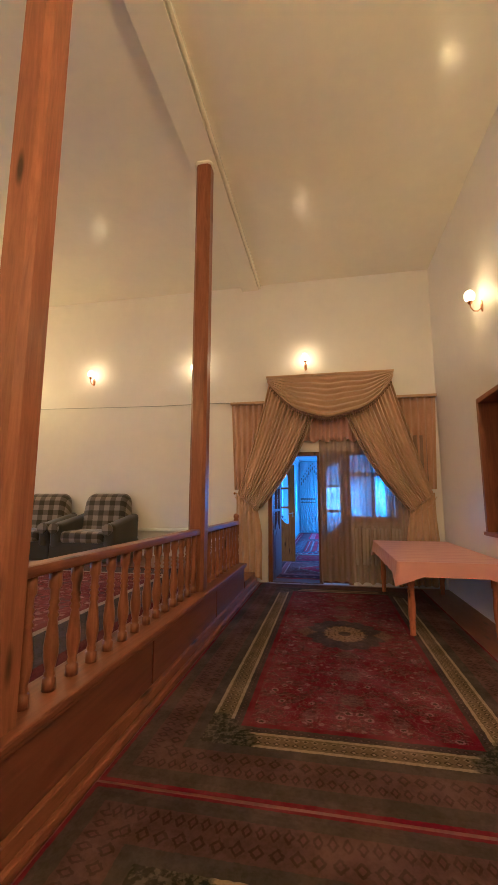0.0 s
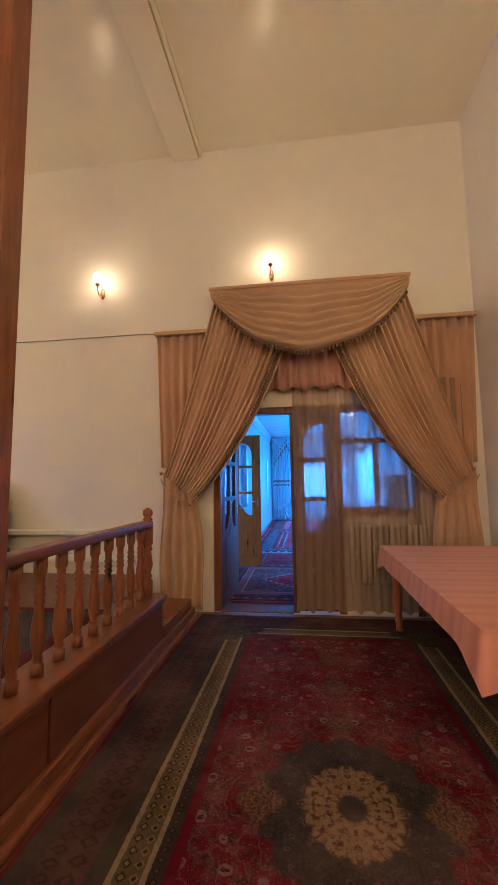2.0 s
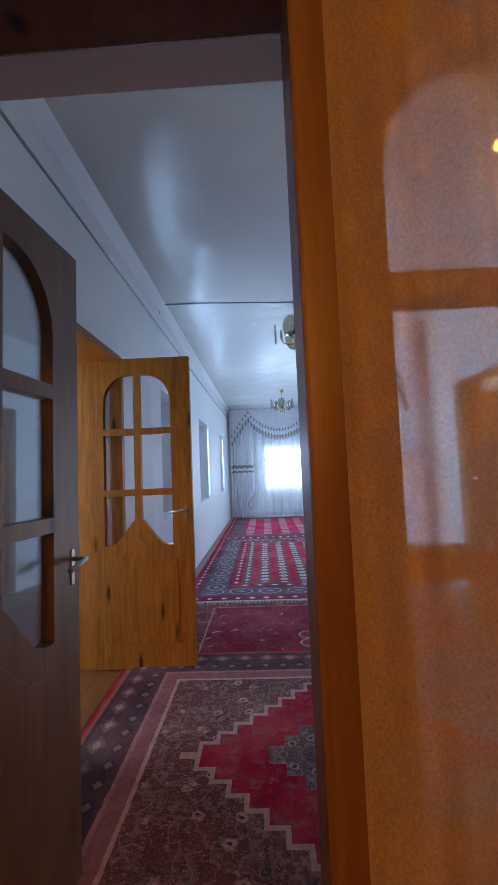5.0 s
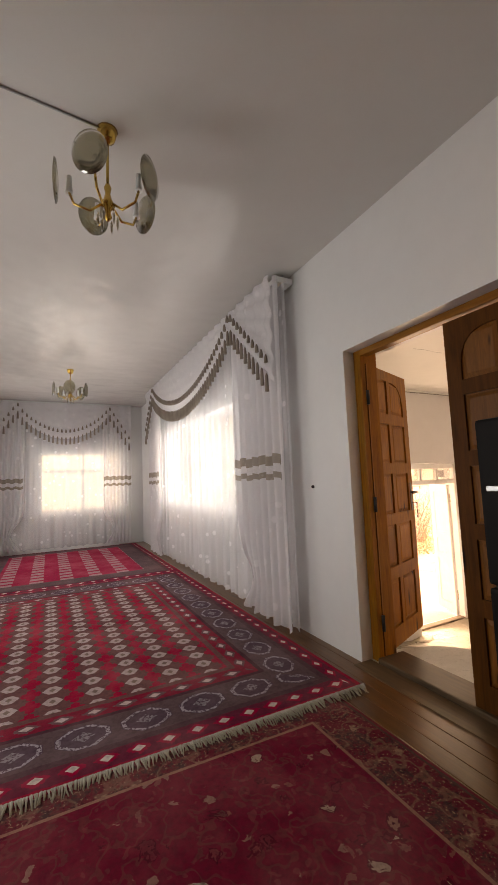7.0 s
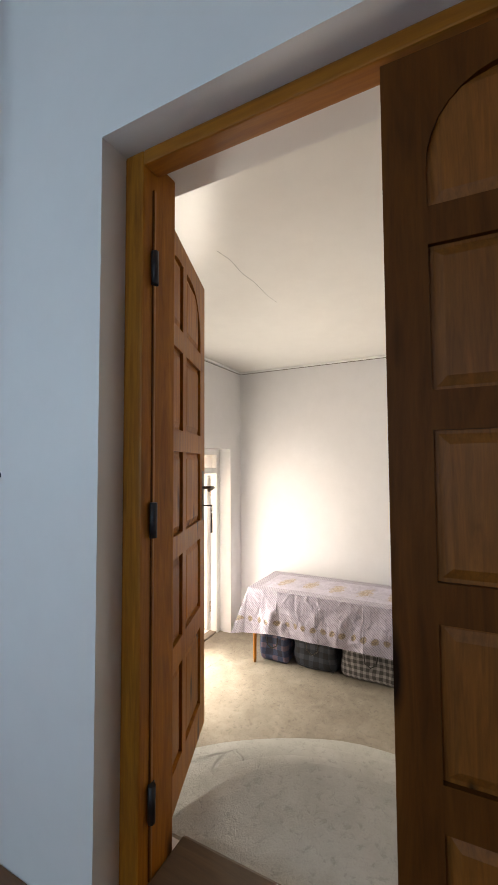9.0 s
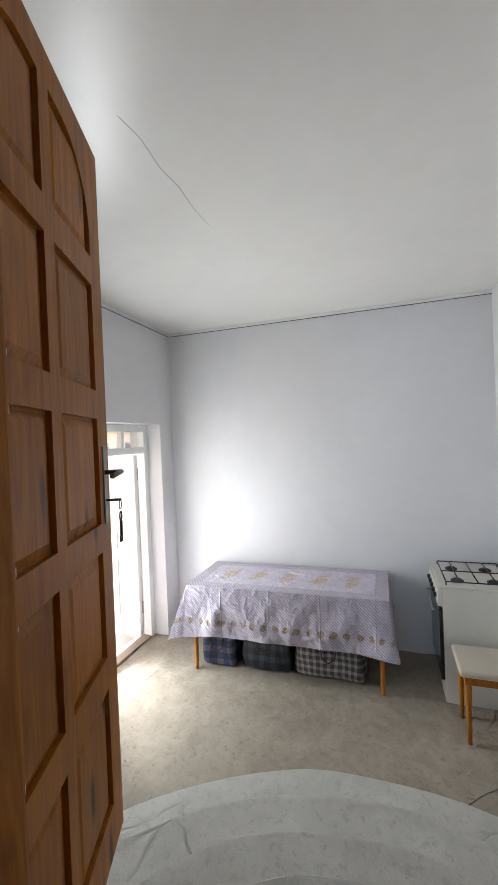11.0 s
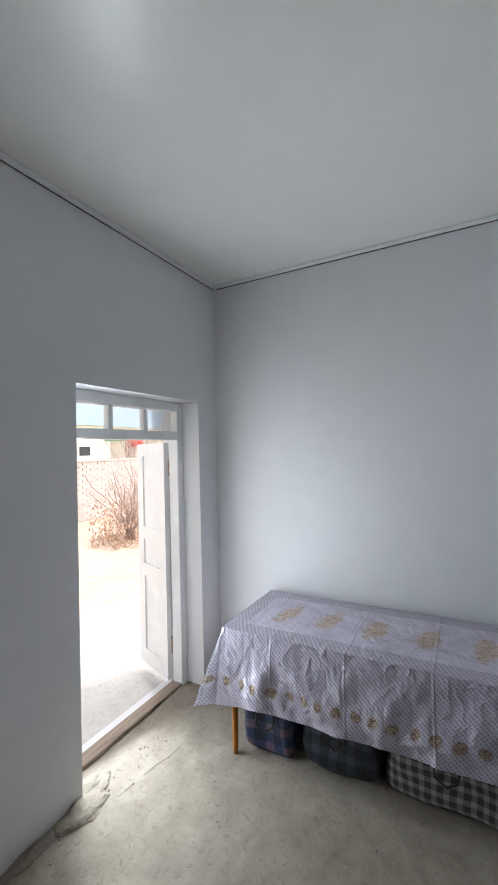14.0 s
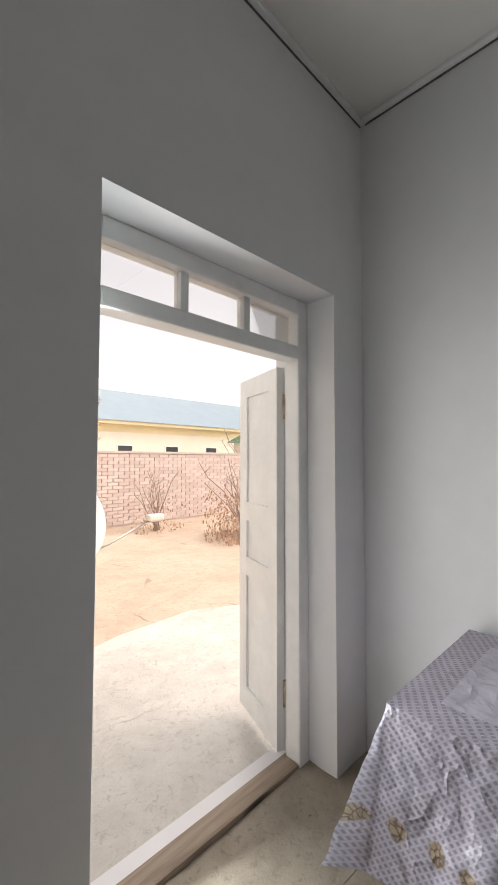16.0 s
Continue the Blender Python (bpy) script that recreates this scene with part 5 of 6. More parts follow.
def panel_leaf(name, w, h, m, material, label, hinges=True, lock=0, panel=None):
    """A leaf with two columns of five fielded panels; hinge at x = 0, thickness along y."""
    leaf = thing(name, label, "door", m)
    t = 0.045
    st, mid = 0.085, 0.05
    pw = (w - 2 * st - mid) / 2
    rows = [(0.13, 0.33), (0.55, 0.30), (0.93, 0.30), (1.31, 0.30), (1.69, 0.26)]
    k = h / 2.03
    holes, panels = [], []
    for r, (z0, hh) in enumerate(rows):
        for c2 in range(2):
            a0 = st + c2 * (pw + mid)
            z0s, z1s = z0 * k, (z0 + hh) * k
            if r == 4:
                n = 8
                side = -1 if c2 == 0 else 1
                lp = arch_points(a0, a0 + pw, z0s, z1s, pw * 0.75, side, n)
            else:
                lp = [(a0, z0s), (a0 + pw, z0s), (a0 + pw, z1s), (a0, z1s)]
            holes.append(lp)
            panels.append((a0, z0s, a0 + pw, z1s))
    fr_ = part("leaf_frame", board_with_holes(w, h, t, holes), material, leaf)
    for a0, z0, a1, z1 in panels:
        bm = box(bm_new(), a0 - 0.004, t / 2 - 0.009, z0 - 0.004, a1 + 0.004, t / 2 + 0.009, z1 + 0.004)
        for s in (-1, 1):
            tt = bmesh.new()
            d = 0.028
            o = [(a0 + 0.008, z0 + 0.008), (a1 - 0.008, z0 + 0.008), (a1 - 0.008, z1 - 0.008), (a0 + 0.008, z1 - 0.008)]
            q = [(a0 + d, z0 + d), (a1 - d, z0 + d), (a1 - d, z1 - d), (a0 + d, z1 - d)]
            y0, y1 = t / 2 + s * 0.0095, t / 2 + s * 0.018
            va = [tt.verts.new((x, y0, z)) for x, z in o]
            vb = [tt.verts.new((x, y1, z)) for x, z in q]
            tt.faces.new(vb)
            for i in range(4):
                tt.faces.new((va[i], va[(i + 1) % 4], vb[(i + 1) % 4], vb[i]))
            bmesh.ops.recalc_face_normals(tt, faces=tt.faces[:])
            merge(bm, tt)
        part("panel", bm, panel or material, leaf)
    if hinges:
        # thin added strip whose dark colour stands in for shadow on the edge
        part("hinge_edge", box(bm_new(), -0.003, 0.002, 0.004, -0.0005, t - 0.002, h - 0.004), M["door_shaded"], leaf, "leaf edge strip with its shadow painted dark")
        for z in (0.22, 1.02, 1.78):
            hg = lathe(bm_new(), [(0.011, 0), (0.011, 0.10)], 10, pose(-0.006, -0.004, z * k - 0.05))
            box(hg, 0.0, -0.003, z * k - 0.045, 0.04, 0.0, z * k + 0.045)
            part("hinge", hg, M["iron"], leaf, "dark iron hinge")
    if lock:
        for s, y0 in ((-1, 0.0), (1, t)):
            pl = part("lock_plate", box(bm_new(), w - 0.058, min(y0, y0 + s * 0.004), 0.90, w - 0.028, max(y0, y0 + s * 0.004), 1.12, 0.0015), M["dull_steel"], leaf, "dull steel lock plate")
            part("lever", tube(bm_new(), [(w - 0.043, y0, 1.045), (w - 0.043, y0 + s * 0.045, 1.045), (w - 0.055, y0 + s * 0.052, 1.046), (w - 0.14, y0 + s * 0.050, 1.04)], 0.0075, 8), M["dull_steel"], pl, "worn steel lever handle")
        key = part("key", tube(bm_new(), [(w - 0.043, 0.0, 0.965), (w - 0.043, -0.045, 0.965)], 0.004, 6), M["iron"], leaf, "key in the lock with a second key hanging")
        ring = bm_new()
        pts = [(w - 0.043 + 0.012 * math.cos(a), -0.042, 0.952 + 0.014 * math.sin(a)) for a in [2 * math.pi * i / 14 for i in range(15)]]
        tube(ring, pts, 0.0016, 5)
        pts = [(w - 0.043 + 0.011 * math.cos(a), -0.042, 0.918 + 0.013 * math.sin(a)) for a in [2 * math.pi * i / 14 for i in range(15)]]
        tube(ring, pts, 0.0022, 5)
        tube(ring, [(w - 0.043, -0.042, 0.905), (w - 0.043, -0.042, 0.845)], 0.0042, 6)
        box(ring, w - 0.058, -0.044, 0.846, w - 0.04, -0.040, 0.864)
        part("hanging_key", ring, M["iron"], key)
    return leaf


# left leaf stands open into the kitchen, right leaf is shut
panel_leaf("panelled_door", 0.70, 1.975, pose(1.915, 10.345, 0.03, 0, 0, 21.5), M["door_pine"], "pine double-door leaf with ten panels standing open", True, 1)
panel_leaf("panelled_door", 0.627, 2.0, pose(1.93, 9.06, 0.036, 0, 0, 91.5), M["door_shaded"], "pine double-door leaf with ten panels, shut, coloured darker for its unlit side", False, 0, M["door_panel"])


def casement(name, axis, p, a0, a1, z0, z1, cols, label, cross=0.68):
    w = thing(name, label, "window", kind="structure")

    def bx(b0, b1, c0, c1, t=0.03):
        return box(bm_new(), p - t, b0, c0, p + t, b1, c1, 0.005) if axis == "y" else box(bm_new(), b0, p - t, c0, b1, p + t, c1, 0.005)
    f = 0.055
    for b0, b1, c0, c1 in ((a0, a0 + f, z0, z1), (a1 - f, a1, z0, z1), (a0 + f, a1 - f, z0, z0 + f), (a0 + f, a1 - f, z1 - f, z1)):
        part("window_frame", bx(b0, b1, c0, c1), M["white_wood"], w)
    zc = z0 + (z1 - z0) * cross
    part("transom", bx(a0 + f, a1 - f, zc - 0.022, zc + 0.022, 0.026), M["white_wood"], w)
    for i in range(1, cols):
        a = a0 + (a1 - a0) * i / cols
        part("mullion", bx(a - 0.024, a + 0.024, z0 + f, z1 - f, 0.028), M["white_wood"], w)
    for i in range(cols):
        b0, b1 = a0 + (a1 - a0) * i / cols + 0.025, a0 + (a1 - a0) * (i + 1) / cols - 0.025
        for c0, c1 in ((z0 + f, zc - 0.02), (zc + 0.02, z1 - f)):
            g = part("pane", bx(b0, b1, c0, c1, 0.002), M["glass"], w)
            g.visible_shadow = False
    return w


casement("window_2", "y", 1.96, 12.1, 15.2, 0.9, 2.1, 3, "white wooden window in the side wall")
casement("window_3", "x", 17.48, -0.25, 1.4, 0.72, 1.95, 2, "white wooden window in the far wall")
for i, (y0, y1) in enumerate(((10.0, 10.9), (12.25, 13.25), (15.1, 15.75))):
    casement("window_%d" % (i + 4), "y", -1.47, y0, y1, 0.83, 2.1, 2, "white painted window set back in the wall")


def room_curtain(name, a0, a1, where, label, peak=None):
    """White net on a ceiling rail, gathered ends and a lace swag with tassels; where(a, off, z) places it."""
    c = thing(name, label, "curtain")
    L = a1 - a0

    def net(u, v):
        a = a0 + L * u
        f = 0.028 * math.sin(u * L * 31) + 0.016 * math.sin(u * L * 57 + 1 + v)
        return where(a, 0.10 + f * (0.5 + 0.5 * v), 2.92 - (2.88 - 0.02 * abs(math.sin(u * L * 24))) * v)
    part("net", sheet(bm_new(), net, int(L * 90), 10), M["sheer_white"], c)
    part("rail", sheet(bm_new(), lambda u, v: where(a0 + L * u, 0.02 + 0.16 * v, 2.90), 2, 1, 0.045, False), M["white_wood"], c)

    def swag_edge(a):
        """Lower edge of the lace: a jabot at each end, peaks at the inner edges, a sag between."""
        if a < peak[0]:
            return 1.98 + 0.74 * (a - a0) / (peak[0] - a0)
        if a > peak[1]:
            return 1.98 + 0.74 * (a1 - a) / (a1 - peak[1])
        w = (a - peak[0]) / (peak[1] - peak[0])
        return 2.72 - 0.52 * math.sin(math.pi * w) ** 0.7

    def lace_swag(u, v):
        a = a0 + L * (0.005 + 0.99 * u)
        z1 = swag_edge(a)
        return where(a, 0.235 + 0.018 * math.sin(v * 30) * (2.75 - z1) + 0.014 * math.sin(u * L * 33), 2.91 - (2.91 - z1) * v)
    part("lace_swag", sheet(bm_new(), lace_swag, int(L * 50), 24), M["sheer_dense"], c)
    for row, (dz, ln) in enumerate(((0.16, 0.07), (0.0, 0.15))):
        tb = bm_new()
        n = int(L * 13)
        for k in range(n):
            a = a0 + L * (0.01 + 0.98 * (k + 0.5) / n)
            p = where(a, 0.262, swag_edge(a) + dz + 0.03)
            lathe(tb, [(0.005, 0.0), (0.013, -0.02), (0.017, -ln * 0.6), (0.019, -ln)], 6, Matrix.Translation(p))
        tagged(part("tassels", tb, M["tassel"], c, "row of taupe tassels on the swag"), kind="stuff")
    for s, e, flip in ((0.0, peak[0] - a0 + 0.12, 1), (peak[1] - a0 - 0.12, L, -1)):
        def side(u, v):
            w = u if flip > 0 else 1 - u
            pinch = 1 - 0.35 * math.exp(-((v - 0.90) / 0.08) ** 2) * w ** 2
            a = a0 + s + (e - s) * (u * pinch if flip > 0 else 1 - (1 - u) * pinch)
            return where(a, 0.17 + 0.030 * math.sin(u * math.pi * 15 + v), 2.91 - 2.86 * v - 0.02 * math.sin(u * 30) * v)
        part("side_drape", sheet(bm_new(), side, 110, 30), M["sheer_side"], c, "gathered white lace side drape")
        for z, h in ((1.34, 0.08), (1.22, 0.05)):
            part("woven_band", sheet(bm_new(), lambda u, v: (lambda p: Vector(p) + (Vector(where(0, 1, 0)) - Vector(where(0, 0, 0))) * 0.006)(side(0.03 + 0.94 * u, (2.91 - z - h * v) / 2.87)), 100, 2), M["band"], c)
    return c


room_curtain("net_curtain", 10.98, 15.75, lambda a, off, z: (RX1 - off, a, z), "white net and lace curtains along the side window", (11.8, 15.1))
room_curtain("net_curtain", -1.14, 1.52, lambda a, off, z: (a, RY1 - off, z), "white net and lace curtains at the far window", (-0.62, 1.05))


def chandelier(m):
    c = thing("chandelier", "brass chandelier with round smoked glass shades", "chandelier", m, "chandeliers in the long room")
    part("ceiling_cup", lathe(bm_new(), [(0.012, -0.06), (0.035, -0.05), (0.045, -0.012), (0.05, 0.0)], 14), M["brass"], c)
    part("rod", tube(bm_new(), [(0, 0, -0.02), (0, 0, -0.36)], 0.007), M["brass"], c)
    part("hub", lathe(bm_new(), [(0.004, -0.47), (0.02, -0.45), (0.012, -0.42), (0.034, -0.39), (0.02, -0.36), (0.012, -0.33), (0.018, -0.30), (0.006, -0.27)], 14), M["brass"], c)
    for k in range(5):
        a = 2 * math.pi * k / 5 + 0.5
        d = Vector((math.cos(a), math.sin(a), 0))
        am = part("arm", tube(bm_new(), [d * 0.02 + Vector((0, 0, -0.38)), d * 0.08 + Vector((0, 0, -0.43)), d * 0.15 + Vector((0, 0, -0.41)), d * 0.17 + Vector((0, 0, -0.36))], 0.006), M["brass"], c)
        part("candle_socket", lathe(bm_new(), [(0.018, 0), (0.014, 0.02), (0.011, 0.08), (0.009, 0.085)], 10, Matrix.Translation(d * 0.17 + Vector((0, 0, -0.36)))), M["white_wood"], am)
        for s, off in ((1, 0.055),):
            disc = lathe(bm_new(), [(0.030, -0.002), (0.055, -0.004), (0.060, 0.004), (0.088, 0.0), (0.092, 0.006), (0.06, 0.012), (0.03, 0.006)], 22,
                         Matrix.Translation(d * (0.17 + off) + Vector((0, 0, -0.31))) @ Matrix.Rotation(a, 4, "Z") @ Matrix.Rotation(radians(90), 4, "Y") @ Matrix.Diagonal((1.15, 0.85, 1, 1)))
            part("glass_shade", disc, M["smoke_glass"], am, "oval smoked glass shade")
    for k in range(6):
        a = 2 * math.pi * k / 6
        part("crystal_drop", lathe(bm_new(), [(0.002, 0), (0.007, -0.02), (0.006, -0.06), (0.001, -0.075)], 6, pose(0.045 * math.cos(a), 0.045 * math.sin(a), -0.43)), M["smoke_glass"], c)
    return c


chn = chandelier(pose(0.17, 10.15, RZ))
copy_thing(chn, pose(0.20, 14.6, RZ, 0, 0, 20))
wire = thing("ceiling_cable", "thin grey cable along the ceiling to the chandelier", "cable")
part("run", tube(bm_new(), [(RX0 + 0.005, 10.02, RZ - 0.10), (RX0 + 0.006, 10.02, RZ - 0.006), (-0.6, 10.06, RZ - 0.005), (0.13, 10.14, RZ - 0.006)], 0.006, 6), M["steel"], wire)
part("run", tube(bm_new(), [(RX0 + 0.006, 7.0, RZ - 0.24), (RX0 + 0.006, 9.0, RZ - 0.235), (RX0 + 0.006, 12.0, RZ - 0.24), (RX0 + 0.006, 17.2, RZ - 0.22)], 0.007, 6), M["steel"], wire)
cor = thing("cornice", "plain white cove along the wall and ceiling", "cornice", kind="structure")
part("cove", prism(bm_new(), [(0, 0), (0.07, 0), (0.0, -0.07)], RY0, RY1, Matrix(((1, 0, 0, RX0), (0, 0, 1, 0), (0, 1, 0, RZ), (0, 0, 0, 1)))), M["wall_room"], cor)
pipe = thing("heating_pipe", "bent white heating pipe stub on the wall", "pipe")
part("bend", tube(bm_new(), [(RX0 + 0.0, 11.35, 0.80), (RX0 + 0.05, 11.35, 0.80), (RX0 + 0.05, 11.1, 0.74), (RX0 + 0.05, 11.06, 0.70), (RX0 + 0.05, 11.06, 0.2), (RX0 + 0.05, 11.1, 0.16), (RX0, 11.3, 0.16)], 0.013), M["white_wood"], pipe)
sw1 = thing("wall_switch", "small dark hook on the white wall", "hook")
part("body", lathe(bm_new(), [(0.012, 0), (0.012, 0.012), (0.005, 0.02)], 10, pose(RX1, 10.86, 1.15, 0, -90, 0)), M["iron"], sw1)

M["sky_glow"] = glow("bright_sky", (0.30, 0.70, 1.0), 0.16)
solid("backdrop", box(bm_new(), 2.55, 12.5, 0.2, 2.57, 15.4, 3.0), M["sky_glow"], "bright pale sky beyond the side window", "sky", kind="structure")
solid("backdrop", box(bm_new(), -0.9, 18.2, 0.2, 2.0, 18.22, 3.0), M["sky_glow"], "bright pale sky beyond the far window", "sky", kind="structure")

fg = thing("refrigerator", "tall black refrigerator with a silver badge", "refrigerator")
M["black_gloss"] = paint("black_enamel", (0.008, 0.006, 0.006), 0.6, 0.1, 0.05, spec=0.12)
part("body", box(bm_new(), 1.285, 8.60, 0.012, 1.775, 9.14, 1.40, 0.012), M["black_gloss"], fg)
for z0, z1 in ((0.05, 0.83), (0.84, 1.395)):
    dr_ = part("door", box(bm_new(), 1.245, 8.605, z0, 1.282, 9.135, z1, 0.012), M["black_gloss"], fg)
    part("handle", box(bm_new(), 1.225, 8.64, z0 + 0.12, 1.245, 8.665, z1 - 0.12, 0.008), M["black_gloss"], dr_)
part("badge", box(bm_new(), 1.241, 9.03, 1.15, 1.2455, 9.11, 1.168, 0.002), M["steel"], fg, "small silver badge")

# ---- kitchen: round steps, yard door ----
stp = thing("round_steps", "semicircular pale concrete steps below the door", "steps", kind="structure")
SC = (KX0, 9.90)
for z, r in ((-0.60, 1.62), (-0.40, 1.25), (-0.20, 0.88), (0.0, 0.55)):
    n = 40
    pts = [(SC[0] + (r + 0.02 * noise.noise((k * 0.3, z * 9, 0))) * math.sin(math.pi * k / n), max(KY0 + 0.003, SC[1] - (r + 0.02 * noise.noise((k * 0.3, z * 9, 0))) * math.cos(math.pi * k / n))) for k in range(n + 1)]
    part("step", prism(bm_new(), pts, z - 0.205, z, None, 0.012), M["step_concrete"], stp)

yd = thing("door_3", "white painted yard door frame with a glazed transom", "door frame", kind="structure")
FY0, FY1 = 12.10, 12.185
part("jamb", box(bm_new(), 5.07, FY0, -0.80, 5.14, FY1, 1.35, 0.008), M["white_wood"], yd)
part("jamb", box(bm_new(), 4.05, FY0, -0.80, 4.12, FY1, 1.35, 0.008), M["white_wood"], yd)
part("head", box(bm_new(), 4.12, FY0, 1.28, 5.07, FY1, 1.35, 0.008), M["white_wood"], yd)
part("transom", box(bm_new(), 4.12, FY0, 1.065, 5.07, FY1, 1.13, 0.008), M["white_wood"], yd)
for x in (4.44, 4.755):
    part("transom_bar", box(bm_new(), x - 0.018, FY0 + 0.02, 1.13, x + 0.018, FY1 - 0.02, 1.28, 0.004), M["white_wood"], yd)
for x0, x1 in ((4.12, 4.422), (4.458, 4.737), (4.773, 5.07)):
    g = part("pane", box(bm_new(), x0, 12.14, 1.13, x1, 12.144, 1.28), M["glass"], yd)
    g.visible_shadow = False
part("sill", box(bm_new(), 4.05, 12.105, -0.83, 5.14, 12.20, -0.765, 0.012), M["pale_sill"], yd, "worn pale wooden sill")


def yard_leaf(m, label):
    leaf = thing("yard_door", label, "door", m, "leaves of the yard door")
    w, h, t = 0.44, 1.80, 0.04
    holes = [[(0.09, 0.12), (0.35, 0.12), (0.35, 0.72), (0.09, 0.72)], [(0.09, 0.82), (0.35, 0.82), (0.35, 1.02), (0.09, 1.02)], [(0.09, 1.12), (0.35, 1.12), (0.35, 1.70), (0.09, 1.70)]]
    part("leaf_frame", board_with_holes(w, h, t, holes), M["white_wood"], leaf)
    for lp in holes:
        part("panel", box(bm_new(), 0.085, 0.012, lp[0][1] - 0.005, 0.355, 0.028, lp[2][1] + 0.005, 0.003), M["white_wood"], leaf)
    for z in (0.2, 1.55):
        part("hinge", lathe(bm_new(), [(0.010, 0), (0.010, 0.12)], 8, pose(-0.008, 0.0, z)), M["rust"], leaf, "rusty painted hinge")
    return leaf


yard_leaf(pose(5.082, 12.20, -0.755, 0, 0, 70), "white painted panelled yard door leaf standing open")
yard_leaf(pose(4.115, 12.23, -0.755, 0, 0, 100), "white painted panelled yard door leaf standing open")

M["joint"] = plain("dusty_joint", (0.16, 0.14, 0.12), 0.9, 0.0, 0.3)
cov = thing("ceiling_bead", "thin white bead where walls meet the ceiling", "trim", kind="structure")
part("bead", box(bm_new(), KX0, KY1 - 0.03, KZ1 - 0.022, KX1, KY1, KZ1, 0.006), M["white_wood"], cov)
part("bead", box(bm_new(), KX1 - 0.03, KY0, KZ1 - 0.022, KX1, KY1 - 0.03, KZ1, 0.006), M["white_wood"], cov)
part("open_joint", box(bm_new(), KX1 - 0.006, KY0, KZ1 - 0.028, KX1, KY1 - 0.03, KZ1 - 0.0225), M["joint"], cov, "dark open joint under the bead")
part("open_joint", box(bm_new(), KX0, KY1 - 0.006, KZ1 - 0.027, KX1 - 0.006, KY1, KZ1 - 0.0225), M["joint"], cov, "dark open joint under the bead")

crk = thing("ceiling_crack", "fine dark crack across the kitchen ceiling", "crack", kind="structure")
part("line", tube(bm_new(), [(2.78, 10.665, KZ1), (2.90, 10.65, KZ1), (3.06, 10.668, KZ1), (3.22, 10.655, KZ1), (3.40, 10.67, KZ1), (3.56, 10.66, KZ1)], 0.0012, 4), M["dull_steel"], crk)

# ---- kitchen: table, bags, stove, stool ----


def lilac_cloth():
    """Lilac oilcloth: a plain middle with golden roses, a woven lattice round it and a row of small golden medallions near the hem."""
    n = Nodes("lilac_oilcloth")
    v = n.obj()
    x, y, z = n.xyz(warped(n, 0.012, 5.0))
    on_top = n.m("GREATER_THAN", z, -0.012)
    s = n.m("ADD", n.m("ADD", y, z), x)
    d = n.m("SUBTRACT", n.m("SUBTRACT", y, n.m("MULTIPLY", x, 0.6)), z)
    a = n.ramp(n.m("FRACT", n.m("DIVIDE", d, 0.026)), [(0.42, 0.0), (0.50, 1.0), (0.92, 1.0), (1.0, 0.0)])
    b = n.ramp(n.m("FRACT", n.m("DIVIDE", s, 0.018)), [(0.25, 0.0), (0.35, 1.0), (0.90, 1.0), (1.0, 0.0)])
    inner = n.m("MULTIPLY", on_top, n.m("MULTIPLY", n.m("LESS_THAN", n.m("ABSOLUTE", x), 0.235), n.m("LESS_THAN", n.m("ABSOLUTE", y), 0.72)))
    base = n.ramp(n.noise(v, 6, 5, 0.7), [(0.35, (0.46, 0.42, 0.50)), (0.6, (0.60, 0.56, 0.65))])
    lattice = n.mix(n.m("MULTIPLY", n.m("MULTIPLY", a, b), 0.62), n.mix(0.35, base, (0.34, 0.30, 0.36)), (0.17, 0.14, 0.18))
    col = n.mix(inner, lattice, base)
    rough_edge = n.m("MULTIPLY", n.m("SUBTRACT", n.noise(v, 22, 4, 0.75), 0.5), 0.19)
    py = n.m("SUBTRACT", n.m("FRACT", n.m("ADD", n.m("DIVIDE", y, 0.27), 0.5)), 0.5)
    px0 = n.m("ADD", x, n.m("MULTIPLY", n.m("SINE", n.m("MULTIPLY", y, 23.0)), 0.04))
    rose = n.m("ADD", n.m("SQRT", n.m("ADD", n.m("POWER", n.m("MULTIPLY", py, 0.27 * 1.25), 2.0), n.m("POWER", n.m("MULTIPLY", px0, 0.62), 2.0))), rough_edge)
    petal = n.voronoi(warped(n, 0.05, 14.0), 55, "Distance", "DISTANCE_TO_EDGE")
    gold = n.mix(n.ramp(petal, [(0.03, 1.0), (0.14, 0.0)]), n.ramp(n.noise(v, 30, 3), [(0.4, (0.50, 0.36, 0.26)), (0.6, (0.62, 0.50, 0.42))]), (0.30, 0.19, 0.07))
    col = n.mix(n.m("MULTIPLY", n.m("MULTIPLY", inner, n.ramp(rose, [(0.060, 1.0), (0.085, 0.0)])), 0.85), col, gold)
    sm = n.m("MULTIPLY", n.m("SUBTRACT", n.m("FRACT", n.m("DIVIDE", n.m("ADD", x, y), 0.092)), 0.5), 0.092)
    med = n.m("ADD", n.m("SQRT", n.m("ADD", n.m("POWER", sm, 2.0), n.m("POWER", n.m("ADD", z, 0.285), 2.0))), n.m("MULTIPLY", rough_edge, 0.2))
    col = n.mix(n.ramp(med, [(0.022, 0.85), (0.030, 0.0)]), col, n.mix(n.ramp(petal, [(0.05, 1.0), (0.12, 0.0)]), (0.36, 0.26, 0.15), (0.12, 0.07, 0.03)))
    fy = n.m("ABSOLUTE", n.m("SUBTRACT", n.m("FRACT", n.m("DIVIDE", n.m("ADD", y, 0.11), 0.41)), 0.5))
    folds = n.ramp(fy, [(0.0, 1.0), (0.018, 0.0)])
    crease = n.m("ABSOLUTE", n.m("SUBTRACT", n.noise(v, 7, 2, 0.5, 0.4), 0.5))
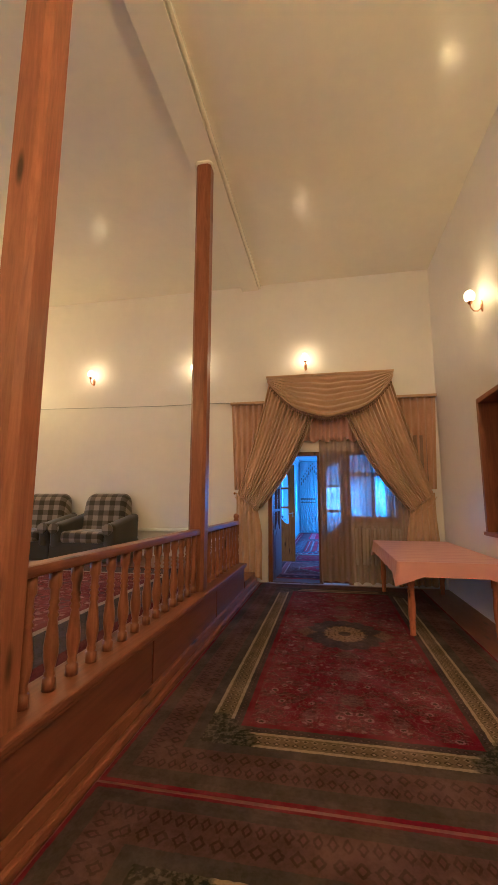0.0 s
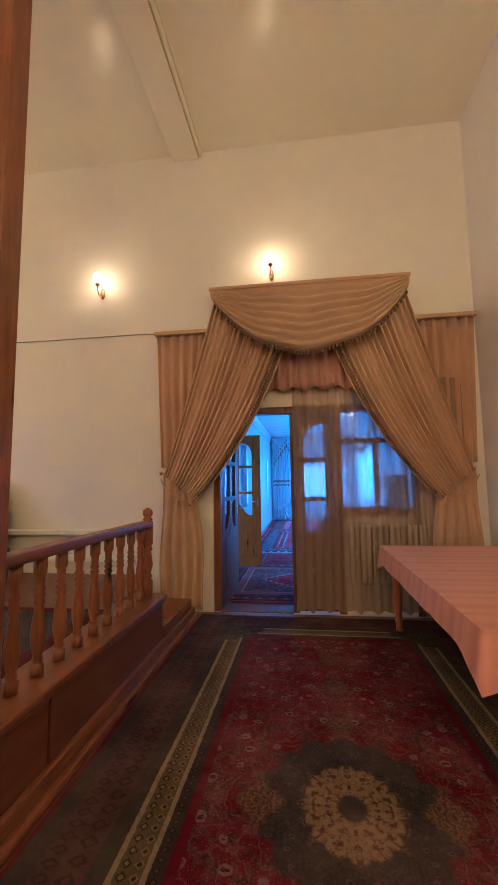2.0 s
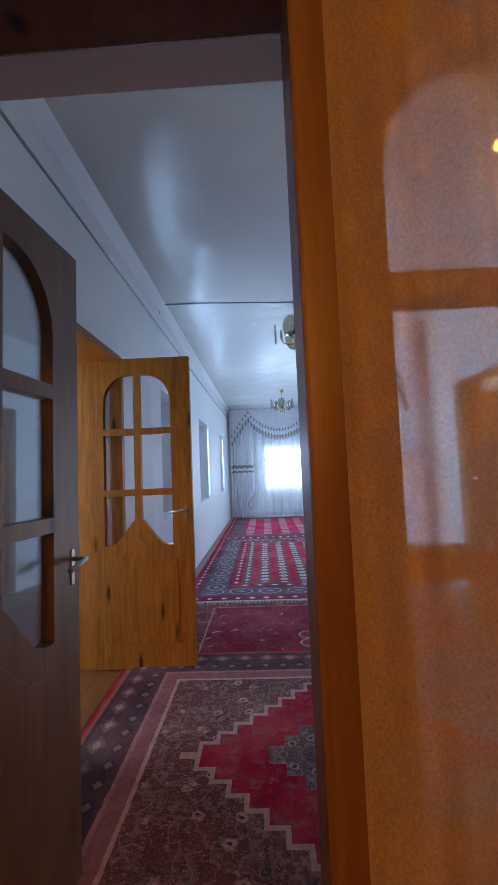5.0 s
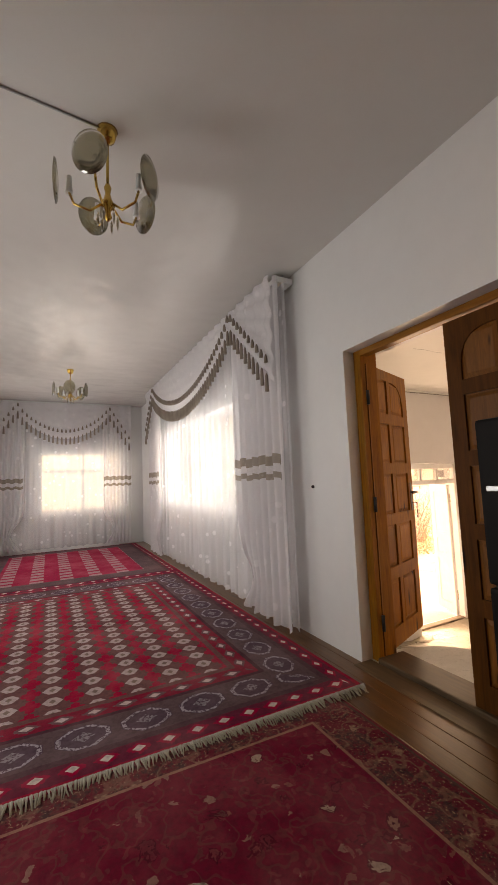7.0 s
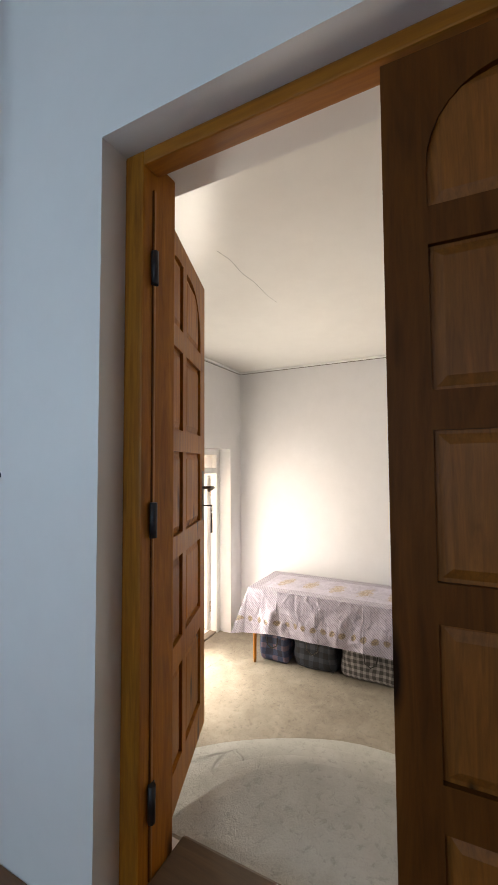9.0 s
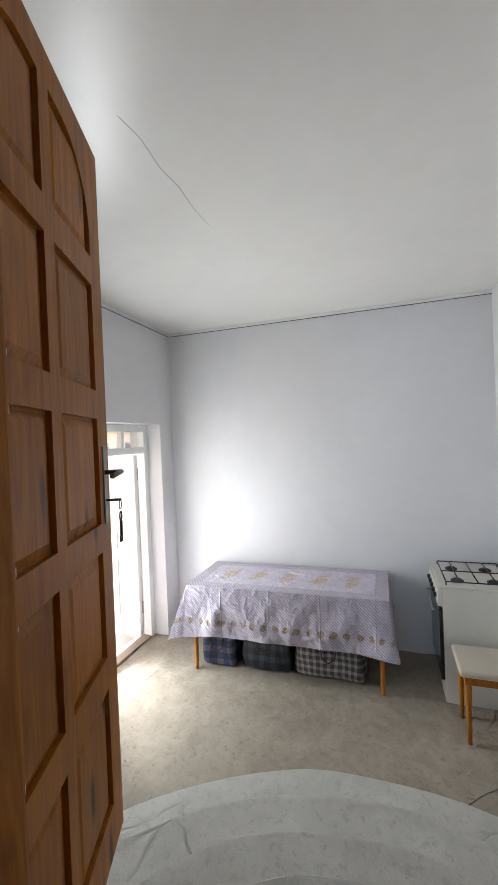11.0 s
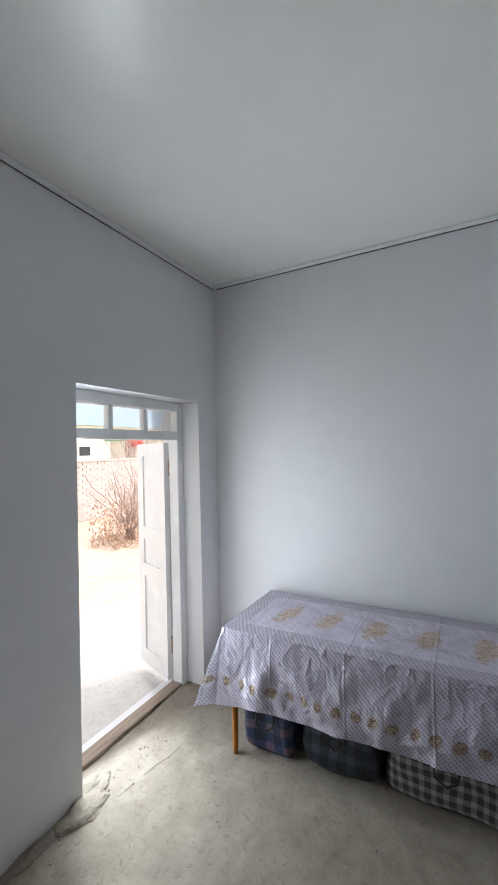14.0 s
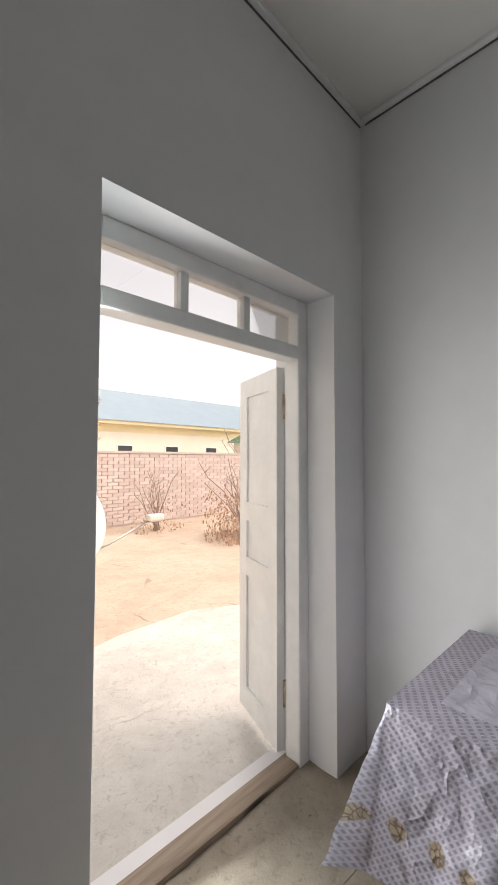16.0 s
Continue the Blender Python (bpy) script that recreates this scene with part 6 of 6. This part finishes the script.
    crease2 = n.m("ABSOLUTE", n.m("SUBTRACT", n.noise(v, 17, 2, 0.5, 0.3), 0.5))
    h = n.m("ADD", n.m("MULTIPLY", n.m("MINIMUM", crease, 0.16), -3.2), n.m("ADD", n.m("MULTIPLY", n.m("MINIMUM", crease2, 0.12), -1.3), n.m("MULTIPLY", folds, 0.25)))
    return n.done(col, 0.34, h, 0.55, 0.02)


KT = (4.66, 9.83, 5.34, 11.47)
KTZ = -0.07
m0 = pose(5.0, 10.65, KTZ)
kt = thing("kitchen_table", "simple table with slim wooden legs", "table")
part("tabletop", box(bm_new(), KT[0] + 0.01, KT[1] + 0.01, KTZ - 0.03, KT[2], KT[3] - 0.01, KTZ - 0.003, 0.003), M["door_pine"], kt)
part("apron", box(bm_new(), KT[0] + 0.06, KT[1] + 0.06, KTZ - 0.11, KT[2] - 0.06, KT[3] - 0.06, KTZ - 0.03), M["door_pine"], kt)
lg = None
for lx, ly in ((KT[0] + 0.02, KT[3] - 0.06), (KT[0] + 0.03, KT[1] + 0.06), (KT[2] - 0.05, KT[3] - 0.06), (KT[2] - 0.05, KT[1] + 0.06)):
    h = KTZ - 0.03 - KZ0
    if lg is None:
        lg = part("leg", lathe(bm_new(), [(0.013, -0.006), (0.016, 0.03), (0.022, h)], 12), M["door_pine"], kt, m=pose(lx, ly, KZ0))
    else:
        share(lg, kt, pose(lx, ly, KZ0))
bm = draped(bm_new(), KT[0] - 5.0, KT[1] - 10.65, KT[2] - 5.0, KT[3] - 10.65, 0.0, 0.40, 0.03, 7, 0.034, 0.03, 0.11)
bm.normal_update()
solid("tablecloth", bm, lilac_cloth(), "lilac lattice-patterned oilcloth with golden flowers", "tablecloth", m=m0)


def plaid_bag(name, c1, c2, c3, pitch):
    n = Nodes(name)
    x, y, z = n.xyz(n.obj())
    a = n.m("LESS_THAN", n.m("FRACT", n.m("DIVIDE", n.m("ADD", y, x), pitch)), 0.45)
    b = n.m("LESS_THAN", n.m("FRACT", n.m("DIVIDE", z, pitch)), 0.45)
    col = n.ramp(n.m("DIVIDE", n.m("ADD", a, b), 2.0), [(0.0, c1), (0.4, c2), (0.9, c3)], "CONSTANT")
    return n.done(col, 0.45, n.noise(n.obj(), 14, 4), 0.6, 0.02)


def bag(x0, y0, x1, y1, h, material, label, seed):
    b = cushion(bm_new(), x0, y0, KZ0 - 0.004, x1, y1, KZ0 + h, 0.06)
    bmesh.ops.subdivide_edges(b, edges=b.edges[:], cuts=3, use_grid_fill=True)
    for v in b.verts:
        v.co += Vector((noise.noise(v.co * 6 + Vector((seed, 0, 0))), noise.noise(v.co * 6 + Vector((0, seed, 0))), noise.noise(v.co * 7) * (v.co.z > KZ0 + 0.1))) * 0.03
        v.co.z = max(v.co.z, KZ0 - 0.004)
    t = thing("storage_bag", label, "bag", group="bags under the table")
    part("sack", b, material, t)
    yc = (y0 + y1) / 2
    part("strap", tube(bm_new(), [(x0 - 0.012, yc + 0.06, KZ0 + h * 0.85), (x0 - 0.022, yc + 0.05, KZ0 + h * 0.6), (x0 - 0.026, yc, KZ0 + h * 0.5), (x0 - 0.022, yc - 0.05, KZ0 + h * 0.6), (x0 - 0.012, yc - 0.06, KZ0 + h * 0.85)], 0.006, 6), M["dark_cloth"], t)


bag(4.74, 11.08, 5.20, 11.40, 0.30, plaid_bag("blue_plaid", (0.012, 0.018, 0.045), (0.03, 0.05, 0.11), (0.14, 0.10, 0.14), 0.11), "bulging blue plaid bag under the table", 1)
bag(4.76, 10.62, 5.20, 11.05, 0.32, plaid_bag("dark_plaid", (0.01, 0.012, 0.016), (0.022, 0.03, 0.045), (0.05, 0.06, 0.08), 0.10), "bulging black and blue plaid bag under the table", 5)
bag(4.78, 10.02, 5.20, 10.58, 0.30, plaid_bag("grey_plaid", (0.05, 0.045, 0.042), (0.17, 0.155, 0.15), (0.33, 0.31, 0.30), 0.055), "checked grey bag under the table", 9)

st = thing("gas_stove", "old white gas stove with black grates", "stove")
SX0, SX1, SY0, SY1, SZ = 4.72, 5.28, 8.96, 9.48, 0.03
M["enamel"] = paint("white_enamel", (0.66, 0.64, 0.58), 0.3, 0.08, 0.05)
M["black_glass"] = plain("black_oven_glass", (0.012, 0.012, 0.014), 0.12)
part("body", box(bm_new(), SX0, SY0, KZ0 - 0.004, SX1, SY1 - 0.02, SZ, 0.008), M["enamel"], st)
part("hob", box(bm_new(), SX0 - 0.004, SY0, SZ, SX1 + 0.004, SY1, SZ + 0.018, 0.006), M["enamel"], st)
part("control_panel", box(bm_new(), SX0 + 0.003, SY1 - 0.02, SZ - 0.13, SX1 - 0.003, SY1 + 0.012, SZ - 0.01, 0.006), M["enamel"], st)
for k in range(5):
    part("knob", lathe(bm_new(), [(0.02, 0), (0.018, 0.018), (0.012, 0.022)], 12, pose(SX0 + 0.08 + 0.1 * k, SY1 + 0.012, SZ - 0.07, -90)), M["black_glass"], st, "black control knob")
dr = part("oven_door", box(bm_new(), SX0 + 0.006, SY1 - 0.019, KZ0 + 0.16, SX1 - 0.006, SY1 + 0.006, SZ - 0.14, 0.006), M["black_glass"], st, "black glass oven door")
part("oven_handle", tube(bm_new(), [(SX0 + 0.06, SY1 + 0.006, SZ - 0.18), (SX0 + 0.06, SY1 + 0.04, SZ - 0.18), (SX1 - 0.06, SY1 + 0.04, SZ - 0.18), (SX1 - 0.06, SY1 + 0.006, SZ - 0.18)], 0.008), M["steel"], dr)
for bx_, by_ in ((4.86, 9.10), (5.14, 9.10), (4.86, 9.34), (5.14, 9.34)):
    part("burner", lathe(bm_new(), [(0.045, 0), (0.045, 0.008), (0.03, 0.012), (0.028, 0.018), (0.01, 0.02)], 16, pose(bx_, by_, SZ + 0.018)), M["iron"], st)
gr = bm_new()
zg = SZ + 0.045
for x in (SX0 + 0.03, 5.0, SX1 - 0.03):
    tube(gr, [(x, SY0 + 0.03, zg), (x, SY1 - 0.05, zg)], 0.005, 6)
for yv in (SY0 + 0.03, 9.10, 9.22, 9.34, SY1 - 0.05):
    tube(gr, [(SX0 + 0.03, yv, zg), (SX1 - 0.03, yv, zg)], 0.005, 6)
for x in (SX0 + 0.03, SX1 - 0.03):
    for yv in (SY0 + 0.03, SY1 - 0.05):
        tube(gr, [(x, yv, zg), (x, yv, SZ + 0.016)], 0.005, 6)
part("grate", gr, M["iron"], st, "black wire pan grate")

stool = thing("stool", "wooden stool with a pale padded seat", "stool")
part("seat", cushion(bm_new(), 4.28, 9.03, -0.355, 4.64, 9.43, -0.315, 0.018), cloth("cream_vinyl", (0.50, 0.44, 0.34), (0.42, 0.36, 0.28), 300, 0.45), stool)
part("seat_frame", box(bm_new(), 4.31, 9.06, -0.41, 4.61, 9.40, -0.355, 0.004), M["door_pine"], stool)
lgs = None
for lx, ly in ((4.33, 9.38), (4.59, 9.38), (4.33, 9.08), (4.59, 9.08)):
    if lgs is None:
        lgs = part("leg", lathe(bm_new(), [(0.012, -0.006), (0.020, 0.30), (0.021, 0.40)], 10), M["door_pine"], stool, m=pose(lx, ly, KZ0))
    else:
        share(lgs, stool, pose(lx, ly, KZ0))

# broken plaster at the door's corner, and the open joint in the concrete along the threshold
lump = bm_new()
for cx_, cy_, rx_, ry_, h_, sd in ((4.00, 11.90, 0.16, 0.10, 0.05, 1), (4.13, 11.98, 0.12, 0.09, 0.04, 4), (3.76, 11.92, 0.16, 0.045, 0.04, 7)):
    t = bmesh.new()
    bmesh.ops.create_icosphere(t, subdivisions=4, radius=1.0)
    for q in t.verts:
        k = 1 + 0.25 * noise.noise(q.co * 1.6 + Vector((sd, 0, 0))) + 0.08 * noise.noise(q.co * 7 + Vector((0, sd, 0)))
        q.co = Vector((cx_ + q.co.x * rx_ * k, cy_ + q.co.y * ry_ * k, KZ0 - 0.018 + max(-0.01, q.co.z * h_ * k)))
    merge(lump, t)
solid("plaster_rubble", lump, M["concrete"], "broken grey plaster at the foot of the wall", "rubble", kind="stuff")


def crack_line(x0, y0, x1, y1, seed, wide):
    bm = bm_new()
    pts = []
    for k in range(15):
        u = k / 14
        x, y = x0 + (x1 - x0) * u, y0 + (y1 - y0) * u + 0.035 * noise.noise((u * 5, seed, 0)) + 0.012 * noise.noise((u * 17, seed, 2))
        pts.append((x, y, kitchen_floor((x - KX0) / (KX1 - KX0), (y - KY0) / (12.11 - KY0))[2] + 0.0005))
    for i in range(14):
        tube(bm, pts[i:i + 2], wide * (0.35 + 0.5 * abs(noise.noise((i * 0.9, seed, 4)))), 5)
    return bm


fck = thing("floor_cracks", "dark open cracks in the concrete floor", "crack", kind="structure")
part("crack", crack_line(4.15, 11.80, 5.32, 11.62, 3, 0.0025), M["joint"], fck)
part("crack", crack_line(3.62, 9.75, 4.25, 9.05, 8, 0.007), M["joint"], fck)
part("crack", crack_line(2.9, 11.40, 3.75, 10.35, 12, 0.004), M["joint"], fck)

rb = thing("floor_debris", "grey crumbs of plaster and dust along the wall foot", "debris", kind="stuff")
cr = bm_new()
rnd = random.Random(21)
for k in range(420):
    if k < 240:
        x, y = rnd.uniform(KX0 + 1.2, 4.15), KY1 - abs(rnd.gauss(0, 0.10)) - 0.012
    elif k < 330:
        x, y = rnd.uniform(4.15, 5.0), KY1 - abs(rnd.gauss(0, 0.16)) + 0.05
    else:
        x, y = rnd.gauss(4.1, 0.35), rnd.gauss(11.2, 0.45)
    y = min(y, KY1 - 0.012)
    r = 0.0015 + 0.006 * rnd.random() ** 4
    if math.hypot(x - KX0, y - 9.9) < 1.66:
        continue
    t = bmesh.new()
    bmesh.ops.create_icosphere(t, subdivisions=1, radius=r)
    for q in t.verts:
        q.co *= rnd.uniform(0.7, 1.25)
    t.transform(pose(x, y, KZ0 + r * 0.35, rnd.uniform(0, 360), rnd.uniform(0, 360), 0))
    merge(cr, t)
part("crumbs", cr, M["concrete"], rb)

# ---- yard ----


def gz(x, y):
    d = max(0.0, math.hypot(x - 4.6, y - 12.3) - 3.0)
    return GROUND + (0.05 * noise.noise((x * 0.5, y * 0.5, 0)) + 0.02 * noise.noise((x * 2, y * 2, 1))) * min(1, d / 2)


bm = sheet(bm_new(), lambda u, v: (lambda x, y: (x, y, gz(x, y) if abs(x) < 60 and abs(y) < 60 else GROUND))(math.copysign(abs(2 * u - 1) ** 3.2 * 900, u - 0.5) + 8, math.copysign(abs(2 * v - 1) ** 3.2 * 900, v - 0.5) + 15), 130, 130)
solid("ground", bm, M["earth"], "bare brown earth of the yard", "ground", kind="structure")
n = 26
pts = [(3.0, 12.3), (7.6, 12.3), (7.4, 13.35), (6.6, 13.8), (5.95, 14.12), (5.2, 14.08), (4.4, 13.85), (3.0, 13.6)]
solid("doorstep_apron", prism(bm_new(), pts, GROUND - 0.03, GROUND + 0.035, None, 0.01), M["apron"], "pale cracked concrete apron outside the door", "pavement", kind="structure")

yw = thing("yard_wall", "low pinkish brick yard wall with render patches", "wall", kind="structure")
M["mortar"] = concrete("mud_mortar", (0.50, 0.42, 0.39), (0.60, 0.53, 0.49), 0.95, 2.0)
WY = 19.4
part("core", box(bm_new(), -2.0, WY + 0.02, GROUND - 0.1, 26.0, WY + 0.24, 0.74, 0.0), M["mortar"], yw)
part("coping", box(bm_new(), -2.0, WY - 0.02, 0.74, 26.0, WY + 0.28, 0.80, 0.01), M["mortar"], yw)


def brick_mat():
    n = Nodes("pink_brick")
    r = n.node("ObjectInfo").outputs["Random"]
    g = n.node("NewGeometry").outputs["Random Per Island"]
    f = n.m("FRACT", n.m("ADD", r, g))
    col = n.ramp(f, [(0.0, (0.58, 0.47, 0.44)), (0.5, (0.64, 0.54, 0.51)), (1.0, (0.69, 0.61, 0.58))])
    return n.done(n.mix(n.m("MULTIPLY", n.noise(n.obj(), 12, 5), 0.35), col, (0.55, 0.45, 0.42)), 0.95, n.noise(n.obj(), 40, 4), 0.4, 0.01)


M["brick"] = brick_mat()
far = bm_new()
for row in range(20):
    z = GROUND + 0.03 + row * 0.079
    x = 2.0 - (row % 2) * 0.13
    while x < 18.0:
        jig = random.uniform(-0.006, 0.006)
        vs = [(x, WY + jig, z), (x + 0.245, WY + jig, z), (x + 0.245, WY + jig, z + 0.066), (x, WY + jig, z + 0.066)]
        f0 = [far.verts.new(p) for p in vs]
        b0 = [far.verts.new((p[0], WY + 0.03, p[2])) for p in vs]
        far.faces.new(f0)
        for i in range(4):
            far.faces.new((f0[i], b0[i], b0[(i + 1) % 4], f0[(i + 1) % 4]))
        x += 0.26
tagged(part("bricks", far, M["brick"], yw, "weathered pink bricks"), kind="stuff")

hs = thing("neighbour_house", "low yellow house with a pale blue roof", "house")
M["yellow"] = paint("yellow_render", (0.78, 0.70, 0.48), 0.8, 0.06, 0.2)
M["cream"] = paint("pale_cream_render", (0.80, 0.77, 0.68), 0.8, 0.06, 0.2)
M["roof"] = paint("blue_sheet_roof", (0.20, 0.28, 0.34), 0.6, 0.06, 0.1)
M["dark_pane"] = plain("dark_window", (0.05, 0.06, 0.07), 0.15)
hy, hx0, hx1 = 34.0, 12.5, 46.0
part("wall", box(bm_new(), hx0, hy, GROUND, hx1, hy + 9, 2.30), M["cream"], hs, "pale cream rendered wall")
part("frieze", box(bm_new(), hx0 - 0.02, hy - 0.02, 2.30, hx1 + 0.02, hy + 9.02, 2.75), M["yellow"], hs, "yellow band under the eaves")
part("eave_board", box(bm_new(), hx0 - 0.5, hy - 0.6, 2.75, hx1 + 0.5, hy + 9.6, 2.95, 0.02), M["yellow"], hs)
part("roof", prism(bm_new(), [(-0.7, 2.95), (9.7, 2.95), (4.5, 5.6)], hx0 - 5.0, hx1 + 0.6, Matrix(((0, 0, 1, 0), (1, 0, 0, hy), (0, 1, 0, 0), (0, 0, 0, 1)))), M["roof"], hs)
for k in range(7):
    wx = 15.0 + 3.4 * k
    wd = part("window", box(bm_new(), wx, hy - 0.04, 0.75, wx + 1.1, hy + 0.03, 1.55, 0.02), M["white_wood"], hs)
    part("pane", box(bm_new(), wx + 0.08, hy - 0.05, 0.83, wx + 1.02, hy - 0.035, 1.47), M["dark_pane"], wd)

sd_ = thing("shed", "small pale shed with a green roof", "shed")
M["green_roof"] = paint("green_sheet_roof", (0.16, 0.36, 0.24), 0.6, 0.08, 0.1)
M["red_paint"] = paint("faded_red_paint", (0.50, 0.07, 0.05), 0.6, 0.1, 0.1)
part("wall", box(bm_new(), 21.9, 28.6, GROUND, 24.5, 31.0, 1.75), M["cream"], sd_)
part("roof", prism(bm_new(), [(-0.3, 1.75), (2.7, 1.75), (1.2, 2.3)], 21.5, 24.8, Matrix(((0, 0, 1, 0), (1, 0, 0, 28.6), (0, 1, 0, 0), (0, 0, 0, 1)))), M["green_roof"], sd_)
tk = thing("water_tank", "faded red tank on a stand by the shed", "tank")
part("drum", lathe(bm_new(), [(0.40, 0.0), (0.45, 0.02), (0.45, 0.48), (0.40, 0.50)], 20, pose(20.7, 27.6, 1.30)), M["red_paint"], tk)
part("stand", box(bm_new(), 20.4, 27.3, GROUND - 0.05, 21.0, 27.9, 1.30), M["mortar"], tk)

M["bark"] = wood("grey_bark", (0.44, 0.34, 0.30), (0.28, 0.21, 0.18), 0.9, False)
M["twig"] = plain("thin_twigs", (0.60, 0.50, 0.46), 0.9)
M["dry_leaf"] = cloth("dry_leaves", (0.55, 0.36, 0.25), (0.44, 0.28, 0.19), 60)


def shrub(name, x, y, h, spread, seed, label, stems=16, leaves=0):
    rnd = random.Random(seed)
    t = thing(name, label, "tree" if h > 2 else "shrub")
    st_, tw = bm_new(), bm_new()
    for s in range(stems):
        a = rnd.uniform(0, 2 * math.pi)
        lean = rnd.uniform(0.15, 1.0) * spread
        pts = [Vector((x + rnd.uniform(-0.1, 0.1) * spread, y + rnd.uniform(-0.1, 0.1) * spread, gz(x, y) - 0.03))]
        hh = h * rnd.uniform(0.6, 1.0)
        for k in range(1, 6):
            u = k / 5
            pts.append(Vector((x + math.cos(a) * lean * u ** 1.3 + rnd.uniform(-0.05, 0.05) * h, y + math.sin(a) * lean * u ** 1.3 + rnd.uniform(-0.05, 0.05) * h, gz(x, y) + hh * u)))
        tube(st_, pts, 0.012 * h ** 0.7, 5, 0.35)
        for q in range(9):
            k = rnd.randint(1, 4)
            p = pts[k].lerp(pts[k + 1], rnd.random())
            d = Vector((rnd.uniform(-1, 1), rnd.uniform(-1, 1), rnd.uniform(0.0, 1.0))).normalized() * h * rnd.uniform(0.10, 0.26)
            mid = p + d * 0.5 + Vector((rnd.uniform(-1, 1), rnd.uniform(-1, 1), rnd.uniform(-1, 1))) * 0.02 * h
            tube(tw, [p, mid, p + d], 0.0042 * h ** 0.7, 4, 0.4)
            for w in range(2):
                d2 = Vector((rnd.uniform(-1, 1), rnd.uniform(-1, 1), rnd.uniform(-0.2, 1))).normalized() * h * rnd.uniform(0.05, 0.12)
                tube(tw, [mid, mid + d2 * 0.5 + Vector((0, 0, 0.01)), mid + d2], 0.0026 * h ** 0.7, 3, 0.4)
    part("trunk", st_, M["bark"], t)
    part("crown", tw, M["twig"], t, "bare thin twigs")
    if leaves:
        lf = bm_new()
        for k in range(leaves):
            r = spread * math.sqrt(rnd.random()) * 0.9
            a = rnd.uniform(0, 6.28)
            px0, py0 = x + r * math.cos(a), y + r * math.sin(a)
            pz = gz(px0, py0) + 0.02 + rnd.random() ** 2.5 * h * 0.55
            m = Matrix.Translation((px0, py0, pz)) @ Euler((rnd.uniform(0, 6), rnd.uniform(0, 6), rnd.uniform(0, 6))).to_matrix().to_4x4()
            s = rnd.uniform(0.02, 0.045)
            lf.faces.new([lf.verts.new(m @ Vector(p)) for p in ((-s, 0, 0), (0, -s * 0.45, 0.006), (s, 0, 0), (0, s * 0.45, 0.006))])
        tagged(part("leaves", lf, M["dry_leaf"], t, "curled dry brown leaves"), kind="stuff")


shrub("shrub", 8.9, 16.4, 1.5, 0.9, 3, "bare tangled shrub with dry leaves", 26, 1500)
shrub("shrub", 10.2, 17.2, 1.7, 1.1, 8, "bare tangled shrub in the yard", 26, 500)
shrub("shrub", 8.2, 18.4, 1.3, 0.7, 12, "bare thin shrub by the brick wall", 12, 200)
shrub("tree", 7.0, 22.5, 3.2, 1.9, 21, "bare pale tree behind the yard wall", 30)
shrub("tree", 14.6, 22.0, 3.0, 1.6, 31, "bare pale tree behind the yard wall", 24)

dish = thing("satellite_dish", "white satellite dish leaning in the yard", "satellite dish")
DM = pose(5.38, 15.95, -0.14, 70, 0, 20)
part("bowl", lathe(bm_new(), [(0.02, 0.0), (0.2, 0.02), (0.4, 0.075), (0.56, 0.15), (0.565, 0.146), (0.4, 0.066), (0.2, 0.01), (0.02, -0.012)], 32, DM), M["enamel"], dish)
part("arm", tube(bm_new(), [(5.40, 15.9, -0.66), (5.98, 15.88, -0.47), (6.55, 15.86, -0.22)], 0.014), M["steel"], dish)
part("receiver_head", cushion(bm_new(), 6.50, 15.80, -0.25, 6.74, 15.92, -0.15, 0.03), M["enamel"], dish, "pale receiver head on the arm")
part("foot", box(bm_new(), 5.05, 15.90, GROUND - 0.06, 5.65, 16.15, GROUND + 0.25, 0.02), M["iron"], dish)

# ---- floor boards along the walls ----
brd = thing("floor_boards", "worn brown varnished floor boards", "floor", kind="structure")
i = 0
bx0 = RX0 + 0.002
pc = None
while bx0 < RX1 - 0.02:
    w = min(0.108, RX1 - bx0 - 0.002)
    if 1.3 < bx0 + w or bx0 < -0.9:
        if w > 0.1:
            if pc is None:
                pc = part("plank", box(bm_new(), 0, 0, -0.022, 0.1045, 10.26, 0.0, 0.003), M["plank"], brd, m=pose(bx0, 7.0, 0))
            else:
                share(pc, brd, pose(bx0, 7.0, 0))
        else:
            part("plank", box(bm_new(), 0, 0, -0.022, w, 10.26, 0.0, 0.003), M["plank"], brd, m=pose(bx0, 7.0, 0))
    bx0 += 0.108
